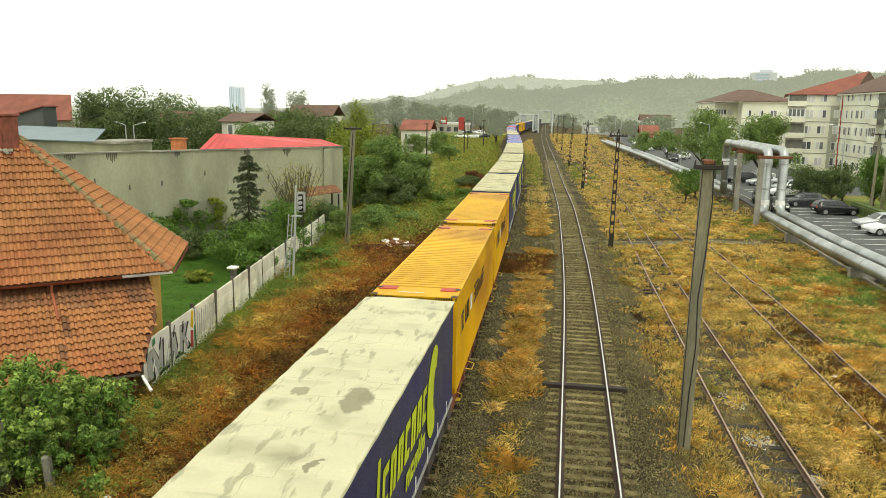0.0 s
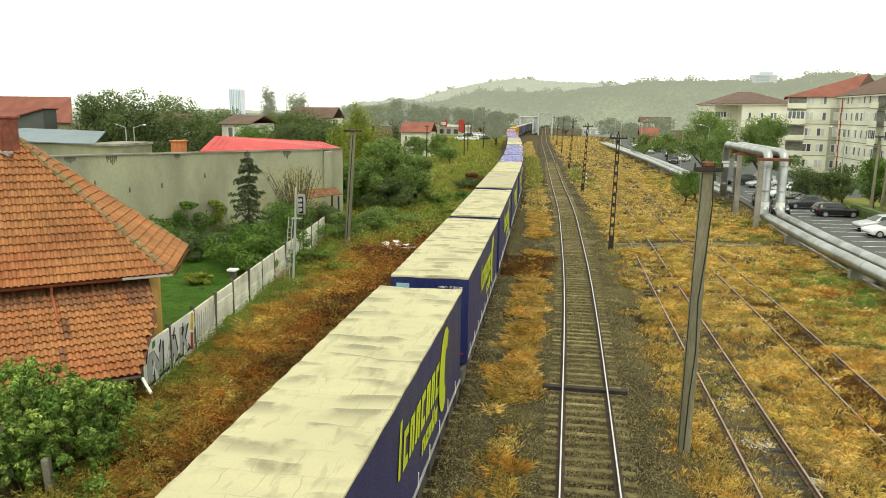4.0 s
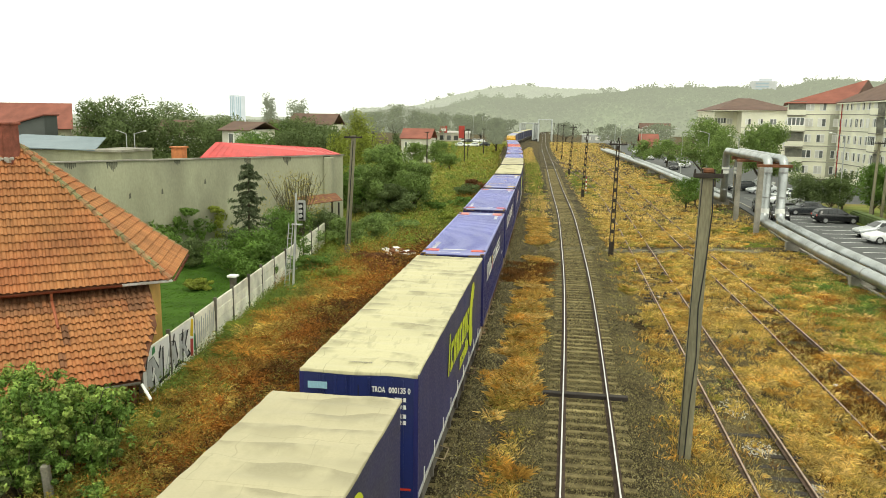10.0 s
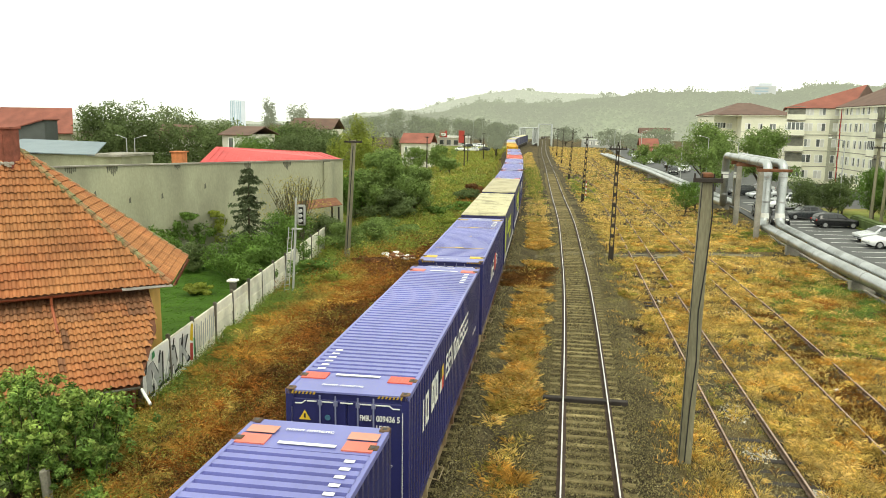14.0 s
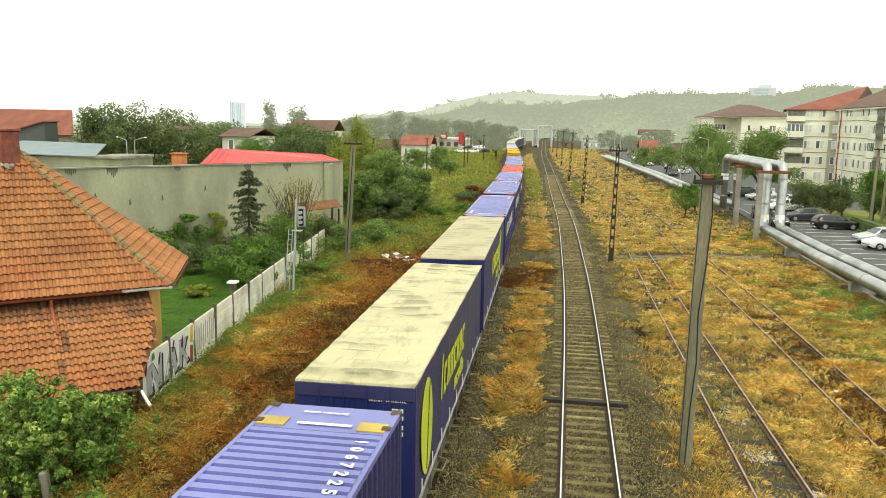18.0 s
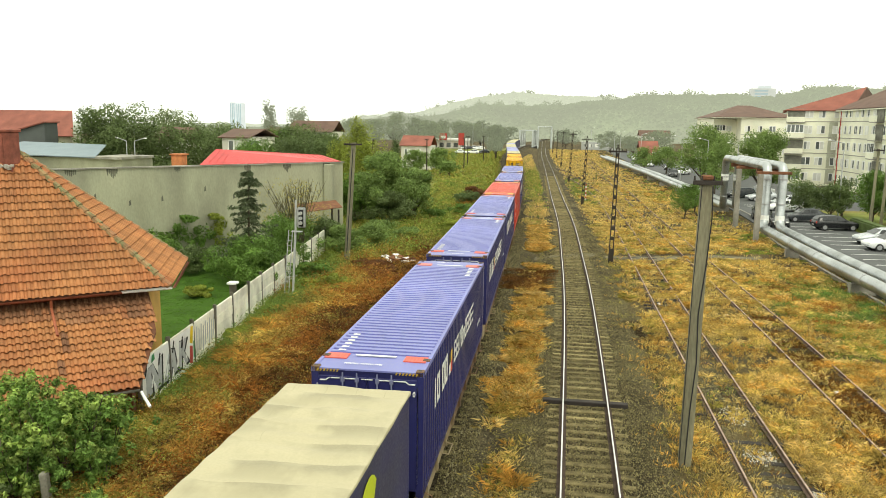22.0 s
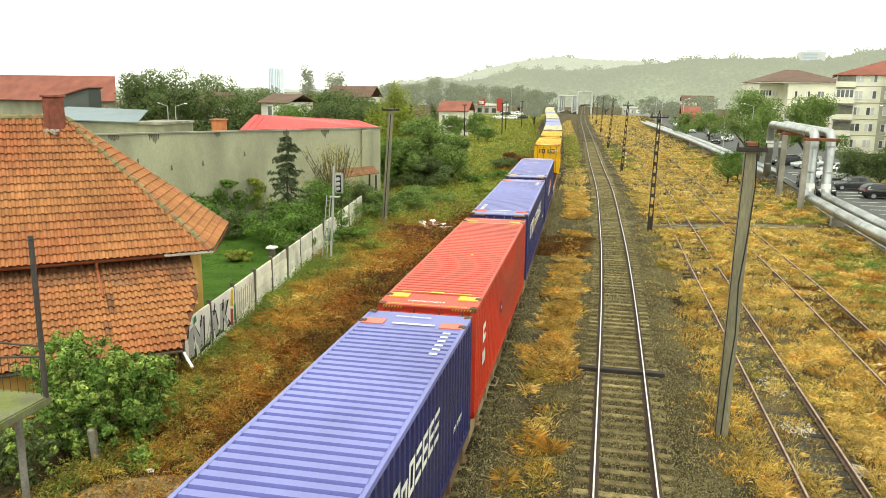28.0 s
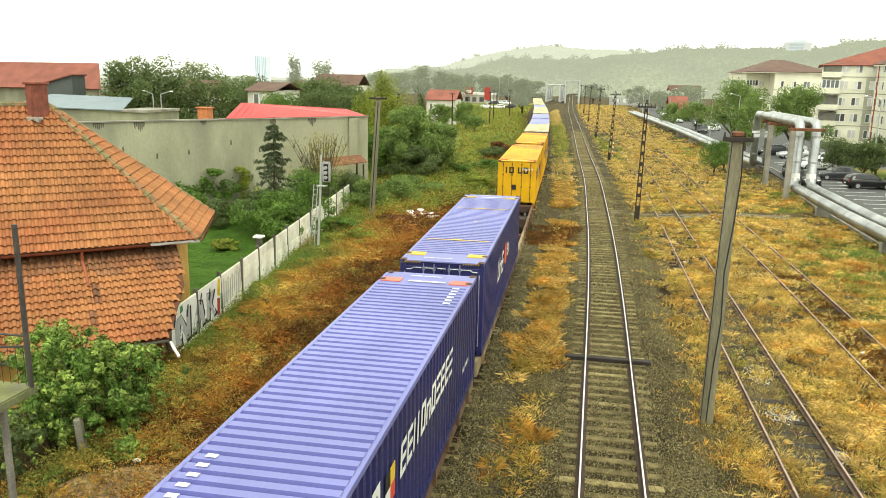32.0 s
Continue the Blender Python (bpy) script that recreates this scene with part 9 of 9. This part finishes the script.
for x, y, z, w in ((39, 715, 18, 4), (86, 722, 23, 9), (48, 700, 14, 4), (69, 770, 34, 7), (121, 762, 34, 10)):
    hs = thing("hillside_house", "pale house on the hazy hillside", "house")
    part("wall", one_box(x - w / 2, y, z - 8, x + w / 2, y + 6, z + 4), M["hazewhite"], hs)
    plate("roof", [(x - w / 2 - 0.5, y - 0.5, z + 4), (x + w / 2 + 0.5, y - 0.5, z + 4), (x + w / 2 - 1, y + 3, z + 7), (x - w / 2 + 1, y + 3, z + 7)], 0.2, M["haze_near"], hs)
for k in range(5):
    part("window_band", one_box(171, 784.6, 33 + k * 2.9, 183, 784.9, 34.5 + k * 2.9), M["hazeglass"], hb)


# ---- clay tiles ----
TW, TL = 0.225, 0.345


def tile_mesh():
    """One S-shaped clay tile, lying in its own plane: x along the eave, y up the slope, z out."""
    cross = [(0.0, 0.0), (0.04, 0.055), (0.085, 0.072), (0.13, 0.055), (0.17, 0.004), (0.235, 0.0)]
    v = []
    for y, lift in ((0.0, 0.066), (TL + 0.07, 0.0)):
        v += [(x, y, z + lift) for x, z in cross]
    v += [(x, 0.006, z + 0.044) for x, z in cross]
    n = len(cross)
    f = [(i, i + 1, n + i + 1, n + i) for i in range(n - 1)] + [(2 * n + i, 2 * n + i + 1, i + 1, i) for i in range(n - 1)]
    return v, f


tv, tf = tile_mesh()
tile_me = bpy.data.meshes.new("tile")
tile_me.from_pydata(tv, [], tf)
tile_me.materials.append(M["tile"])
tile_grades = [tile_me, tile_me.copy(), tile_me.copy()]
tile_grades[1].materials[0] = M["tile_dull"]
tile_grades[2].materials[0] = M["tile_dark"]


def inside(poly, a, b):
    r = False
    for (x0, y0), (x1, y1) in zip(poly, poly[1:] + poly[:1]):
        if (y0 > b) != (y1 > b) and a < (x1 - x0) * (b - y0) / (y1 - y0) + x0:
            r = not r
    return r


def tiles(o, u, corners, count, parent, reach, dark_from=99.0):
    """Tiles over a roof plane with its eave from o along u; the `count` nearest to o are pieces, the rest one mesh.
    Tiles above a set height are darker ones, with a ragged border."""
    u = u.normalized()
    pts = [Vector(c) for c in corners]
    n = (pts[1] - pts[0]).cross(pts[2] - pts[0]).normalized()
    if n.z < 0:
        n = -n
    w = n.cross(u).normalized()
    if w.z < 0:
        w = -w
    right = u if u.cross(w).dot(n) > 0 else -u
    poly = [((p - o).dot(u), (p - o).dot(w)) for p in pts]
    sgn = 1 if right == u else -1
    rt = random.Random(9)
    spots = []
    for r in range(40):
        for k in range(-12, int(reach / TW) + 1):
            a, b = k * TW + TW / 2, r * TL + TL * 0.4
            if inside(poly, a, b) and inside(poly, a, b - TL * 0.3):
                spots.append((a * a + (b * 1.2) ** 2, a, b))
    spots.sort()
    mats, old = [], []
    for _, a, b in spots:
        c = o + u * (a - sgn * TW / 2) + w * (b - TL * 0.4) + n * (0.012 + rt.uniform(-0.004, 0.006))
        m = Matrix((right, w, n)).transposed().to_4x4()
        # darker by height up the slope, with a ragged border, a run below the downpipe and an old patch near the gable
        darkness = b + 0.35 * (float(patchy(np.array([a]), np.array([b + 7.0]), 0.7)[0]) - 0.5) + rt.uniform(-0.14, 0.14) - dark_from
        patch = 1 - (a + 0.55) ** 2 / 0.45 - (b - 3.75) ** 2 / 0.16 + rt.uniform(-0.2, 0.2)
        run = dark_from < 9 and abs(a - 2.0 + 0.1 * (b - 2)) < 0.1 and 1.1 < b < 3.0
        old.append(2 if darkness > 0.2 or run or (dark_from < 9 and patch > 0.45) else 1 if darkness > -0.22 or (dark_from < 9 and patch > 0) else 0)
        mats.append(Matrix.Translation(c) @ m @ pose(0, 0, 0, rt.uniform(-0.6, 0.6), 0, rt.uniform(-1.2, 1.2)))
    for m, q in zip(mats[:count], old):
        piece("tile", tile_grades[q], parent, m)
    if mats[count:]:
        base = np.array([(*q, 1) for q in tv])
        vv = np.concatenate([(base @ np.array(m).T)[:, :3] for m in mats[count:]])
        ff = [tuple(i + k * len(tv) for i in q) for k in range(len(mats) - count) for q in tf]
        ob = solid("tiles", vv.tolist(), ff, M["tile_joined"], parent)
        ob.data.materials.append(M["tile_dull_joined"])
        ob.data.materials.append(M["tile_dark_joined"])
        ob.data.polygons.foreach_set("material_index", [int(q) for q in old[count:] for _ in tf])
        tagged(ob, kind="stuff")


tiles(E0, FD, [E0, L0, RL, RE], 300, ROOF_FRONT, 8.5)
tiles(A_bot, FD, [A_bot, A_bot + FD * 14, A_top + FD * 14, A_top, A_mid], 300, ROOF_ANNEX, 7.5, 3.88)
tiles(E0, C2 - E0, [E0, C2, RE], 300, ROOF_SIDE, 7)


def ridge_tiles(a, b, parent):
    bm = bmesh.new()
    L_ = (b - a).length
    k = int(L_ / 0.36)
    for i in range(k):
        p, q = a.lerp(b, i / k), a.lerp(b, (i + 1.15) / k)
        rod(bm, p + Vector((0, 0, 0.03)), q + Vector((0, 0, 0.01)), 0.145, 0.115, 8)
    ob = part("ridge_tiles", bm, M["ridge"], parent)
    tagged(ob, kind="stuff")


ridge_tiles(E0, RE, house)
ridge_tiles(C2, RE, house)
ridge_tiles(RE, RL, house)

# ---- sleepers ----
sleepers(MAIN, track_main, -12, 150, 0.6, sleeper_me)
sleepers(TRAIN, track_train, -12, 90, 0.65, sleeper_me, -0.03)
sleepers(SID1, track_sid, -12, 60, 0.75, old_me, -0.165, 0.6)


def motions():
    for ob, u, z in MOVING:
        walk(ob, [(t, on_track(u - gone(t), z)) for t in np.arange(0, 32.01, 1.0)])


motions()
